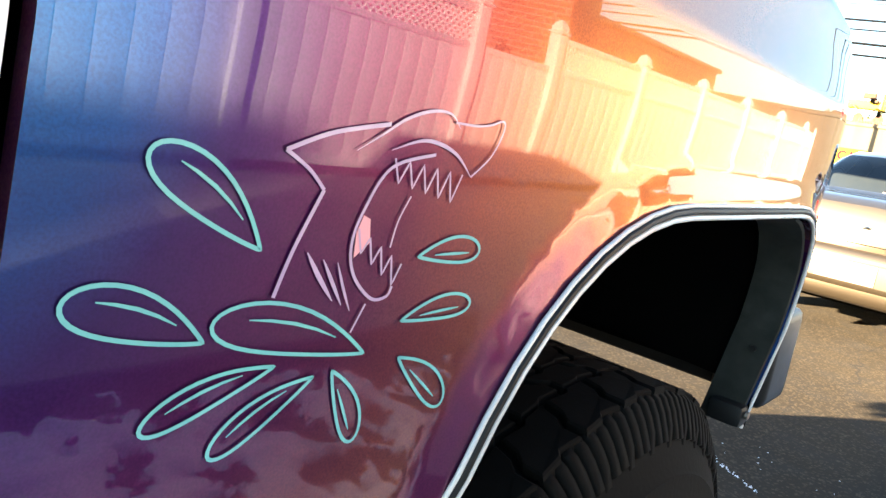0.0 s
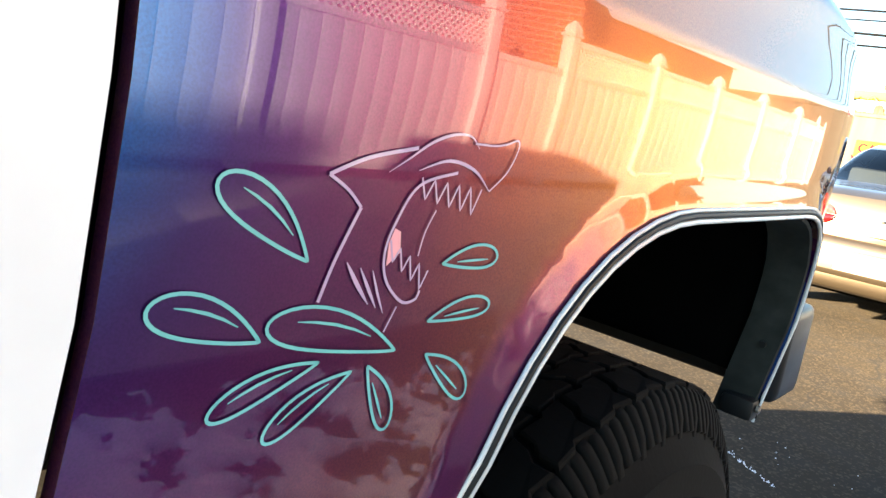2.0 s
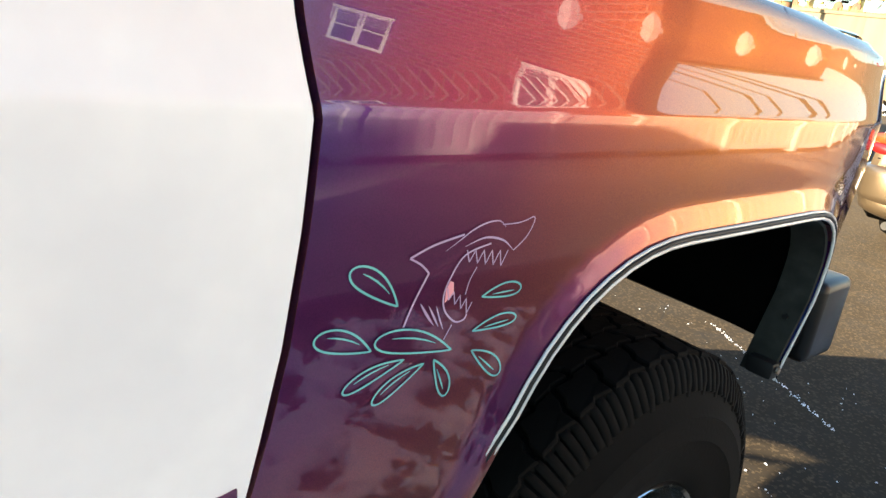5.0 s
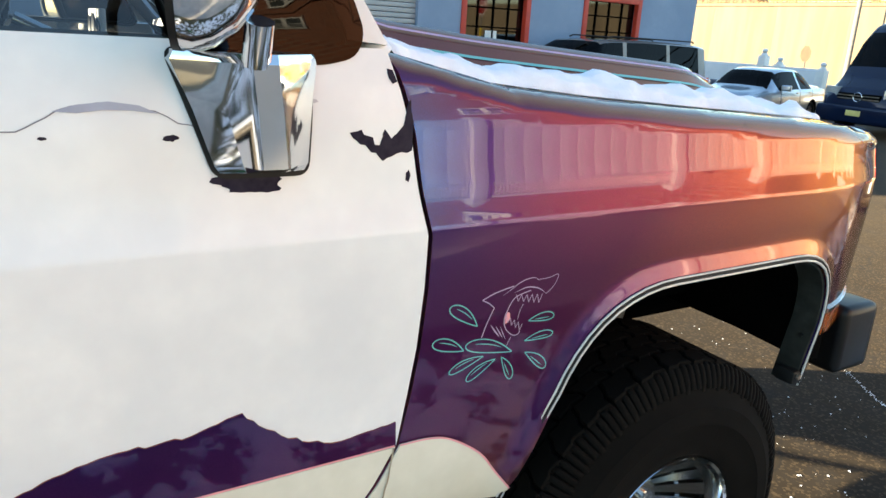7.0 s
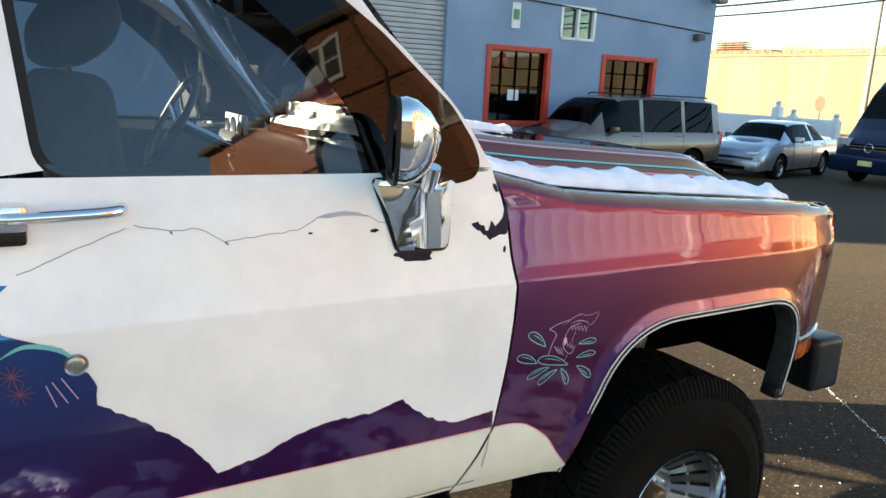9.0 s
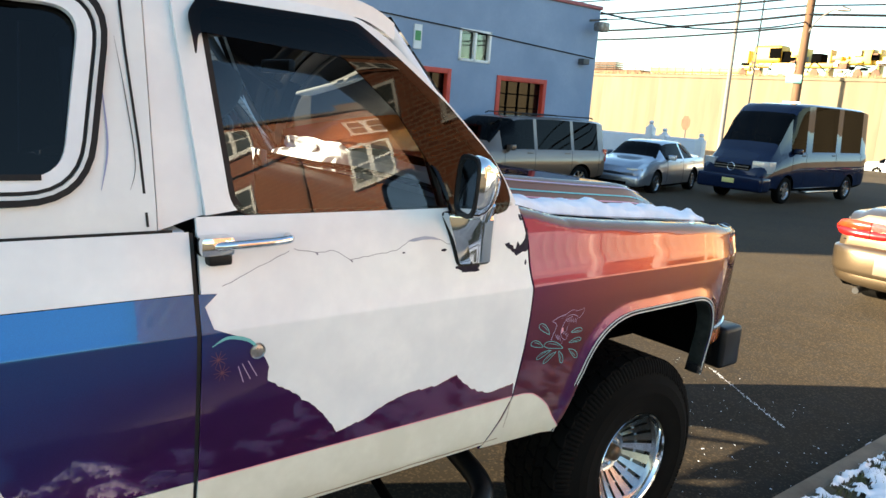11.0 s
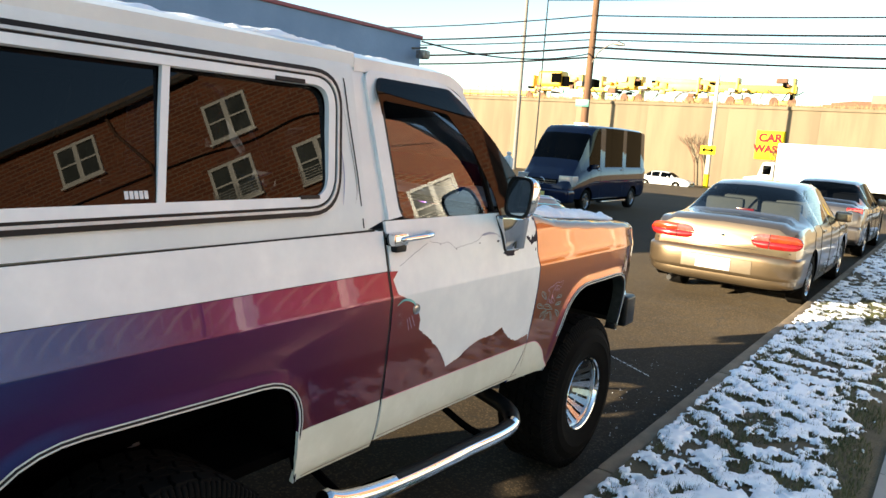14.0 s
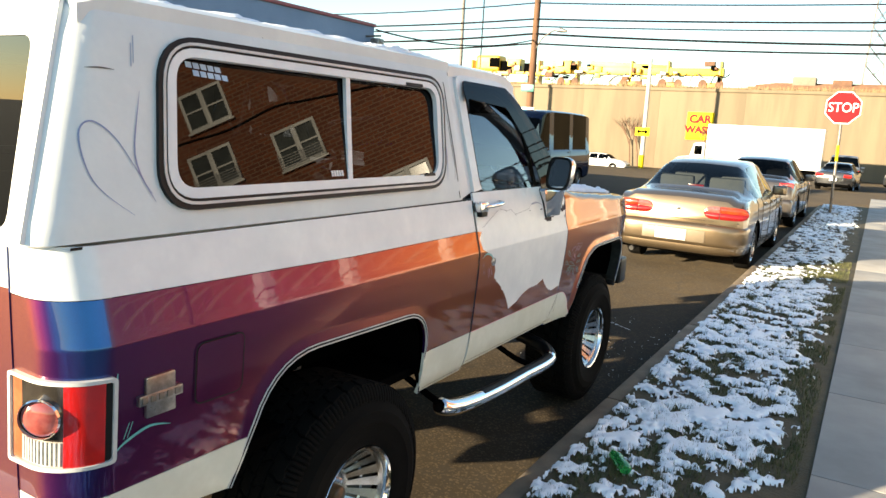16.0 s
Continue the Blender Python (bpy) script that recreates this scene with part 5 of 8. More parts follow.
def asphalt_material():
    """Worn asphalt: dark binder, pale stones, wide patches and thin cracks."""
    m, nt, b = principled("asphalt")
    big, mid = noise_node(nt, 0.35, 5.0), noise_node(nt, 4.0, 5.0)
    tc = nt.nodes.new("ShaderNodeTexCoord")
    st = nt.nodes.new("ShaderNodeTexVoronoi")
    st.inputs["Scale"].default_value = 95.0
    nt.links.new(tc.outputs["Object"], st.inputs["Vector"])
    base = ramp(nt, big, [(0.35, (0.021, 0.016, 0.0105)), (0.65, (0.036, 0.027, 0.0165))])
    base = mixc(nt, ramp(nt, mid, [(0.45, (0, 0, 0)), (0.75, (0.6, 0.6, 0.6))]), base, (0.028, 0.025, 0.0215))
    sep = nt.nodes.new("ShaderNodeSeparateColor")
    nt.links.new(st.outputs["Color"], sep.inputs[0])
    base = mixc(nt, ramp(nt, sep.outputs[0], [(0.72, (0, 0, 0)), (0.95, (0.7, 0.7, 0.7))]), base, (0.085, 0.062, 0.036))
    warp = nt.nodes.new("ShaderNodeTexNoise")
    warp.inputs["Scale"].default_value = 1.6
    nt.links.new(tc.outputs["Object"], warp.inputs["Vector"])
    wv = nt.nodes.new("ShaderNodeVectorMath")
    wv.operation = "MULTIPLY_ADD"
    wv.inputs[1].default_value = (0.7, 0.7, 0.0)
    nt.links.new(warp.outputs["Color"], wv.inputs[0])
    nt.links.new(tc.outputs["Object"], wv.inputs[2])
    ck = nt.nodes.new("ShaderNodeTexVoronoi")
    ck.feature = "DISTANCE_TO_EDGE"
    ck.inputs["Scale"].default_value = 0.42
    nt.links.new(wv.outputs[0], ck.inputs["Vector"])
    crack = ramp(nt, ck.outputs["Distance"], [(0.0012, (0.6, 0.6, 0.6)), (0.0035, (0, 0, 0))])
    nt.links.new(mixc(nt, crack, base, (0.016, 0.015, 0.014)), b.inputs["Base Color"])
    b.inputs["Roughness"].default_value = 0.92
    b.inputs["Diffuse Roughness"].default_value = 1.0
    b.inputs["Specular IOR Level"].default_value = 0.15
    bump(nt, st.outputs["Distance"], -1.0, 0.022, b)
    return m


ASPHALT = asphalt_material()
CONCRETE = surface("pavement_concrete", (0.36, 0.335, 0.30), (0.27, 0.25, 0.225), rough=0.85, scale=2.0, fine=120, bumps=0.3, dist=0.003)
KERB = surface("kerb_concrete", (0.27, 0.205, 0.135), (0.13, 0.098, 0.064), rough=0.9, scale=3.0, fine=100, bumps=0.5, dist=0.005)
SOIL = surface("verge_soil", (0.060, 0.050, 0.028), (0.115, 0.088, 0.046), rough=0.95, scale=4, fine=70, bumps=0.8, dist=0.012)
GRASS = surface("winter_grass", (0.13, 0.115, 0.045), (0.055, 0.070, 0.022), rough=0.8, scale=5)
WALL_CONC = surface("retaining_concrete", (0.165, 0.128, 0.08), (0.135, 0.105, 0.067), rough=0.9, scale=0.9, fine=7, bumps=0.2, dist=0.01, stretch=(1.0, 1.0, 0.12), lo=0.42, hi=0.6)
BLUE_WALL = surface("blue_grey_painted_block", (0.255, 0.325, 0.445), (0.20, 0.265, 0.375), rough=0.8, scale=0.7, fine=12, bumps=0.2)
def block_courses(m, w, hgt, strength, dist):
    """Presses faint masonry joints into a painted wall."""
    nt = m.node_tree
    tc, sep, com, br = (nt.nodes.new("ShaderNode" + k) for k in ("TexCoord", "SeparateXYZ", "CombineXYZ", "TexBrick"))
    ad = nt.nodes.new("ShaderNodeMath")
    br.inputs["Scale"].default_value, br.inputs["Brick Width"].default_value, br.inputs["Row Height"].default_value, br.inputs["Mortar Size"].default_value = 1.0, w, hgt, 0.012
    nt.links.new(tc.outputs["Object"], sep.inputs[0])
    nt.links.new(sep.outputs["X"], ad.inputs[0])
    nt.links.new(sep.outputs["Y"], ad.inputs[1])
    nt.links.new(ad.outputs[0], com.inputs["X"])
    nt.links.new(sep.outputs["Z"], com.inputs["Y"])
    nt.links.new(com.outputs[0], br.inputs["Vector"])
    bump(nt, br.outputs["Fac"], -strength, dist, nt.nodes["Principled BSDF"])


block_courses(BLUE_WALL, 0.4, 0.2, 0.9, 0.014)
ORANGE = surface("orange_red_paint", (0.52, 0.045, 0.020), (0.42, 0.036, 0.018), rough=0.55, scale=5)
VINYL = surface("white_vinyl", (0.78, 0.77, 0.73), (0.70, 0.69, 0.66), rough=0.4, scale=3)
WOOD_POLE = surface("brown_pole_wood", (0.17, 0.085, 0.042), (0.10, 0.052, 0.028), rough=0.9, scale=3, fine=40, stretch=(6, 6, 0.5), bumps=0.4)
YELLOW = surface("yellow_machine_paint", (0.75, 0.48, 0.03), (0.60, 0.36, 0.03), rough=0.5, scale=1)
RUST = surface("rusty_steel", (0.16, 0.08, 0.045), (0.10, 0.055, 0.035), rough=0.9, scale=2)
SHUTTER = surface("grey_shutter", (0.42, 0.42, 0.42), (0.34, 0.34, 0.34), rough=0.5, scale=2)


def brick_material():
    m, nt, b = principled("house_brick")
    tc = nt.nodes.new("ShaderNodeTexCoord")
    mp = nt.nodes.new("ShaderNodeMapping")
    mp.inputs["Rotation"].default_value = (0, radians(90), radians(90))
    br = nt.nodes.new("ShaderNodeTexBrick")
    br.inputs["Scale"].default_value = 1.0
    br.inputs["Brick Width"].default_value, br.inputs["Row Height"].default_value, br.inputs["Mortar Size"].default_value = 0.21, 0.072, 0.009
    br.inputs["Color1"].default_value, br.inputs["Color2"].default_value, br.inputs["Mortar"].default_value = (0.27, 0.085, 0.032, 1), (0.17, 0.052, 0.024, 1), (0.30, 0.19, 0.13, 1)
    sep, com = nt.nodes.new("ShaderNodeSeparateXYZ"), nt.nodes.new("ShaderNodeCombineXYZ")
    nt.links.new(tc.outputs["Object"], sep.inputs[0])
    ad = nt.nodes.new("ShaderNodeMath")
    nt.links.new(sep.outputs["X"], ad.inputs[0])
    nt.links.new(sep.outputs["Y"], ad.inputs[1])
    nt.links.new(ad.outputs[0], com.inputs["X"])
    nt.links.new(sep.outputs["Z"], com.inputs["Y"])
    nt.links.new(com.outputs[0], br.inputs["Vector"])
    big = noise_node(nt, 0.8)
    nt.links.new(mixc(nt, ramp(nt, big, [(0.35, (0, 0, 0)), (0.7, (0.4, 0.4, 0.4))]), br.outputs["Color"], (0.20, 0.07, 0.04)), b.inputs["Base Color"])
    b.inputs["Roughness"].default_value = 0.85
    bump(nt, br.outputs["Fac"], -0.5, 0.006, b)
    return m


BRICK = brick_material()

# ground sheet: one road surface that falls away gently beyond the crossing
bm = bmesh.new()
gx = [-900, -300, -90, -40, -20, -12, -9, -6, -4, -2, -1, -0.4, 0.16]
gy = [-900, -200, -60, -20, -8, -4, -2, 0, 2, 4, 6, 8, 12, 16, 20, 24, 28, 34, 42, 52, 64, 80, 90, 200, 900]
loft(bm, [[Vector((x, y, ground_z(y, x))) for x in gx + [3, 8, 20, 60, 300, 900]] for y in gy])
tagged(finish("ground", bm, ASPHALT), "grey asphalt road with cracks and grit", "road", kind="structure")


def strip(name, x0, x1, y0, y1, z, mat, label, cat, bev=0.02, joints=()):
    bm = bmesh.new()
    r = box(bm, x0, x1, y0, y1, -0.3, z, bev=bev)
    return tagged(finish(name, bm, mat), label, cat, kind="structure")


VERGE_END = 20.5
for k in range(14):
    y0 = -9 + 2.4 * k
    if y0 + 2.4 < VERGE_END + 1:
        strip("kerb", 0.165, 0.272, y0 + 0.004, y0 + 2.396, 0.092, KERB, "worn grey concrete kerb beside the verge", "kerb", 0.025)
strip("verge", 0.275, 1.44, -9, VERGE_END, 0.105, SOIL, "bare soil and short winter grass verge under snow", "verge", 0.01)
for k in range(22):
    y0 = -9 + 1.52 * k
    if y0 < 24:
        strip("pavement", 1.44, 3.55, y0 + 0.004, y0 + 1.516, 0.125, CONCRETE, "grey concrete pavement slab", "pavement", 0.008)
strip("yard_strip", 3.55, 30, -9, 24, 0.11, SOIL, "soil strip along the fence", "ground", 0.01)


# snow lying in patches on the verge
def snow_field(name, x0, x1, y0, y1, dx, base, thresh, label, high=0.030, seed=0.0):
    bm = bmesh.new()
    nx, ny = int((x1 - x0) / dx), int((y1 - y0) / dx)
    grid = {}

    def h(i, j):
        x, y = x0 + i * dx, y0 + j * dx
        n = 0.66 * noise.noise(Vector((x * 7, y * 6.5, seed))) + 0.40 * noise.noise(Vector((x * 20, y * 17, 4 + seed))) + 0.24 * noise.noise(Vector((x * 46, y * 42, 9)))
        edge = min((x - x0) / 0.03, (x1 - x) / 0.22)
        n += 0.30 * noise.noise(Vector((x * 1.3, y * 0.9, 2))) - 0.5 * max(0, 1 - edge)
        return n - thresh
    for i in range(nx + 1):
        for j in range(ny + 1):
            v = h(i, j)
            if v > -0.06:
                grid[i, j] = bm.verts.new((x0 + i * dx + 0.3 * dx * noise.noise(Vector((i * 0.7, j * 0.7, 1))), y0 + j * dx + 0.3 * dx * noise.noise(Vector((i * 0.7, j * 0.7, 5))), base + (-0.012 if v < 0 else min(high, 0.006 + 0.052 * v ** 0.7))))
    for i in range(nx):
        for j in range(ny):
            q = [grid.get(k) for k in ((i, j), (i + 1, j), (i + 1, j + 1), (i, j + 1))]
            if all(q):
                bm.faces.new(q)
    loose = [v for v in bm.verts if not v.link_faces]
    bmesh.ops.delete(bm, geom=loose, context="VERTS")
    return tagged(finish(name, bm, SNOW, angle=80), label, "snow", kind="stuff")


snow_field("snow_patches", 0.262, 1.34, -1.6, 6.0, 0.012, 0.107, -0.10, "thin patchy snow on the verge grass")
snow_field("snow_patches", 0.262, 1.34, -8.0, -1.6, 0.022, 0.107, -0.06, "thin patchy snow on the verge grass")
snow_field("snow_patches", 0.262, 1.34, 6.0, 20.0, 0.022, 0.107, -0.06, "thin patchy snow on the verge grass", seed=0.0)

# grass blades
bm = bmesh.new()
rnd = random.Random(5)
for k in range(46000):
    x = 0.33 + 1.05 * rnd.random()
    y = -2.6 + 11 * rnd.random() ** 1.3
    if noise.noise(Vector((x * 3, y * 2, 20))) < -0.15:
        continue
    hgt, a, ln = 0.018 + 0.034 * rnd.random(), rnd.random() * 6.283, 0.035 * rnd.random()
    w = 0.0028
    b0 = Vector((x, y, 0.104))
    s = Vector((math.cos(a), math.sin(a), 0))
    t = Vector((-s.y, s.x, 0))
    bm.faces.new([bm.verts.new(p) for p in (b0 - s * w, b0 + s * w, b0 + t * ln + Vector((0, 0, hgt)))])
tagged(part("grass_blades", bm, GRASS), "short yellow-green winter grass blades", "grass", kind="stuff")

# white vinyl fence on the far side of the pavement
FX = 3.72


def fence_post(y):
    bm = newbox(FX - 0.065, FX + 0.065, y - 0.065, y + 0.065, 0.1, 1.93, bev=0.008)
    p = finish("fence_post", bm, VINYL)
    tagged(p, "square white vinyl fence post with pointed cap", "fence post", "fence posts")
    bm = bmesh.new()
    loft(bm, [[Vector((FX + a * w, y + b * w, z)) for a, b in ((-1, -1), (1, -1), (1, 1), (-1, 1))] for z, w in ((1.93, 0.08), (1.955, 0.085), (1.97, 0.06), (2.0, 0.065), (2.05, 0.045), (2.09, 0.005))], closed=True, cap=True)
    finish("cap", bm, VINYL, p)


def fence_panel(y0, y1, top, lattice):
    f = tagged(empty("garden_fence", (FX, y0, 0.1)), "white vinyl fence panel of upright boards" + (" with a lattice top" if lattice else ""), "fence", "fence panels")
    rel = lambda bm: [setattr(v, "co", v.co - Vector((FX, y0, 0.1))) for v in bm.verts] and bm
    n = max(1, round((y1 - y0) / 0.19))
    w = (y1 - y0) / n
    for k in range(n):
        finish("board", rel(newbox(FX - 0.012, FX + 0.012, y0 + k * w + 0.003, y0 + (k + 1) * w - 0.003, 0.16, 1.48, bev=0.004)), VINYL, f)
    for z in (0.16, 1.48) + ((1.84,) if lattice else ()):
        finish("rail", rel(newbox(FX - 0.025, FX + 0.025, y0, y1, z, z + 0.07, bev=0.006)), VINYL, f)
    if lattice:
        bm = bmesh.new()
        h0, h1 = 1.55, 1.84
        nn = int((y1 - y0 + (h1 - h0)) / 0.075)
        for sg in (1, -1):
            for k in range(nn + 1):
                a = y0 - (h1 - h0) + k * 0.075
                p0, p1 = (a, h0), (a + h1 - h0, h1)
                t0 = max(0, (y0 - p0[0]) / (h1 - h0))
                t1 = min(1, (y1 - p0[0]) / (h1 - h0))
                if t1 - t0 < 0.1:
                    continue
                q0, q1 = (p0[0] + t0 * (h1 - h0), h0 + t0 * (h1 - h0)), (p0[0] + t1 * (h1 - h0), h0 + t1 * (h1 - h0))
                if sg < 0:
                    q0, q1 = (y0 + y1 - q0[0], q0[1]), (y0 + y1 - q1[0], q1[1])
                tube(bm, [(FX + 0.006 * sg, *q0), (FX + 0.006 * sg, *q1)], 0.014, 4)
        finish("lattice", rel(bm), VINYL, f)


POSTS = [1.2, 2.55, 4.75, 5.98, 7.85, 9.7, 11.55, 13.4, 15.25, 17.1]
for y in POSTS:
    fence_post(y)
for a, b in zip(POSTS, POSTS[1:]):
    fence_panel(a + 0.07, b - 0.07, 1.5, not (4.7 < a < 4.8))

# brick house behind the fence
def house_window(parent, y, z, w, h, guard):
    wd = empty("window")
    wd.parent = parent
    t = 0.055
    for nm, x0, x1, a, b, c, d in (("frame", -0.05, 0.02, -w / 2, w / 2, -h / 2, -h / 2 + t), ("frame", -0.05, 0.02, -w / 2, w / 2, h / 2 - t, h / 2), ("frame", -0.048, 0.02, -w / 2, -w / 2 + t, -h / 2, h / 2), ("frame", -0.048, 0.02, w / 2 - t, w / 2, -h / 2, h / 2), ("mullion", -0.055, 0.02, -0.045, 0.045, -h / 2, h / 2), ("sash_bar", -0.045, 0.02, -w / 2, w / 2, -0.016, 0.016), ("sill", -0.08, 0.02, -w / 2 - 0.03, w / 2 + 0.03, -h / 2 - 0.04, -h / 2)):
        finish(nm, newbox(x0, x1, y + a, y + b, z + c, z + d, bev=0.006), VINYL, wd)
    finish("pane", newbox(-0.02, -0.012, y - w / 2 + 0.03, y + w / 2 - 0.03, z - h / 2 + 0.03, z + h / 2 - 0.03), surface("house_glass", (0.05, 0.055, 0.05), (0.09, 0.10, 0.09), rough=0.15, scale=3), wd)
    if guard:
        bm = bmesh.new()
        for k in range(6):
            zz = z - h / 2 + 0.045 * k
            cyl(bm, (-0.09, y - w / 2, zz), (-0.09, y + w / 2, zz), 0.006, 5)
        for k in range(3):
            cyl(bm, (-0.09, y - w / 2 + w * k / 2, z - h / 2), (-0.09, y - w / 2 + w * k / 2, z - 0.05), 0.006, 5)
        finish("window_guard", bm, VINYL, wd)


house = tagged(empty("brick_house", (16.03, 0.0, 0.0), 61.5), "red brick house with white double windows and a flat eave", "house")
finish("wall", newbox(0.0, 8.0, 4.3, 13.7, 0.0, 7.0), BRICK, house)
ROOFING = surface("roof_trim", (0.16, 0.11, 0.08), rough=0.7)
finish("roof", newbox(-0.12, 8.2, 4.2, 9.9, 7.0, 7.12, bev=0.02), ROOFING, house)
finish("raised_roof", newbox(-0.14, 8.2, 9.9, 13.75, 7.0, 7.42, bev=0.03), ROOFING, house)
bm = bmesh.new()
tube(bm, smooth_path([(-0.14, 4.2, 7.02), (-0.15, 6, 7.03), (-0.14, 8, 6.98), (-0.14, 9.8, 7.0)]), 0.05, 6)
finish("gutter", bm, STEEL, house)
for y, z, g in ((10.09, 6.08, False), (9.87, 5.0, True), (11.37, 4.83, True), (7.31, 6.41, False), (7.1, 5.1, True), (12.9, 3.4, True), (10.4, 3.3, True)):
    house_window(house, y, z, 0.80, 0.70, g)
bm = bmesh.new()
tube(bm, [(-0.04, 8.0, 7.0), (-0.04, 8.1, 6.6), (-0.04, 8.55, 5.85), (-0.04, 8.6, 0.2)], 0.028, 8)
finish("downpipe", bm, RUST, house)
bm = bmesh.new()
tube(bm, smooth_path([(-0.02, 4.4, 5.75), (-0.02, 6.5, 5.72), (-0.02, 9.2, 5.66), (-0.02, 10.3, 5.55), (-0.02, 11.2, 5.6), (-0.02, 11.8, 5.48), (-0.02, 13.6, 5.1)]), 0.018, 6)
finish("wall_cable", bm, BLACK_TRIM, house)

# low brick garage beside the house, behind the fence
garage = tagged(empty("brick_garage", (7.5, 7.5, 0.0)), "low red brick garage with a flat dark roof edge", "garage")
finish("wall", newbox(0.0, 5.0, 0.0, 12.2, 0.0, 3.25), BRICK, garage)
finish("roof", newbox(-0.1, 5.1, -0.1, 12.3, 3.25, 3.36, bev=0.02), ROOFING, garage)

# blue-grey building across the street
BX = -12.4
building = tagged(empty("workshop_building"), "single-storey blue-grey painted block workshop with orange window frames", "building")


def wall_with_holes(x0, x1, y0, y1, z0, z1, holes, mat, parent, name="wall"):
    """A wall along y cut by openings; built of butted pieces."""
    holes = sorted(holes)
    y = y0
    for a, b, c, d in holes:
        if a > y:
            finish(name, newbox(x0, x1, y, a, z0, z1), mat, parent)
        if c > z0:
            finish(name, newbox(x0, x1, a, b, z0, c), mat, parent)
        if d < z1:
            finish(name, newbox(x0, x1, a, b, d, z1), mat, parent)
        y = b
    if y < y1:
        finish(name, newbox(x0, x1, y, y1, z0, z1), mat, parent)


OPEN = [(3.4, 6.75, -0.3, 3.6), (7.85, 9.43, 0.94, 2.52), (9.72, 10.74, 2.83, 3.59), (11.12, 12.73, 1.1, 2.49)]
wall_with_holes(BX - 0.3, BX, -7.3, 14.72, -0.4, 4.62, OPEN, BLUE_WALL, building)
finish("end_wall", newbox(BX - 12, BX - 0.3, 14.42, 14.72, -0.4, 4.62), BLUE_WALL, building)
finish("south_wall", newbox(BX - 12, BX - 0.3, -7.3, -7.0, -0.4, 4.62), BLUE_WALL, building)
finish("back_wall", newbox(BX - 12.3, BX - 12, -7.3, 14.72, -0.4, 4.62), BLUE_WALL, building)
finish("roof", newbox(BX - 12.2, BX - 0.02, -7.2, 14.62, 4.5, 4.6), UNDER, building)
finish("coping", newbox(BX - 0.34, BX + 0.05, -7.35, 14.77, 4.62, 4.72, bev=0.02), surface("dark_red_coping", (0.28, 0.04, 0.05), rough=0.5), building, "dark red roof coping")
shut = empty("roller_shutter")
shut.parent = building
for k in range(36):
    finish("slat", newbox(BX - 0.16, BX - 0.10, 3.4, 6.75, 0.1 * k, 0.1 * k + 0.092, bev=0.02), SHUTTER, shut)
for a, b, c, d in (OPEN[1], OPEN[3]):
    w = empty("window")
    w.parent = building
    for nm, y0, y1, z0, z1 in (("frame", a - 0.09, a + 0.03, c - 0.09, d + 0.09), ("frame", b - 0.03, b + 0.09, c - 0.09, d + 0.09), ("frame", a, b, c - 0.09, c + 0.03), ("frame", a, b, d - 0.03, d + 0.09)):
        finish(nm, newbox(BX - 0.1, BX + 0.04, y0, y1, z0, z1, bev=0.01), ORANGE, w)
    finish("pane", newbox(BX - 0.14, BX - 0.13, a, b, c, d), GLASS_SHOP, w)
    for k in range(1, 4):
        finish("glazing_bar", newbox(BX - 0.125, BX - 0.10, a + (b - a) * k / 4 - 0.015, a + (b - a) * k / 4 + 0.015, c, d), UNDER, w)
    for k in range(1, 4):
        finish("glazing_bar", newbox(BX - 0.126, BX - 0.101, a, b, c + (d - c) * k / 4 - 0.015, c + (d - c) * k / 4 + 0.015), UNDER, w)
# near-zero black sheet that stands in for the dim room
finish("back_room", newbox(BX - 1.2, BX - 1.1, 2.5, 13.5, -0.3, 4.4), UNDER, building)
w = empty("window")
w.parent = building
a, b, c, d = OPEN[2]
for nm, y0, y1, z0, z1 in (("frame", a, a + 0.06, c, d), ("frame", b - 0.06, b, c, d), ("frame", a, b, c, c + 0.06), ("frame", a, b, d - 0.06, d), ("frame", (a + b) / 2 - 0.03, (a + b) / 2 + 0.03, c, d)):
    finish(nm, newbox(BX - 0.1, BX + 0.02, y0, y1, z0, z1, bev=0.006), VINYL, w)
finish("pane", newbox(BX - 0.08, BX - 0.07, a, b, c, d), GLASS_CAR, w)
finish("notice", newbox(BX - 0.12, BX - 0.115, 8.46, 8.76, 1.42, 1.66), PLATE, building, "white paper notice behind the pane")
finish("wall_sign", newbox(BX, BX + 0.03, 8.36, 8.58, 2.98, 3.52), PLATE, building, "small white and green wall sign")
finish("sign_band", newbox(BX + 0.03, BX + 0.034, 8.39, 8.55, 3.16, 3.38), surface("green_print", (0.08, 0.3, 0.1)), building)
bm = bmesh.new()
tube(bm, [(BX + 0.02, 6.6, 3.7), (BX + 0.02, 10, 3.55), (BX + 0.02, 14.62, 3.3)], 0.015, 6)
finish("wall_cable", bm, BLACK_TRIM, building)
bm = bmesh.new()
tube(bm, [(BX, 14.3, 4.3), (BX + 0.35, 14.62, 4.35)], 0.03, 8)
box(bm, BX + 0.2, BX + 0.5, 14.25, 14.6, 4.0, 4.25, bev=0.06)
finish("flood_lamp", bm, STEEL, building)
finish("camera_box", newbox(BX, BX + 0.2, 14.0, 14.25, 3.1, 3.25, bev=0.02), DASH, building)

# unseen taller block further back on the same side of the street, added to keep the pavement behind the truck in shade
bm = bmesh.new()
loft(bm, [[Vector((x, y, z)) for x, y in ((-12.4, -25.35), (-12.4, -70.0), (-24.0, -70.0), (-24.0, -46.4))] for z in (-0.2, 7.25)], closed=True, cap=True)
tagged(finish("shade_wall_south", bm, BRICK), "unseen brick block added to shade the pavement", "building", kind="structure")

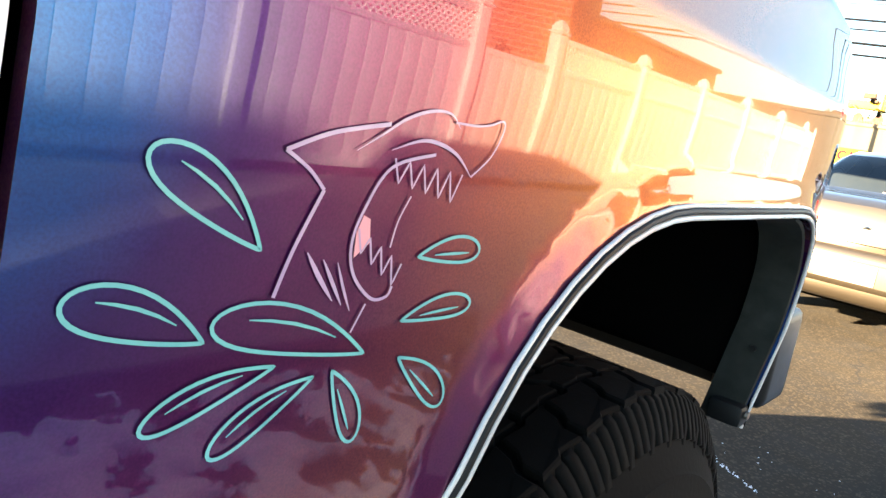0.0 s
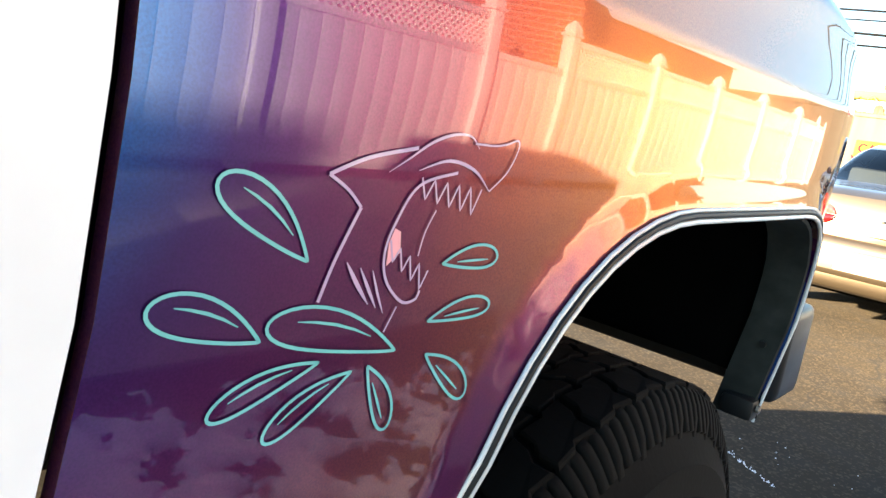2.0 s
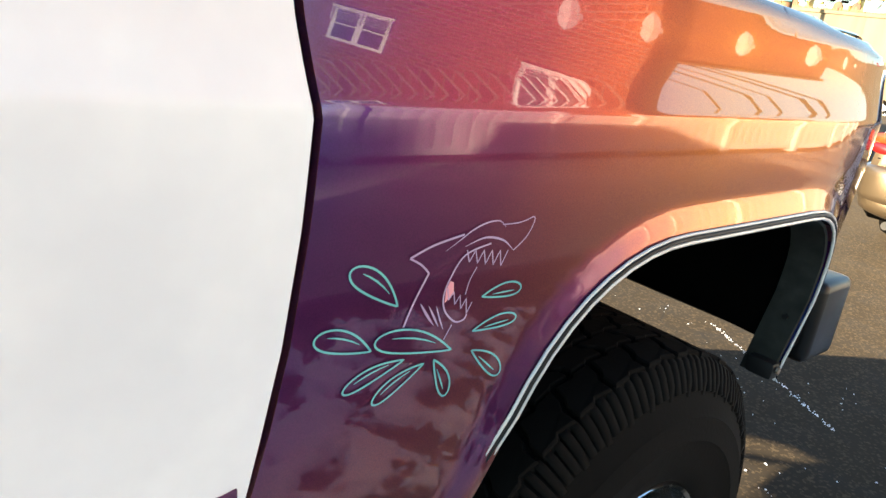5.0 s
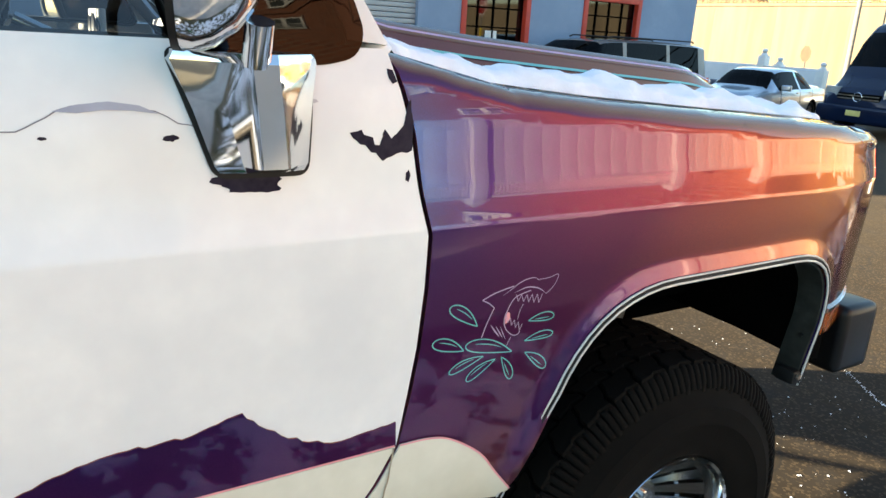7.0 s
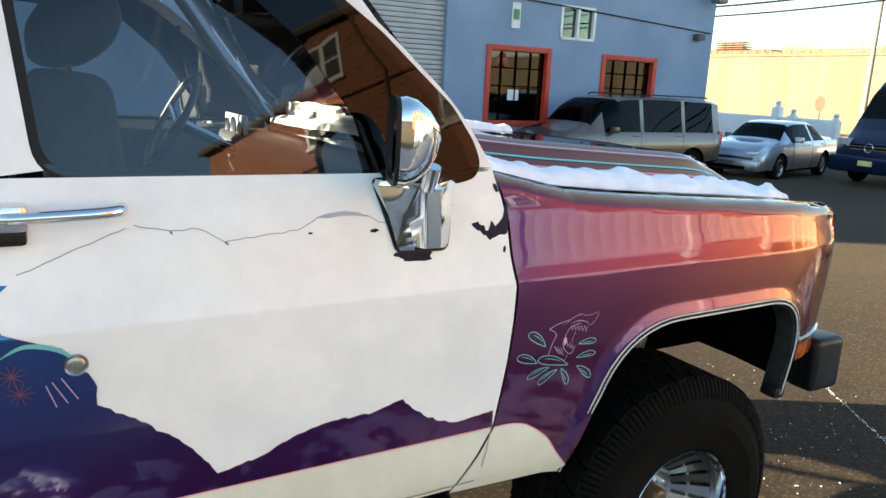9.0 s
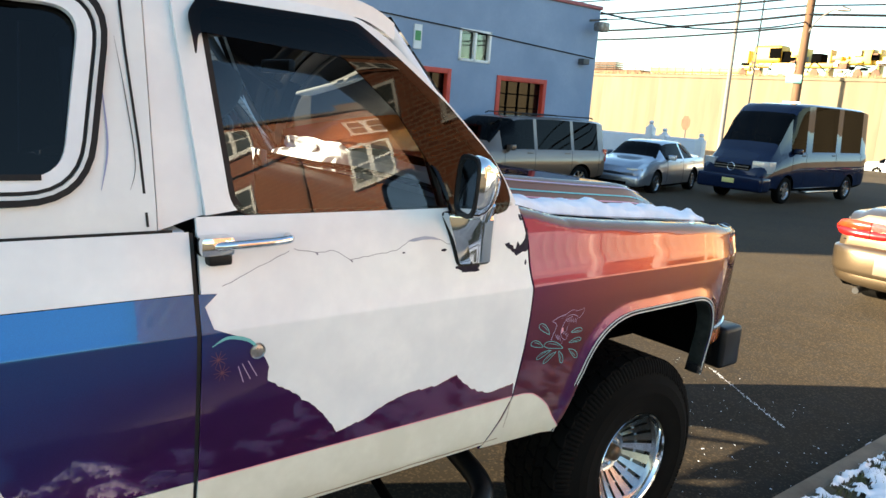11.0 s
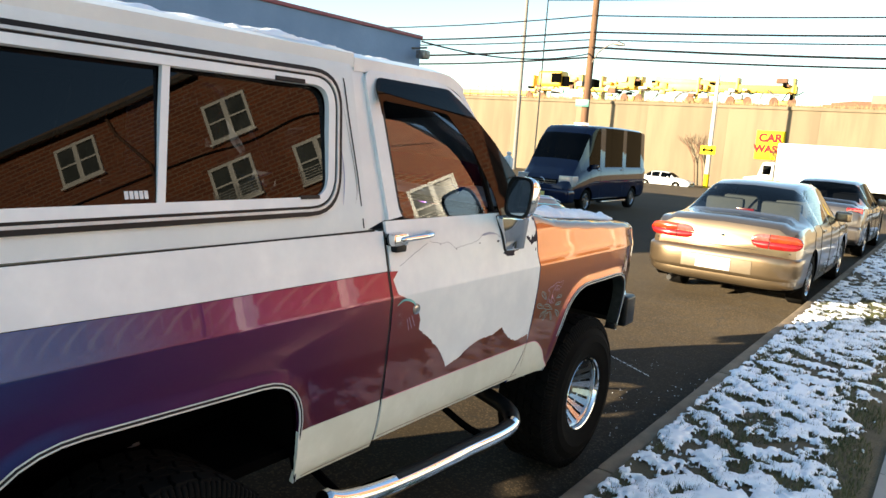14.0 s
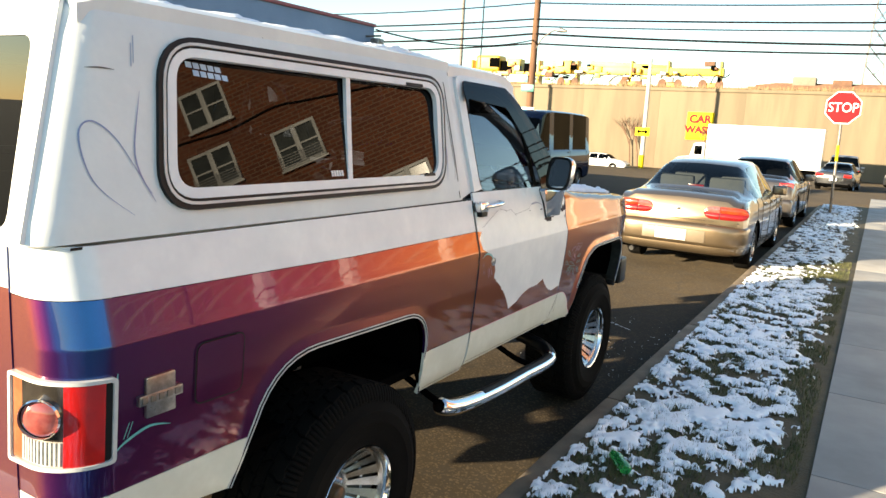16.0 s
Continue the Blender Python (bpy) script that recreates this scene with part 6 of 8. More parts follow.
# low white wall beyond the building, and the retaining wall with the railway on top
strip("white_yard_wall", -30, -13.42, 22.0, 22.3, 1.12, surface("white_wall_paint", (0.82, 0.82, 0.82), (0.72, 0.73, 0.74), rough=0.7, scale=1.2), "low white painted yard wall", "wall")
for x, h in ((-15.59, 1.55), (-14.95, 1.30), (-13.38, 1.22)):
    bm = newbox(x - 0.14, x + 0.14, 21.96, 22.24, -0.6, h - 0.12, bev=0.01)
    pst = tagged(finish("wall_post", bm, VINYL), "square white post in the yard wall with a cap", "post", "yard wall posts")
    bm = bmesh.new()
    revolve(bm, [(0.0, h + 0.12), (0.06, h + 0.11), (0.10, h + 0.05), (0.06, h - 0.02), (0.11, h - 0.06), (0.12, h - 0.12), (0.0, h - 0.12)], 14, "Z", (x, 22.1, 0))
    finish("cap", bm, VINYL, pst)
back = tagged(empty("sign_seen_from_behind", (-22.6, 35.0, -0.7)), "octagonal road sign on a post, seen from its brown back", "road sign")
bm = bmesh.new()
tube(bm, [(0, 0, -0.2), (0, 0, 2.6)], 0.04, 6)
finish("post", bm, STEEL, back)
bm = bmesh.new()
pts = [(0.30 * math.cos(math.pi / 8 + k * math.pi / 4), 2.28 + 0.42 * math.sin(math.pi / 8 + k * math.pi / 4)) for k in range(8)]
loft(bm, [[Vector((x, y, z)) for x, z in pts] for y in (-0.06, -0.05)], closed=True, cap=True)
finish("plate", bm, RUST, back)
WY = 70.0
wall = tagged(empty("wall_retaining"), "long concrete retaining wall in low sun", "wall", kind="structure")
zb = ground_z(WY)
for k in range(30):
    x0 = -130 + 8 * k
    finish("wall_panel", newbox(x0 + 0.003, x0 + 7.997, WY, WY + 1.2, zb - 1, 6.15 + 0.002 * k, bev=0.006), WALL_CONC, wall)
finish("wall_coping", newbox(-130, 110, WY - 0.15, WY + 1.4, 6.2, 6.5, bev=0.05), WALL_CONC, wall)
tagged(finish("embankment", newbox(-130, 110, WY + 1.4, WY + 40, zb, 6.7), SOIL), "railway embankment with dry weeds", "embankment", kind="structure")


# ---- vehicles across the street and ahead ----
def ring_points(st):
    y, w, zb, zbelt, ztop, wt = st
    return [(0, zb), (w - 0.09, zb), (w - 0.025, zb + 0.07), (w, zb + 0.22), (w + 0.004, zb + 0.55 * (zbelt - zb)), (w - 0.015, zbelt - 0.07), (w - 0.06, zbelt), ((w - 0.06) * 0.5 + wt * 0.5, zbelt + 0.52 * (ztop - 0.06 - zbelt)), (wt + 0.01, ztop - 0.06), (wt - 0.07, ztop - 0.012), (wt * 0.5, ztop), (0, ztop + 0.008)]


def car_sampler(stations):
    ys = [s[0] for s in stations]

    def at(y):
        y = max(ys[0], min(ys[-1], y))
        i = max(k for k in range(len(ys) - 1) if ys[k] <= y + 1e-9) if y < ys[-1] else len(ys) - 2
        a, b, c, d = (stations[max(i - 1, 0)], stations[i], stations[i + 1], stations[min(i + 2, len(ys) - 1)])
        t = (y - b[0]) / (c[0] - b[0])
        out = [y]
        for k in range(1, 6):
            m0 = 0.5 * (c[k] - a[k]) * (c[0] - b[0]) / max((c[0] - a[0]) / 2, 1e-6) if i > 0 else c[k] - b[k]
            m1 = 0.5 * (d[k] - b[k]) * (c[0] - b[0]) / max((d[0] - b[0]) / 2, 1e-6) if i + 2 < len(ys) else c[k] - b[k]
            m0, m1 = 0.7 * m0, 0.7 * m1
            out.append((2 * t ** 3 - 3 * t * t + 1) * b[k] + (t ** 3 - 2 * t * t + t) * m0 + (-2 * t ** 3 + 3 * t * t) * c[k] + (t ** 3 - t * t) * m1)
        return out
    return at


def car_wheel(parent, x, y, r, w, rimmat, sidesign, proto={}):
    key = (round(r, 3), round(w, 3), rimmat.name)
    e = empty("wheel")
    e.parent = parent
    e.matrix_basis = pose(x, y, r, 0, 0, 0 if sidesign > 0 else 180)
    if key not in proto:
        bm = bmesh.new()
        revolve(bm, [(r * 0.66, -0.01), (r * 0.7, 0.006), (r * 0.88, 0.012), (r * 0.97, -0.005), (r, -0.03), (r, -w + 0.02), (r * 0.95, -w), (r * 0.66, -w)], 36, "X", close=True)
        t = finish("tyre", bm, TYRE, e)
        bm = bmesh.new()
        revolve(bm, [(r * 0.67, -0.01), (r * 0.64, 0.002), (r * 0.6, -0.01), (r * 0.55, -0.06), (r * 0.5, -0.10)], 28, "X")
        for k in range(7):
            a = 2 * math.pi * k / 7
            rot = Matrix.Rotation(a, 3, "X")
            loft(bm, [[rot @ Vector(p) for p in ((-0.012, q, s), (-0.012, q, -s), (-0.05, q, -s), (-0.05, q, s))] for q, s in ((r * 0.1, 0.03), (r * 0.62, 0.022))], closed=True, cap=True)
        revolve(bm, [(0.0, -0.006), (r * 0.16, -0.008), (r * 0.18, -0.04)], 16, "X")
        rm = finish("rim", bm, rimmat, e)
        bm = bmesh.new()
        revolve(bm, [(r * 0.62, -0.09), (0.001, -0.09)], 24, "X")
        bk = finish("brake", bm, UNDER, e)
        proto[key] = (t.data, rm.data, bk.data)
    else:
        for nm, d in zip(("tyre", "rim", "brake"), proto[key]):
            o = new(nm, d)
            o.parent = e


def loose_pieces(bm):
    """Splits a mesh into one new mesh for each connected piece."""
    seen, out = set(), []
    for f0 in bm.faces:
        if f0 in seen:
            continue
        stack, comp = [f0], []
        seen.add(f0)
        while stack:
            f = stack.pop()
            comp.append(f)
            for e in f.edges:
                for g in e.link_faces:
                    if g not in seen:
                        seen.add(g)
                        stack.append(g)
        b3, vmap = bmesh.new(), {}
        for f in comp:
            for v in f.verts:
                if v not in vmap:
                    vmap[v] = b3.verts.new(v.co)
            b3.faces.new([vmap[v] for v in f.verts])
        out.append(b3)
    return out


def make_car(name, label, stations, wheels, paint, loc, rz, glass_side, screens, wheel_r=0.31, glassmat=None, rim=None, lower=None, group=""):
    """A car lofted from cross-sections, with cut wheel arches, real glass and a dark cabin. Local y runs from tail to nose."""
    car = tagged(empty(name, loc, rz), label, "car" if "van" not in name and "pickup" not in name else name.split("_")[-1])
    at = car_sampler(stations)
    cuts = sorted({round(v, 4) for a, b in glass_side + screens for v in (a, b)} | {s[0] for s in stations})
    ys = []
    for a, b in zip(cuts, cuts[1:]):
        n = max(1, int(math.ceil((b - a) / 0.12)))
        ys += [a + (b - a) * k / n for k in range(n)]
    ys.append(cuts[-1])
    bm = bmesh.new()
    rings = []
    for y in ys:
        h = ring_points(at(y))
        pts = [Vector((x, y, z)) for x, z in h] + [Vector((-x, y, z)) for x, z in h[-2:0:-1]]
        rings.append([bm.verts.new(p) for p in pts])
    n = len(rings[0])
    top = len(ring_points(stations[0])) - 1
    for i in range(len(rings) - 1):
        ym = (ys[i] + ys[i + 1]) / 2
        for k in range(n):
            f = bm.faces.new((rings[i][k], rings[i][(k + 1) % n], rings[i + 1][(k + 1) % n], rings[i + 1][k]))
            seg = k if k < top else n - 1 - k
            if seg in (6, 7) and any(a < ym < b for a, b in glass_side):
                f.material_index = 1
            if seg >= 8 and any(a < ym < b for a, b in screens):
                f.material_index = 1
            if seg <= 1:
                f.material_index = 2
    bm.faces.new(rings[0][::-1])
    bm.faces.new(rings[-1])
    bmesh.ops.recalc_face_normals(bm, faces=bm.faces)
    me = bpy.data.meshes.new("shell")
    bm.to_mesh(me)
    for m in (paint, glassmat or GLASS_CAR, UNDER):
        me.materials.append(m)
    bm.free()
    shell = new("shell", me)
    bm = bmesh.new()
    W = max(s[1] for s in stations)
    for y in wheels:
        for sg in (1, -1):
            cyl(bm, (sg * (W - 0.30), y, wheel_r + 0.01), (sg * (W + 0.2), y, wheel_r + 0.01), wheel_r * 1.17, 28)
    for f in bm.faces:
        f.material_index = 2
    bmesh.ops.recalc_face_normals(bm, faces=bm.faces)
    cm = bpy.data.meshes.new("cut")
    bm.to_mesh(cm)
    bm.free()
    for m in (paint, paint, UNDER):
        cm.materials.append(m)
    cutter = new("cut", cm)
    md = shell.modifiers.new("cut", "BOOLEAN")
    md.object, md.operation, md.solver = cutter, "DIFFERENCE", "EXACT"
    dg = bpy.context.evaluated_depsgraph_get()
    done = bpy.data.meshes.new_from_object(shell.evaluated_get(dg))
    for o in (shell, cutter):
        bpy.data.objects.remove(o)
    for idx, nm, mt in ((0, "body", paint), (1, "glass", glassmat or GLASS_CAR), (2, "underside", UNDER)):
        b2 = bmesh.new()
        b2.from_mesh(done)
        bmesh.ops.delete(b2, geom=[f for f in b2.faces if f.material_index != idx], context="FACES")
        for f in b2.faces:
            f.material_index = 0
        if len(b2.faces):
            if nm == "glass":
                for piece in loose_pieces(b2):
                    part("pane", piece, mt, car, angle=32).visible_shadow = False
                b2.free()
                continue
            ob = part(nm, b2, mt, car, angle=32)
            if nm == "body":
                body = ob
        else:
            b2.free()
    for y in wheels:
        for sg in (1, -1):
            car_wheel(car, sg * (W - 0.03), y, wheel_r, 0.2, rim or ALLOY, sg)
    # cabin: floor, seats
    gl = [v for r in glass_side for v in r]
    y0, y1 = min(gl), max(gl)
    zb = at((y0 + y1) / 2)[3]
    finish("cabin_floor", newbox(-W + 0.12, W - 0.12, y0, y1, zb - 0.28, zb - 0.22), DASH, car)
    ym = (y0 + y1) / 2
    for sx in (-0.36, 0.36):
        for yy in (ym - 0.75, ym + 0.15):
            finish("seat_back", newbox(sx - 0.25, sx + 0.25, yy, yy + 0.14, zb - 0.25, zb + 0.24, bev=0.05), VINYL_SEAT, car)
    # door lines and handles
    def seam(y, v0=3, v1=6):
        for sg in (1, -1):
            h = ring_points(at(y))
            b3 = bmesh.new()
            tube(b3, [(sg * (h[k][0] + 0.001), y, h[k][1]) for k in range(v0 - 1, v1 + 1)], 0.004, 4)
            finish("door_gap", b3, BLACK_TRIM, car)
    for a, b in glass_side:
        seam(a)
    seam(glass_side[-1][1] - 0.05)
    for a, b in glass_side[-2:]:
        for sg in (1, -1):
            h = ring_points(at(a + 0.15))
            finish("door_handle", newbox(sg * h[5][0] - 0.012, sg * h[5][0] + 0.02 * (1 if sg > 0 else 0.6), a + 0.08, a + 0.26, h[5][1] - 0.03, h[5][1], bev=0.006), paint, car)
    ymir = glass_side[-1][1] - 0.18
    for sg in (1, -1):
        h = ring_points(at(ymir))
        finish("door_mirror", newbox(min(sg * (h[6][0] - 0.02), sg * (h[6][0] + 0.2)), max(sg * (h[6][0] - 0.02), sg * (h[6][0] + 0.2)), ymir - 0.06, ymir + 0.06, h[6][1] - 0.01, h[6][1] + 0.13, bev=0.035, seg=3), paint, car)
    return car, body, at


def lamp(car, mat, x0, x1, y0, y1, z0, z1, name="lamp", both=True, bev=0.02, skew=0.0):
    for sg in ((1, -1) if both else (1,)):
        a, b = sorted((sg * x0, sg * x1))
        bm = newbox(a, b, y0, y1, z0, z1, bev=bev, seg=3)
        for v in bm.verts:
            v.co.y += skew * max(0, abs(v.co.x) - min(abs(x0), abs(x1)))
        finish(name, bm, mat, car)


SEDAN = [(0.0, 0.76, 0.40, 0.80, 0.86, 0.62), (0.05, 0.83, 0.28, 0.89, 0.965, 0.68), (0.22, 0.865, 0.22, 0.955, 1.025, 0.70), (0.75, 0.875, 0.2, 0.965, 1.06, 0.68), (1.38, 0.88, 0.18, 0.96, 1.385, 0.55), (1.8, 0.88, 0.18, 0.955, 1.43, 0.56), (2.35, 0.88, 0.18, 0.95, 1.435, 0.56), (2.9, 0.88, 0.18, 0.94, 1.38, 0.55), (3.6, 0.87, 0.18, 0.92, 0.99, 0.66), (4.25, 0.855, 0.2, 0.85, 0.89, 0.64), (4.68, 0.81, 0.24, 0.71, 0.74, 0.58), (4.84, 0.66, 0.36, 0.58, 0.60, 0.48)]
RED_DEEP = surface("deep_red_lens", (0.20, 0.006, 0.006), (0.14, 0.005, 0.005), rough=0.2, coat=0.4, scale=20)
AMBER_DEEP = surface("deep_amber_lens", (0.34, 0.050, 0.010), (0.26, 0.02, 0.008), rough=0.2, coat=0.4, scale=12)
TAN = car_paint("champagne_metallic", (0.165, 0.118, 0.070), 0.75, 0.3)
tan, body, at = make_car("tan_sedan", "champagne gold four-door saloon parked at the kerb", SEDAN, (1.02, 3.74), TAN, (-0.76, 6.2, 0), 0, [(1.0, 1.42), (1.47, 2.2), (2.28, 3.15)], [(0.80, 1.34), (2.93, 3.52)], 0.315)

def tail_cluster(car, sg):
    """A rounded tail lamp of four lenses that follows the corner of the body."""
    half = lambda x: 0.080 * math.sqrt(max(0.0, 1 - abs((x - 0.61) / 0.275) ** 6.0))
    yy = lambda x: -0.022 + 0.9 * max(0.0, x - 0.60) ** 2 + 0.05 * max(0.0, 0.5 - x)
    for nm, x0, x1, up, mt in (("inner_red_lens", 0.338, 0.532, -1, RED_DEEP), ("inner_pale_lens", 0.338, 0.532, 1, PALE_RED), ("tail_lens", 0.542, 0.884, -1, RED_DEEP), ("amber_lens", 0.542, 0.884, 1, AMBER_DEEP)):
        bm = bmesh.new()
        rings = []
        for k in range(15):
            x = x0 + (x1 - x0) * k / 14
            h = half(x)
            a, b = sorted((0.812 + 0.002 * up, 0.812 + up * h))
            rings.append([Vector((sg * x, yy(x) + 0.06, a)), Vector((sg * x, yy(x) + 0.004, a)), Vector((sg * x, yy(x) - 0.006, (a * 2 + b) / 3)), Vector((sg * x, yy(x) - 0.004, (a + 2 * b) / 3)), Vector((sg * x, yy(x) + 0.012, b)), Vector((sg * x, yy(x) + 0.06, b))])
        loft(bm, rings)
        finish(nm, bm, mt, car)


for sg in (1, -1):
    tail_cluster(tan, sg)
bm = bmesh.new()
rings = []
for k in range(33):
    u = -1 + k / 16
    yb, e = -0.115 + 0.16 * abs(u) ** 7, 1 - 0.10 * abs(u) ** 6
    rings.append([Vector((u * (0.875 - 0.05 * max(0, 0.45 - z) / 0.2), yb + dy, 0.47 + (z - 0.47) * e)) for dy, z in ((0.16, 0.665), (0.035, 0.655), (0.008, 0.635), (0.0, 0.58), (0.0, 0.43), (0.012, 0.39), (0.03, 0.38), (0.028, 0.34), (0.05, 0.29), (0.12, 0.265), (0.3, 0.26))])
rings = [[Vector((p.x, p.y + 0.50, p.z)) for p in rings[0]]] + rings + [[Vector((p.x, p.y + 0.50, p.z)) for p in rings[-1]]]
loft(bm, rings)
finish("rear_bumper", bm, TAN, tan, angle=50)
finish("plate_recess", newbox(-0.42, 0.40, -0.121, -0.09, 0.42, 0.575, bev=0.008), surface("tan_dark_recess", (0.17, 0.13, 0.085), rough=0.45, metal=0.4), tan)
pl = finish("number_plate", newbox(-0.24, 0.16, -0.132, -0.118, 0.43, 0.57, bev=0.004), PLATE, tan, "white number plate with plain bars")
for x in (-0.17, 0.05):
    finish("plate_bar", newbox(x, x + 0.1, -0.135, -0.132, 0.475, 0.525), surface("pale_print", (0.4, 0.45, 0.55)), pl)
finish("trunk_lock", newbox(-0.03, 0.03, -0.012, 0.05, 0.81, 0.84, bev=0.008), CHROME, tan)
finish("high_brake_lamp", newbox(-0.11, 0.11, 0.97, 1.03, 1.06, 1.095, bev=0.01), RED_DEEP, tan)
tan.scale = (1.03, 1.0, 1.06)
bm = bmesh.new()
tube(bm, [(-0.55, -0.09, 0.235), (-0.55, 0.3, 0.245)], 0.032, 12)
finish("exhaust", bm, surface("sooty_pipe", (0.018, 0.016, 0.014), (0.010, 0.009, 0.008), rough=0.7), tan)
bm = bmesh.new()
tube(bm, [(x, 0.0 + 0.01 * abs(x), 0.70) for x in (-0.78, -0.4, 0, 0.4, 0.78)], 0.005, 4)
finish("trunk_gap", bm, BLACK_TRIM, tan)
lamp(tan, CLEAR_LENS, 0.45, 0.78, 4.6, 4.76, 0.58, 0.70, "headlamp")

DARK_CAR = car_paint("dark_bronze_grey", (0.10, 0.085, 0.075), 0.7, 0.3)
dk, body, at = make_car("dark_sedan", "dark bronze-grey saloon parked ahead at the kerb", [(a, b, c, d * 1.03, e * 1.04, f) for a, b, c, d, e, f in SEDAN], (1.0, 3.7), DARK_CAR, (-0.78, 12.75, 0), 0, [(1.0, 1.42), (1.47, 2.2), (2.28, 3.15)], [(0.80, 1.34), (2.93, 3.52)], 0.33, GLASS_DARK)
lamp(dk, RED_LENS, 0.56, 0.83, 0.02, 0.34, 0.72, 1.0, "tail_lamp", skew=0.35)
finish("rear_bumper", newbox(-0.86, 0.86, -0.08, 0.5, 0.30, 0.66, bev=0.09, seg=4), DARK_CAR, dk)

SILVER = car_paint("silver_blue_metallic", (0.34, 0.38, 0.44), 0.8, 0.3)
COUPE = [(a * 0.97, b, c, d * 0.97, e * 0.97, f) for a, b, c, d, e, f in SEDAN]
cp, body, at = make_car("silver_coupe", "silver-blue two-door coupe parked across the street", COUPE, (0.98, 3.63), SILVER, (-11.55, 18.1, ground_z(16.0, -9.9)), 193, [(1.05, 1.75), (1.85, 3.05)], [(0.80, 1.34), (2.85, 3.42)], 0.31, GLASS_DARK)
lamp(cp, CLEAR_LENS, 0.42, 0.80, 4.42, 4.62, 0.60, 0.70, "headlamp", skew=-0.3)
finish("front_bumper", newbox(-0.83, 0.83, 4.2, 4.75, 0.24, 0.52, bev=0.09, seg=4), SILVER, cp)
finish("lower_intake", newbox(-0.5, 0.5, 4.74, 4.765, 0.28, 0.36, bev=0.01), UNDER, cp)

VAN_Z = ground_z(20.0, -8.9)
VAN = [(0.0, 0.90, 0.5, 1.35, 2.45, 0.74), (0.08, 0.965, 0.4, 1.38, 2.58, 0.80), (0.6, 0.975, 0.35, 1.38, 2.64, 0.82), (2.8, 0.975, 0.33, 1.38, 2.66, 0.83), (4.15, 0.975, 0.33, 1.36, 2.60, 0.82), (4.62, 0.97, 0.33, 1.30, 2.28, 0.80), (5.1, 0.955, 0.34, 1.18, 1.66, 0.80), (5.36, 0.94, 0.35, 1.10, 1.32, 0.80), (5.75, 0.90, 0.38, 0.92, 1.06, 0.74), (5.92, 0.80, 0.45, 0.74, 0.80, 0.6)]
NAVY = surface("black_blue_gloss", (0.006, 0.013, 0.038), (0.005, 0.010, 0.030), rough=0.07, scale=2, rvar=0.03, coat=0.0, spec=0.32)
vn, body, at = make_car("panel_van", "tall black-blue passenger van with tinted glass", VAN, (1.1, 4.75), NAVY, (-8.68, 22.12, VAN_Z), 180, [(0.45, 1.78), (2.08, 3.5), (3.85, 4.62)], [(4.5, 5.17)], 0.35, GLASS_DARK)
lamp(vn, CLEAR_LENS, 0.54, 0.93, 5.52, 5.86, 0.80, 1.10, "headlamp", skew=-0.4)
gr = finish("grille", newbox(-0.5, 0.5, 5.80, 5.90, 0.74, 0.98, bev=0.03), UNDER, vn)
for z in (0.79, 0.86, 0.93):
    finish("grille_bar", newbox(-0.48, 0.48, 5.89, 5.91, z - 0.012, z + 0.012), STEEL, gr)
bm = bmesh.new()
tube(bm, [(0.1 * math.cos(a), 5.92, 0.90 + 0.1 * math.sin(a)) for a in (2 * math.pi * k / 20 for k in range(20))], 0.009, 6, closed=True)
finish("round_badge", bm, CHROME, gr)
finish("front_bumper", newbox(-0.94, 0.94, 5.5, 5.98, 0.30, 0.70, bev=0.1, seg=4), NAVY, vn)
finish("number_plate", newbox(-0.17, 0.17, 5.975, 5.99, 0.48, 0.60, bev=0.004), surface("plate_yellow", (0.72, 0.68, 0.25), rough=0.4), vn)
finish("side_step", newbox(0.90, 1.12, 2.0, 3.9, 0.28, 0.34, bev=0.02), ALLOY, vn)
finish("side_step", newbox(-1.12, -0.90, 2.0, 3.9, 0.28, 0.34, bev=0.02), ALLOY, vn)

MINI = [(0.0, 0.86, 0.45, 1.02, 1.72, 0.66), (0.07, 0.94, 0.36, 1.08, 1.85, 0.72), (0.6, 0.96, 0.3, 1.10, 1.90, 0.74), (2.0, 0.965, 0.28, 1.10, 1.92, 0.75), (3.0, 0.965, 0.28, 1.10, 1.88, 0.74), (3.4, 0.96, 0.28, 1.09, 1.72, 0.73), (3.95, 0.95, 0.29, 1.07, 1.22, 0.76), (4.5, 0.93, 0.32, 1.0, 1.08, 0.74), (4.8, 0.86, 0.4, 0.85, 0.92, 0.66)]
BRONZE = car_paint("brown_metallic", (0.135, 0.095, 0.068), 0.6, 0.35)
mv, body, at = make_car("brown_minivan", "brown-gold minivan parked against the workshop", MINI, (0.95, 3.75), BRONZE, (-11.12, 12.95, -0.09), 180, [(0.3, 1.2), (1.3, 2.45), (2.55, 3.55)], [(3.15, 3.85)], 0.34, GLASS_DARK)
for sg in (1, -1):
    bm = bmesh.new()
    tube(bm, [(sg * 0.6, 0.3, 1.93), (sg * 0.6, 0.35, 1.96), (sg * 0.62, 2.7, 1.97), (sg * 0.62, 2.8, 1.93)], 0.018, 6)
    finish("roof_rail", bm, BLACK_TRIM, mv)
mv.scale = (1.0, 1.0, 0.9)
lamp(mv, RED_LENS, 0.78, 0.92, 0.0, 0.10, 0.8, 1.15, "tail_lamp")

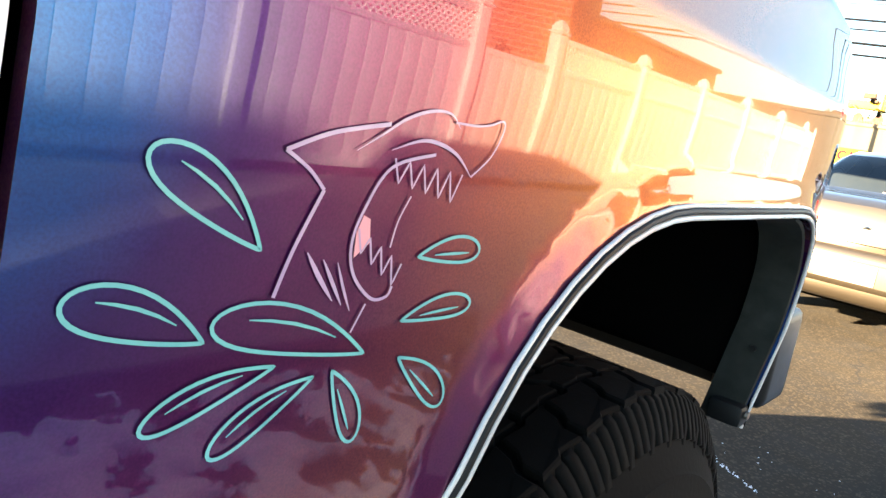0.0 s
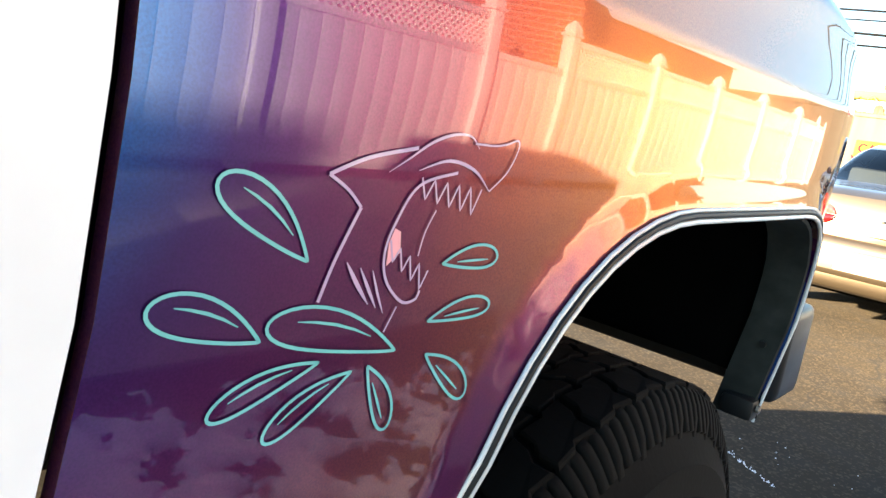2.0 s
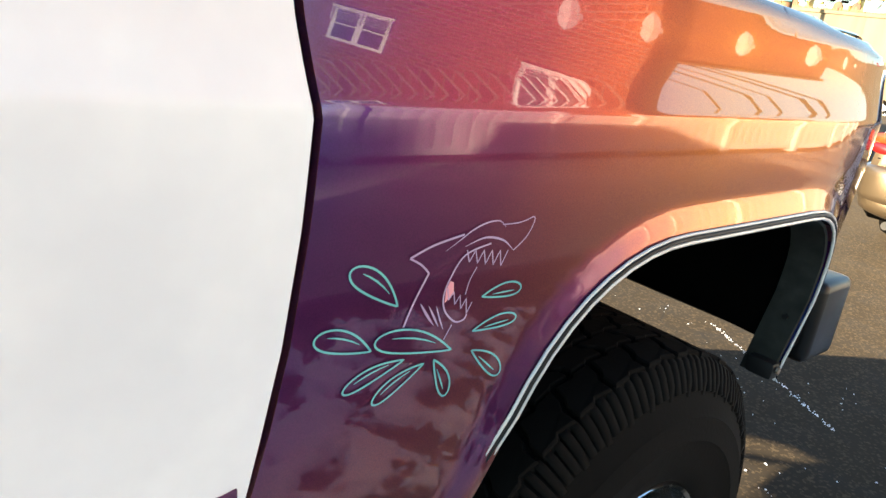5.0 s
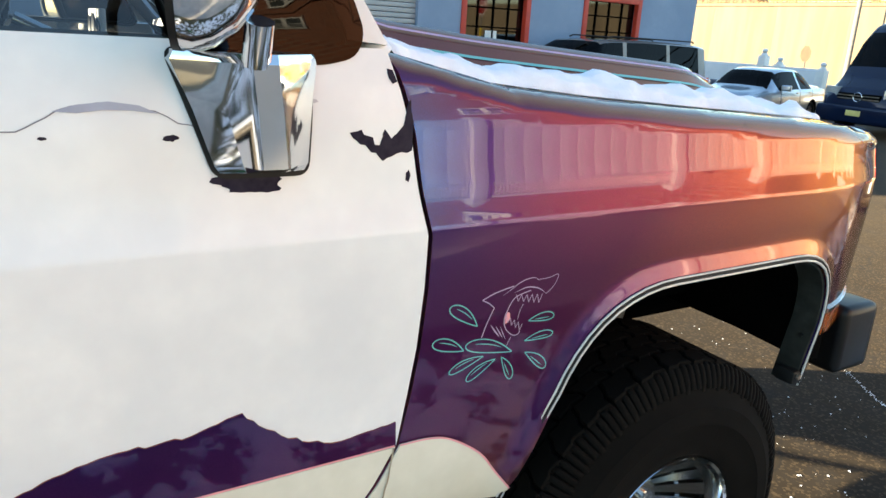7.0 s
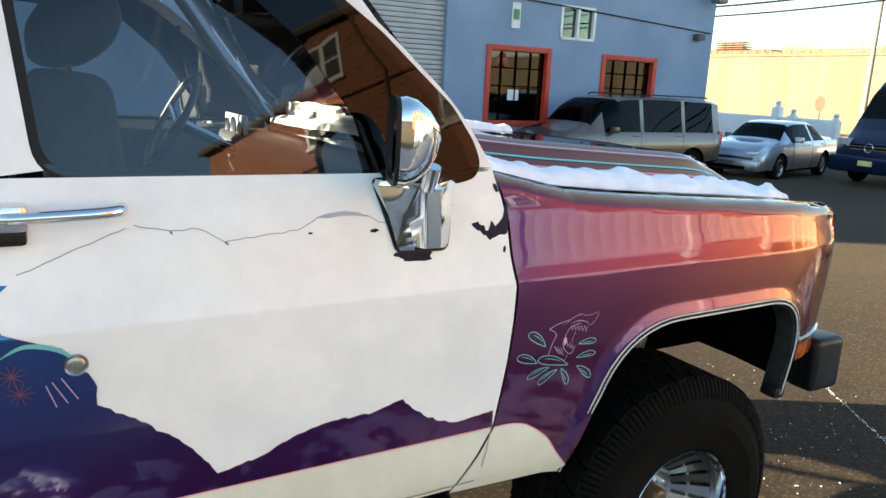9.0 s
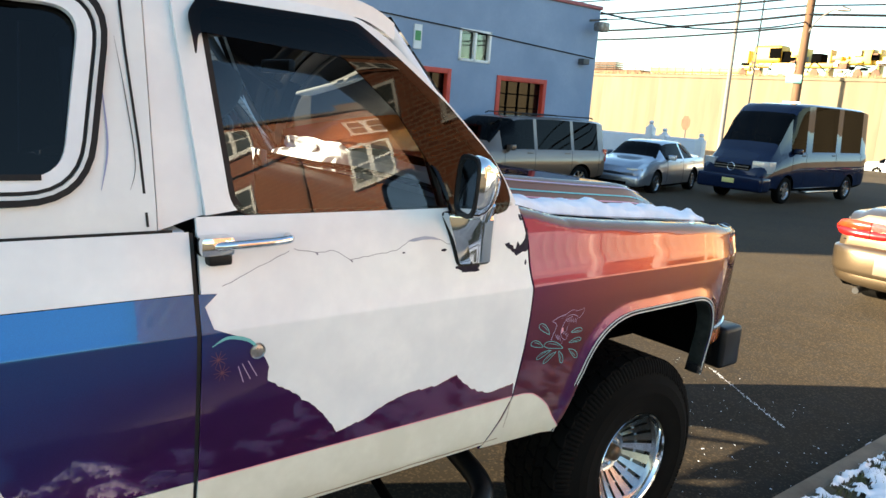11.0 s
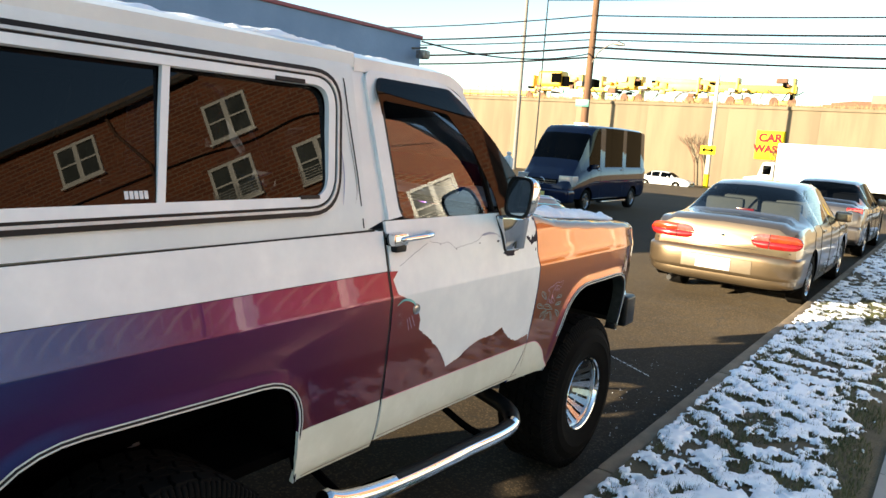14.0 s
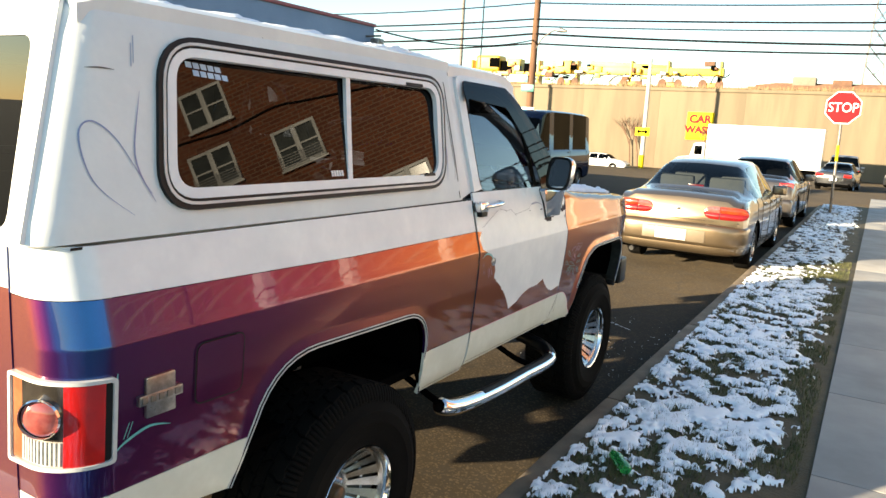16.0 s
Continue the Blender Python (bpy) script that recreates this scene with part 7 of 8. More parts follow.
WHITE_CAR = car_paint("white_car_paint", (0.72, 0.72, 0.70), 0.0, 0.3)
ws, body, at = make_car("white_sedan", "white saloon parked under the retaining wall", SEDAN, (1.0, 3.7), WHITE_CAR, (-22.4, 60.0, -1.46), -90, [(1.0, 1.42), (1.47, 2.2), (2.28, 3.15)], [(0.80, 1.34), (2.93, 3.52)], 0.31, GLASS_DARK)
BLACK_CAR = car_paint("black_red_tail_paint", (0.02, 0.02, 0.022), 0.2, 0.25)
bs, body, at = make_car("black_sedan", "black saloon waiting beyond the crossing", SEDAN, (1.0, 3.7), BLACK_CAR, (-0.35, 37.0, -0.45), -4, [(1.0, 1.42), (1.47, 2.2), (2.28, 3.15)], [(0.80, 1.34), (2.93, 3.52)], 0.31, GLASS_DARK)
lamp(bs, RED_LENS, 0.45, 0.80, -0.02, 0.2, 0.74, 0.88, "tail_lamp")
finish("number_plate", newbox(-0.16, 0.16, -0.03, 0.0, 0.55, 0.68), PLATE, bs)
PICK = [(0.0, 0.86, 0.5, 1.05, 1.10, 0.80), (0.06, 0.93, 0.42, 1.10, 1.14, 0.84), (1.9, 0.95, 0.4, 1.12, 1.16, 0.84), (2.1, 0.95, 0.4, 1.12, 1.80, 0.68), (2.6, 0.95, 0.4, 1.12, 1.86, 0.70), (3.5, 0.95, 0.4, 1.11, 1.80, 0.68), (4.1, 0.94, 0.4, 1.09, 1.2, 0.78), (4.9, 0.92, 0.42, 1.0, 1.06, 0.74), (5.2, 0.84, 0.5, 0.85, 0.9, 0.66)]
pk, body, at = make_car("grey_pickup", "grey pickup beyond the crossing", PICK, (1.1, 4.3), car_paint("grey_pickup_paint", (0.25, 0.26, 0.28), 0.6, 0.35), (-0.3, 43.5, -0.6), 0, [(2.2, 2.9), (3.0, 3.75)], [(1.95, 2.08), (3.55, 4.05)], 0.36, GLASS_DARK)
lamp(pk, RED_LENS, 0.74, 0.90, -0.02, 0.08, 0.8, 1.08, "tail_lamp")
sv, body, at = make_car("silver_saloon", "silver saloon at the far junction", SEDAN, (1.0, 3.7), SILVER, (2.0, 44.0, -0.6), -78, [(1.0, 1.42), (1.47, 2.2), (2.28, 3.15)], [(0.80, 1.34), (2.93, 3.52)], 0.31, GLASS_DARK)

# white box truck, side on
bt = tagged(empty("box_truck", (-6.5, 58.0, -1.4)), "white box truck standing side-on by the wall", "truck")
finish("cargo_box", newbox(-4.0, 4.3, -1.2, 1.2, 1.25, 4.35, bev=0.06), WHITE_CAR, bt)
finish("chassis", newbox(-6.0, 4.2, -0.5, 0.5, 0.6, 1.2, bev=0.04), UNDER, bt)
bm = bmesh.new()
prof = [(-6.3, 0.7), (-6.3, 1.45), (-6.1, 1.62), (-5.25, 1.75), (-4.95, 2.75), (-4.7, 2.85), (-4.15, 2.85), (-4.15, 0.7)]
loft(bm, [[Vector((x, y, z)) for x, z in prof] for y in (-1.1, -1.0, 1.0, 1.1)], closed=True, cap=True)
cab = finish("cab", bm, WHITE_CAR, bt)
finish("side_glass", newbox(-4.9, -4.3, -1.12, -1.10, 1.9, 2.6, bev=0.02), GLASS_DARK, cab)
for x in (-5.4, 2.4):
    for y in (-1.05, 1.05):
        bm = bmesh.new()
        revolve(bm, [(0.25, -0.13), (0.48, -0.12), (0.5, -0.05), (0.5, 0.05), (0.48, 0.12), (0.25, 0.13)], 24, "Y", (x, y, 0.5), close=True)
        finish("wheel", bm, TYRE, bt)


# ---- street furniture, wires, railway ----
def words(name, body_text, size, m, mat, parent, depth=0.004, bold=0.0):
    c = bpy.data.curves.new(name, "FONT")
    c.body, c.size, c.extrude = body_text, size, depth
    c.align_x, c.align_y, c.offset = "CENTER", "CENTER", bold
    tmp = new(name, c)
    dg = bpy.context.evaluated_depsgraph_get()
    me = bpy.data.meshes.new_from_object(tmp.evaluated_get(dg))
    bpy.data.objects.remove(tmp)
    me.materials.clear()
    me.materials.append(mat)
    me.transform(m)
    ob = new(name, me)
    ob.parent = parent
    return ob


SIGN_RED = surface("sign_red", (0.19, 0.004, 0.008), (0.15, 0.004, 0.007), rough=0.6, spec=0.15)
SIGN_WHITE = surface("sign_white", (0.8, 0.8, 0.8), rough=0.4)
SIGN_YELLOW = surface("sign_yellow", (0.60, 0.44, 0.008), (0.52, 0.38, 0.008), rough=0.6, spec=0.15)
stop = tagged(empty("stop_sign", (0.61, 17.0, 0.0)), "red octagonal stop sign on a steel post", "road sign")
bm = bmesh.new()
tube(bm, [(0, 0, -0.1), (-0.06, 0.0, 3.05)], 0.032, 8)
finish("post", bm, STEEL, stop)
bm = bmesh.new()
tube(bm, [(-0.032, -0.004, 1.45), (-0.04, -0.004, 1.85)], 0.036, 8)
finish("reflector_strip", bm, SIGN_YELLOW, stop)
for nm, r, y, mt in (("octagon_border", 0.43, -0.04, SIGN_WHITE), ("octagon_face", 0.405, -0.046, SIGN_RED)):
    bm = bmesh.new()
    pts = [(-0.05 + r * math.cos(math.pi / 8 + k * math.pi / 4), 2.78 + r * math.sin(math.pi / 8 + k * math.pi / 4)) for k in range(8)]
    loft(bm, [[Vector((x, yy, z)) for x, z in pts] for yy in (y, y + 0.005)], closed=True, cap=True)
    finish(nm, bm, mt, stop)
words("lettering", "STOP", 0.33, pose(-0.05, -0.049, 2.775, 90, 0, 0) @ Matrix.Scale(0.86, 4, (1, 0, 0)), SIGN_WHITE, stop, 0.002)
finish("footing", newbox(-0.2, 0.2, -0.2, 0.2, 0.0, 0.14, bev=0.03), CONCRETE, stop)

pole = tagged(empty("utility_pole", (-11.7, 25.1, -0.4)), "brown wooden utility pole with street lamp and wires", "utility pole")
bm = bmesh.new()
tube(bm, [(0, 0, 0), (0.02, 0, 5), (0.04, 0, 10.5)], [0.17, 0.15, 0.12], 14)
finish("shaft", bm, WOOD_POLE, pole)
bm = bmesh.new()
tube(bm, smooth_path([(0.1, -0.05, 5.5), (0.4, -0.1, 5.95), (0.9, -0.15, 6.25), (1.1, -0.17, 6.25)]), 0.03, 8)
arm = finish("lamp_arm", bm, STEEL, pole)
bm = bmesh.new()
tube(bm, [(1.05, -0.17, 6.25), (1.25, -0.17, 6.27), (1.5, -0.17, 6.22)], [0.04, 0.10, 0.05], 10)
finish("lamp_head", bm, STEEL, arm)
finish("street_name_plate", newbox(-0.95, -0.1, -0.2, -0.18, 4.15, 4.45, bev=0.01), surface("aqua_plate", (0.10, 0.55, 0.60), rough=0.4), pole)
finish("small_green_plate", newbox(-0.35, 0.25, -0.24, -0.22, 3.75, 4.05, bev=0.01), surface("green_plate", (0.03, 0.16, 0.13), rough=0.4), pole)
nt = finish("paper_notice", newbox(-0.32, 0.32, -0.24, -0.22, 2.55, 3.1, bev=0.01), SIGN_WHITE, pole)
words("lettering", "CAR", 0.3, pose(0.0, -0.243, 2.78, 90, 0, 0), UNDER, nt, 0.002)

gp = tagged(empty("grey_pole", (-35.3, 60, -1.4)), "slender grey pole behind the building", "pole")
bm = bmesh.new()
tube(bm, [(0, 0, 0), (-0.1, 0, 18)], [0.22, 0.16], 10)
finish("shaft", bm, surface("grey_wood", (0.22, 0.20, 0.18), (0.15, 0.14, 0.13), rough=0.9), gp)
gp2 = tagged(empty("radio_mast", (-34.2, 62, -1.4)), "thin dark steel radio mast", "mast")
bm = bmesh.new()
tube(bm, [(0, 0, 0), (0, 0, 17)], 0.07, 6)
finish("shaft", bm, STEEL, gp2)
wp = tagged(empty("white_pole", (-17.0, 62.0, -1.5)), "pale leaning pole with a yellow arrow sign", "pole")
bm = bmesh.new()
tube(bm, [(0, 0, 0), (-0.05, 0, 10.0)], [0.22, 0.15], 10)
finish("shaft", bm, surface("pale_wood", (0.5, 0.46, 0.4), (0.4, 0.36, 0.3), rough=0.9), wp)
bm = bmesh.new()
tube(bm, [(0, 0, 0.02), (0, 0, 1.5)], 0.23, 10)
finish("yellow_sleeve", bm, SIGN_YELLOW, wp)
ar = finish("arrow_sign", newbox(-0.75, 0.55, -0.30, -0.26, 3.2, 3.95, bev=0.05), SIGN_YELLOW, wp)
bm = bmesh.new()
loft(bm, [[Vector((x - 0.1, y, z)) for x, z in ((-0.5, 3.57), (-0.25, 3.8), (-0.25, 3.64), (0.25, 3.64), (0.25, 3.8), (0.5, 3.57), (0.25, 3.34), (0.25, 3.5), (-0.25, 3.5), (-0.25, 3.34))] for y in (-0.315, -0.305)], closed=True, cap=True)
finish("double_arrow", bm, UNDER, ar)

cw = tagged(empty("car_wash_sign", (-13.6, 69.9, 2.9)), "yellow car wash sign with red letters on the wall", "sign")
finish("board", newbox(-1.55, 0.95, -0.08, 0.05, -1.3, 1.35, bev=0.02), SIGN_YELLOW, cw)
words("lettering", "CAR", 1.02, pose(-0.3, -0.1, 0.66, 90, 0, 0), SIGN_RED, cw, 0.01, 0.05)
words("lettering", "WASH", 0.92, pose(-0.3, -0.1, -0.36, 90, 0, 0), SIGN_RED, cw, 0.01, 0.05)

# wires
def wire(a, b, sag, r):
    a, b = Vector(a), Vector(b)
    bm = bmesh.new()
    tube(bm, [a.lerp(b, t) + Vector((0, 0, -4 * sag * t * (1 - t))) for t in (k / 14 for k in range(15))], r * 1.3, 5)
    w = finish("overhead_wire", bm, BLACK_TRIM)
    tagged(w, "black overhead cable strung between poles", "cable", "overhead cables")


for dz, r, sag, end in ((7.0, 0.022, 0.4, 7.6), (6.35, 0.03, 0.35, 6.9), (6.05, 0.022, 0.3, 6.5), (5.75, 0.035, 0.5, 6.2), (5.35, 0.03, 0.5, 6.05)):
    wire((-36, 26, dz + 0.6), (-11.7, 25.0, dz), sag, r)
    wire((-11.7, 25.0, dz), (22, 30, end), sag, r)
wire((BX + 0.3, 14.4, 4.5), (-11.7, 25.0, 5.5), 0.35, 0.02)
wire((-34.2, 62, 15.4), (-1.0, 120, 28), 1.0, 0.03)

# yellow track machine on the embankment
machine = tagged(empty("track_machine", (-27, 73.0, 6.5)), "long yellow railway track machine on the embankment", "rail machine")
finish("main_beam", newbox(-4.5, 14.2, -0.5, 0.5, 1.15, 1.75, bev=0.05), YELLOW, machine)
bm = newbox(0.5, 9.0, -0.45, 0.45, 1.7, 2.3, bev=0.05)
for v in bm.verts:
    v.co.z -= 0.07 * max(0, v.co.x - 4)
finish("upper_beam", bm, YELLOW, machine)
finish("rear_deck", newbox(-14.2, -4.0, -0.8, 0.8, 0.9, 1.25, bev=0.05), YELLOW, machine)
finish("driver_cab", newbox(-13.2, -10.2, -1.0, 1.0, 1.25, 2.7, bev=0.3, seg=3), YELLOW, machine)
finish("cab_window", newbox(-11.4, -10.15, -1.02, -0.98, 1.6, 2.45, bev=0.05), UNDER, machine)
for x, w, h in ((-9.5, 0.8, 0.9), (-8.2, 1.2, 1.1), (-6.5, 0.7, 0.7), (-2.2, 1.6, 1.0), (1.5, 0.9, 0.5)):
    finish("engine_housing", newbox(x - w, x + w * 0.4, -0.7, 0.7, 1.2, 1.3 + h, bev=0.06), YELLOW if w > 0.8 else UNDER, machine)
for x in (-14.0, -12.8, -5.5, -1.0, 5.0, 8.8, 13.9):
    finish("upright", newbox(x - 0.12, x + 0.12, -0.6, 0.6, 0.1, 2.3, bev=0.03), YELLOW, machine)
for x in (-13.4, -7.5, -1.8, 5.2, 9.2, 13.2):
    finish("outrigger", newbox(x - 0.7, x + 0.7, -0.7, 0.7, 0.15, 0.6, bev=0.06), YELLOW, machine)
    for d in (-0.8, 0.8):
        bm = bmesh.new()
        revolve(bm, [(0.0, -0.1), (0.4, -0.08), (0.42, 0.0), (0.4, 0.08), (0.0, 0.1)], 16, "Y", (x + d, -0.75, 0.42))
        finish("rail_wheel", bm, RUST, machine)
for k in range(5):
    bm = bmesh.new()
    tube(bm, [(-4.0 + 2.2 * k, -0.3, 0.4), (-2.9 + 2.2 * k, -0.3, 1.2)], 0.05, 6)
    finish("brace", bm, STEEL, machine)
rnd = random.Random(31)
for k in range(46):
    x, z = rnd.uniform(-14, 14), rnd.uniform(0.5, 1.9)
    w, hh = rnd.uniform(0.1, 0.5), rnd.uniform(0.1, 0.45)
    finish("fitting", newbox(x - w, x + w, -0.95, -0.5 + 0.2 * rnd.random(), z, z + hh, bev=0.02), (YELLOW, STEEL, RUST, UNDER)[k % 4], machine)
for k in range(14):
    x = -13.5 + 2.05 * k
    bm = bmesh.new()
    tube(bm, smooth_path([(x, -0.8, 0.5), (x + 0.5, -0.85, 0.9 + 0.5 * rnd.random()), (x + 1.2, -0.8, 1.0), (x + 1.8, -0.8, 0.5 + rnd.random())]), 0.05, 5)
    finish("hose", bm, UNDER if k % 2 else STEEL, machine)
for o in machine.children:
    for v in o.data.vertices:
        v.co.z *= 1.22
# rail wagons with scrap rails, right of the machine
wag = tagged(empty("flat_wagon", (-2.0, 74, 6.4)), "low rusty wagon loaded with old rails", "wagon")
finish("deck", newbox(-8.5, 14, -1, 1, 0.3, 0.62, bev=0.04), RUST, wag)
for k in range(6):
    finish("old_rail", newbox(-7.8 + 0.3 * k, 13 - 0.6 * k, -0.9 + 0.25 * k, -0.75 + 0.25 * k, 0.62, 0.8 + 0.06 * k, bev=0.02), RUST, wag)
finish("tie_bundle", newbox(-4.6, -2.6, -0.8, 0.8, 0.8, 1.6, bev=0.05), surface("grey_tie", (0.2, 0.17, 0.13), rough=0.9), wag)
finish("tie_bundle", newbox(-1.2, 0.4, -0.8, 0.8, 0.8, 1.35, bev=0.05), RUST, wag)
wg2 = tagged(empty("flat_wagon", (-58, 74, 6.4)), "low wagon with a rack of old steel", "wagon")
finish("deck", newbox(-6, 3, -1, 1, 0.3, 0.8, bev=0.04), RUST, wg2)
for k in range(4):
    finish("rack", newbox(-5.5, -1.0, -0.8, 0.8, 0.9 + 0.25 * k, 1.0 + 0.25 * k, bev=0.02), RUST, wg2)
finish("yellow_beam", newbox(4, 16, -0.4, 0.4, 0.6, 1.2, bev=0.05), YELLOW, wg2)
# railing along the wall top at the left, and dry weeds
fence2 = tagged(empty("wall_railing", (0, 70.6, 6.5)), "thin rusty railing along the wall top", "railing")
for k in range(24):
    bm = bmesh.new()
    cyl(bm, (-66 + 1.1 * k, 0, 0), (-66 + 1.1 * k, 0, 1.3), 0.03, 5)
    finish("post", bm, RUST, fence2)
for z in (0.7, 1.25):
    bm = bmesh.new()
    cyl(bm, (-66, 0, z), (-41, 0, z), 0.025, 5)
    finish("rail", bm, RUST, fence2)
bm = bmesh.new()
rnd = random.Random(8)
for k in range(5200):
    x = -80 + 95 * rnd.random()
    y = WY + 0.6 + 1.6 * rnd.random()
    h = (0.25 + 0.75 * rnd.random() ** 2) * (0.6 + 0.7 * max(0, noise.noise(Vector((x * 0.25, 0, 3)))))
    dx, w = (rnd.random() - 0.5) * 0.9, 0.03 + 0.07 * rnd.random()
    bm.faces.new([bm.verts.new(p) for p in ((x - w, y, 6.3), (x + w, y, 6.3), (x + dx, y, 6.5 + h))])
tagged(part("dry_weeds", bm, surface("dry_weed", (0.26, 0.18, 0.09), (0.18, 0.12, 0.06), rough=0.9)), "dry brown weeds along the wall top", "weeds", kind="stuff")
# bare shrubs climbing the wall
for bx, seed in ((-19.5, 1), (-12.9, 2), (-20.3, 3)):
    rnd = random.Random(seed)
    sh = tagged(empty("bare_shrub", (bx, 69.6, -1.4)), "leafless shrub against the wall", "shrub")
    bm = bmesh.new()

    def branch(p, d, ln, r, lvl):
        q = p + d * ln
        tube(bm, [p, p.lerp(q, 0.5) + Vector((rnd.uniform(-0.1, 0.1), 0, 0)), q], [r, r * 0.8, r * 0.6], 5)
        if lvl:
            for _ in range(3):
                branch(p.lerp(q, rnd.uniform(0.5, 1)), (d + Vector((rnd.uniform(-0.8, 0.8), rnd.uniform(-0.1, 0.1), rnd.uniform(-0.1, 0.4)))).normalized(), ln * 0.65, r * 0.6, lvl - 1)
    branch(Vector((0, 0, 0)), Vector((rnd.uniform(-0.2, 0.2), 0, 1)).normalized(), 2.6, 0.07, 3)
    tagged(finish("branchwork", bm, RUST, sh), kind="stuff")
# lattice tower far off
tw = tagged(empty("lattice_tower", (-1.0, 120, -3)), "distant steel lattice tower", "tower")
bm = bmesh.new()
for sx, sy in ((1, 1), (1, -1), (-1, 1), (-1, -1)):
    tube(bm, [(1.9 * sx, 1.9 * sy, -1), (0.5 * sx, 0.5 * sy, 33)], 0.09, 5)
for k in range(12):
    z0, z1 = 33 * k / 12, 33 * (k + 1) / 12
    w0, w1 = 1.9 - 1.4 * k / 12, 1.9 - 1.4 * (k + 1) / 12
    for sg in (1, -1):
        tube(bm, [(-w0 * sg, -w0, z0), (w1 * sg, -w1, z1)], 0.05, 4)
        tube(bm, [(-w0 * sg, w0, z0), (w1 * sg, w1, z1)], 0.05, 4)
finish("frame", bm, STEEL, tw)

# ---- snow on the truck, litter and bottle ----
def snow_strip(name, path, width, high, seed, label, parent=None):
    """A soft ridge of snow along a path."""
    p = smooth_path(path, 22)
    bm = bmesh.new()
    rings = []
    n = len(p)
    for i, c in enumerate(p):
        d = (p[min(i + 1, n - 1)] - p[max(i - 1, 0)]).normalized()
        sx = d.cross(Vector((0, 0, 1))).normalized()
        end = min(1, i / 6, (n - 1 - i) / 6) ** 0.5 if n > 6 else 1
        w = width * (0.75 + 0.5 * noise.noise(Vector((c.y * 6, c.x * 6, seed)))) * (0.35 + 0.65 * end)
        ring = []
        for k in range(13):
            t = -1 + k / 6
            hh = high * (1 - t * t) ** 0.6 * (0.7 + 0.6 * noise.noise(Vector((c.y * 9, t * 1.2, seed)))) * end + 0.006 * noise.noise(Vector((c.y * 24, t * 3, seed))) + 0.006 * noise.noise(Vector((c.y * 75, t * 9, seed)))
            ring.append(c + sx * (w * t + 0.012 * noise.noise(Vector((c.y * 22, t * 3, seed + 3)))) + Vector((0, 0, max(-0.004, hh) if abs(t) < 1 else -0.01)))
        rings.append(ring)
    loft(bm, rings)
    return tagged(finish(name, bm, SNOW, angle=70), label, "snow")


snow_strip("hood_snow", [(-0.26, 0.0, 1.524), (-0.30, 0.12, 1.502), (-0.31, 0.3, 1.470), (-0.30, 0.6, 1.447), (-0.28, 0.9, 1.425), (-0.25, 1.15, 1.405), (-0.23, 1.26, 1.395)], 0.125, 0.052, 1, "ridge of white snow along the hood edge")
snow_strip("hood_snow", [(-1.42, y, hood_z(-1.42, y) + 0.002) for y in (0.02, 0.2, 0.45, 0.7, 0.95)], 0.09, 0.04, 2, "ridge of white snow along the raised hood middle")
snow_strip("hood_snow", [(-0.16, -0.07, 1.545), (-0.3, -0.0, 1.535), (-0.6, 0.05, 1.535), (-1.0, 0.09, 1.54), (-1.5, 0.03, 1.535), (-1.8, -0.05, 1.54)], 0.06, 0.035, 3, "snow lying along the windscreen base")
snow_strip("roof_snow", [(-0.30, -1.6, 2.128), (-0.30, -1.3, 2.128), (-0.32, -1.0, 2.112), (-0.33, -0.75, 2.105), (-0.36, -0.55, 2.09)], 0.06, 0.022, 4, "thin snow along the roof edge")
snow_strip("roof_snow", [(-0.5, -2.9, 2.145), (-0.5, -2.2, 2.15), (-0.5, -1.4, 2.15), (-0.55, -0.8, 2.125)], 0.2, 0.012, 5, "thin snow on the roof")

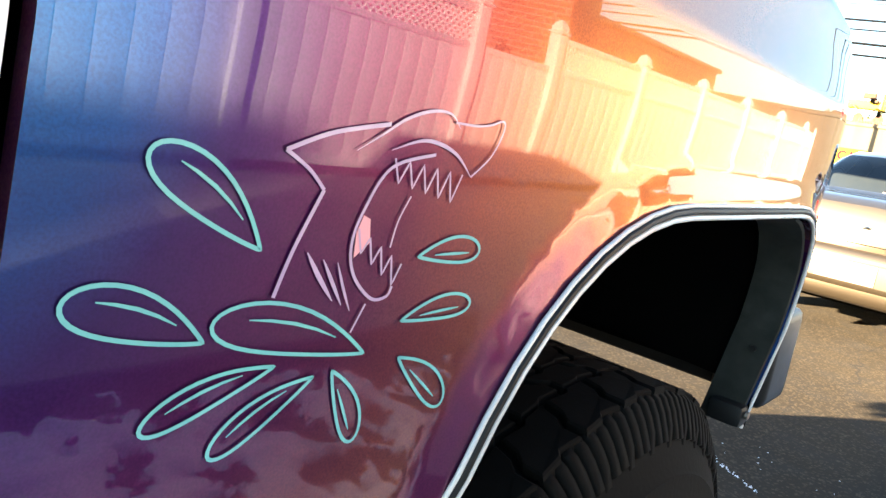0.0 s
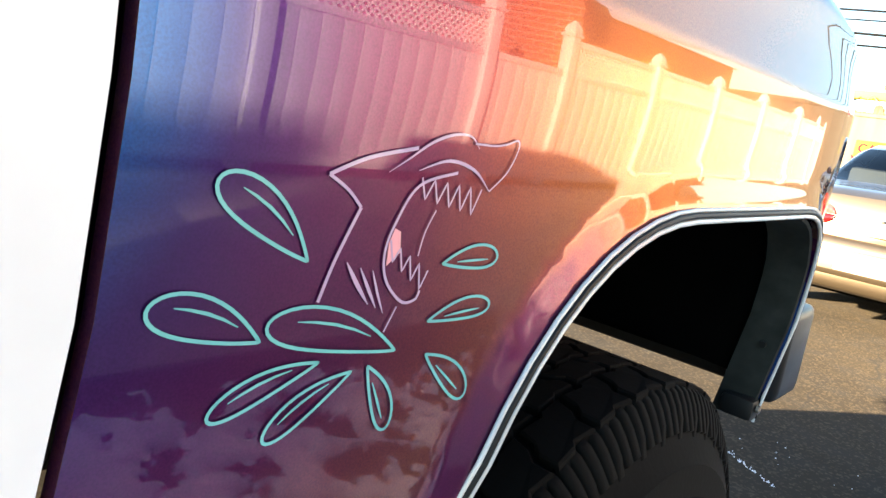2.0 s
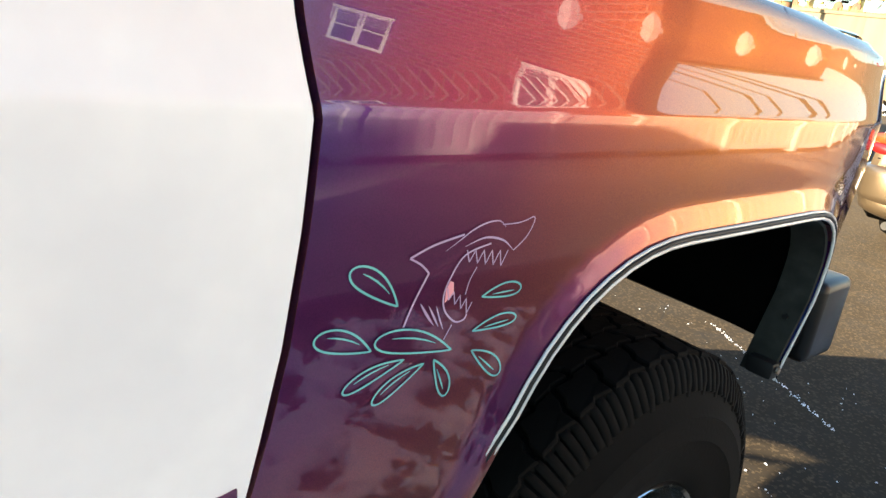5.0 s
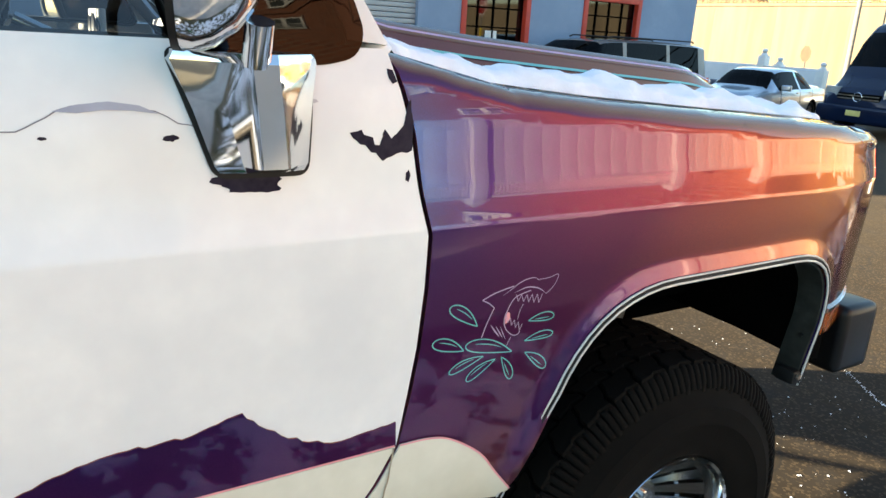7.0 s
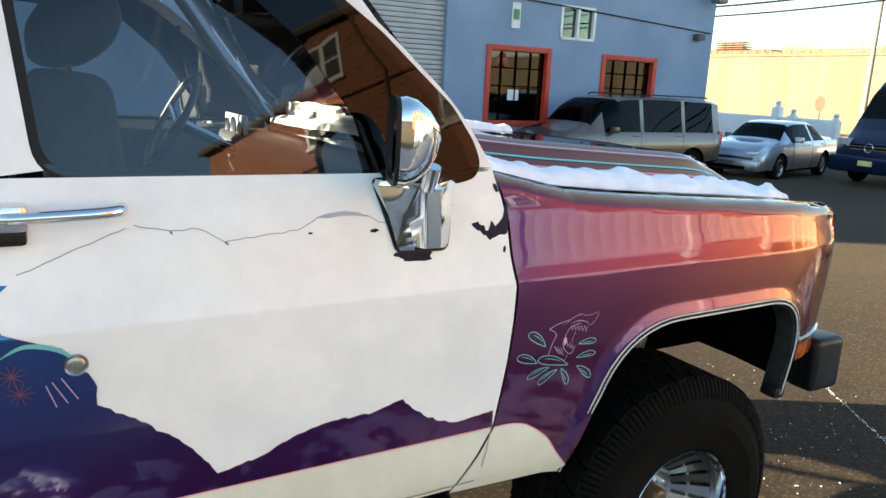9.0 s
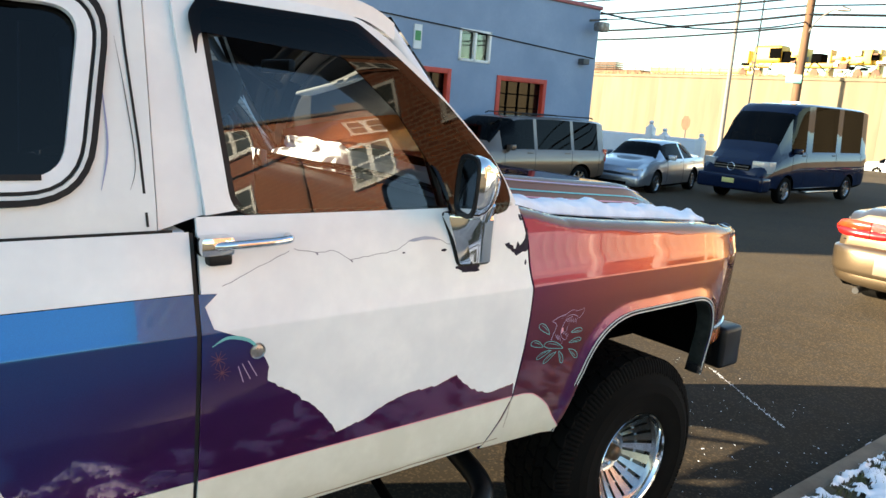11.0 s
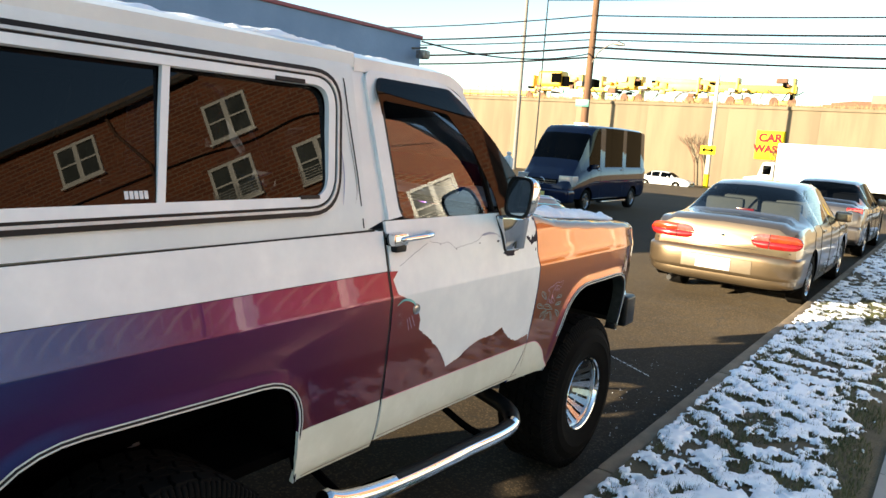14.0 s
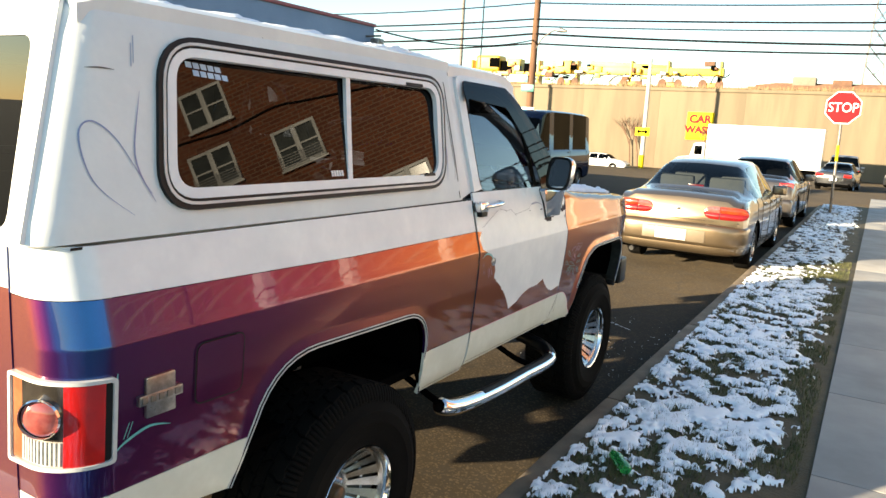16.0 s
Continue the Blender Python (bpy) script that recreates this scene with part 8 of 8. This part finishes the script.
bottle = tagged(empty("plastic_bottle", (0.57, -0.42, 0.15), 35), "crushed green plastic bottle lying in the snow", "bottle")
bm = bmesh.new()
revolve(bm, [(0.0, -0.11), (0.028, -0.108), (0.033, -0.09), (0.033, 0.0), (0.028, 0.02), (0.033, 0.04), (0.030, 0.07), (0.014, 0.105), (0.012, 0.12), (0.0, 0.12)], 18, "Y")
for v in bm.verts:
    v.co.z *= 0.8
    v.co.x += 0.006 * math.sin(v.co.y * 60)
gm, nt_, b_ = principled("green_bottle_plastic")
b_.inputs["Base Color"].default_value, b_.inputs["Roughness"].default_value, b_.inputs["Transmission Weight"].default_value = (0.05, 0.42, 0.10, 1), 0.15, 0.6
finish("body", bm, gm, bottle)
bm = bmesh.new()
cyl(bm, (0, 0.118, 0), (0, 0.138, 0), 0.014, 12)
finish("cap", bm, SIGN_WHITE, bottle)
rnd = random.Random(12)
bm = bmesh.new()
for k in range(340):
    x, y = rnd.uniform(-1.7, 0.12), 1.25 + 2.0 * rnd.random() ** 1.4
    if noise.noise(Vector((x * 2.2, y * 2.2, 7))) < -0.12:
        continue
    s = 0.0016 + 0.005 * rnd.random() ** 3
    n = rnd.randint(5, 7)
    a0, hh = rnd.random() * 6.28, 0.35 * s + 0.002
    low = [bm.verts.new((x + s * rnd.uniform(0.7, 1.2) * math.cos(a0 + 6.283 * q / n), y + s * rnd.uniform(0.6, 1.1) * math.sin(a0 + 6.283 * q / n), 0.0)) for q in range(n)]
    tip = bm.verts.new((x, y, hh))
    for q in range(n):
        bm.faces.new((low[q], low[(q + 1) % n], tip))
for k in range(150):
    t = rnd.random()
    x, y = -1.15 + 0.85 * t + rnd.gauss(0, 0.006), 3.25 - 0.55 * t + rnd.gauss(0, 0.006)
    s = 0.0014 + 0.003 * rnd.random()
    low = [bm.verts.new((x + s * math.cos(1.57 * q), y + s * math.sin(1.57 * q), 0.0)) for q in range(4)]
    tip = bm.verts.new((x, y, 0.004))
    for q in range(4):
        bm.faces.new((low[q], low[(q + 1) % 4], tip))
tagged(part("ice_crumbs", bm, SNOW, angle=60), "scattered crumbs of dirty ice on the asphalt", "ice", kind="stuff")
bm = newbox(0.12, 0.19, 2.86, 2.93, 0.0, 0.03, bev=0.008)
for v in bm.verts:
    v.co += Vector((0.02 * noise.noise(v.co * 30), 0.02 * noise.noise(v.co * 33), 0))
tagged(finish("litter", bm, surface("litter_paper", (0.5, 0.32, 0.3), (0.6, 0.6, 0.58), rough=0.7)), "crumpled paper litter in the gutter", "litter")
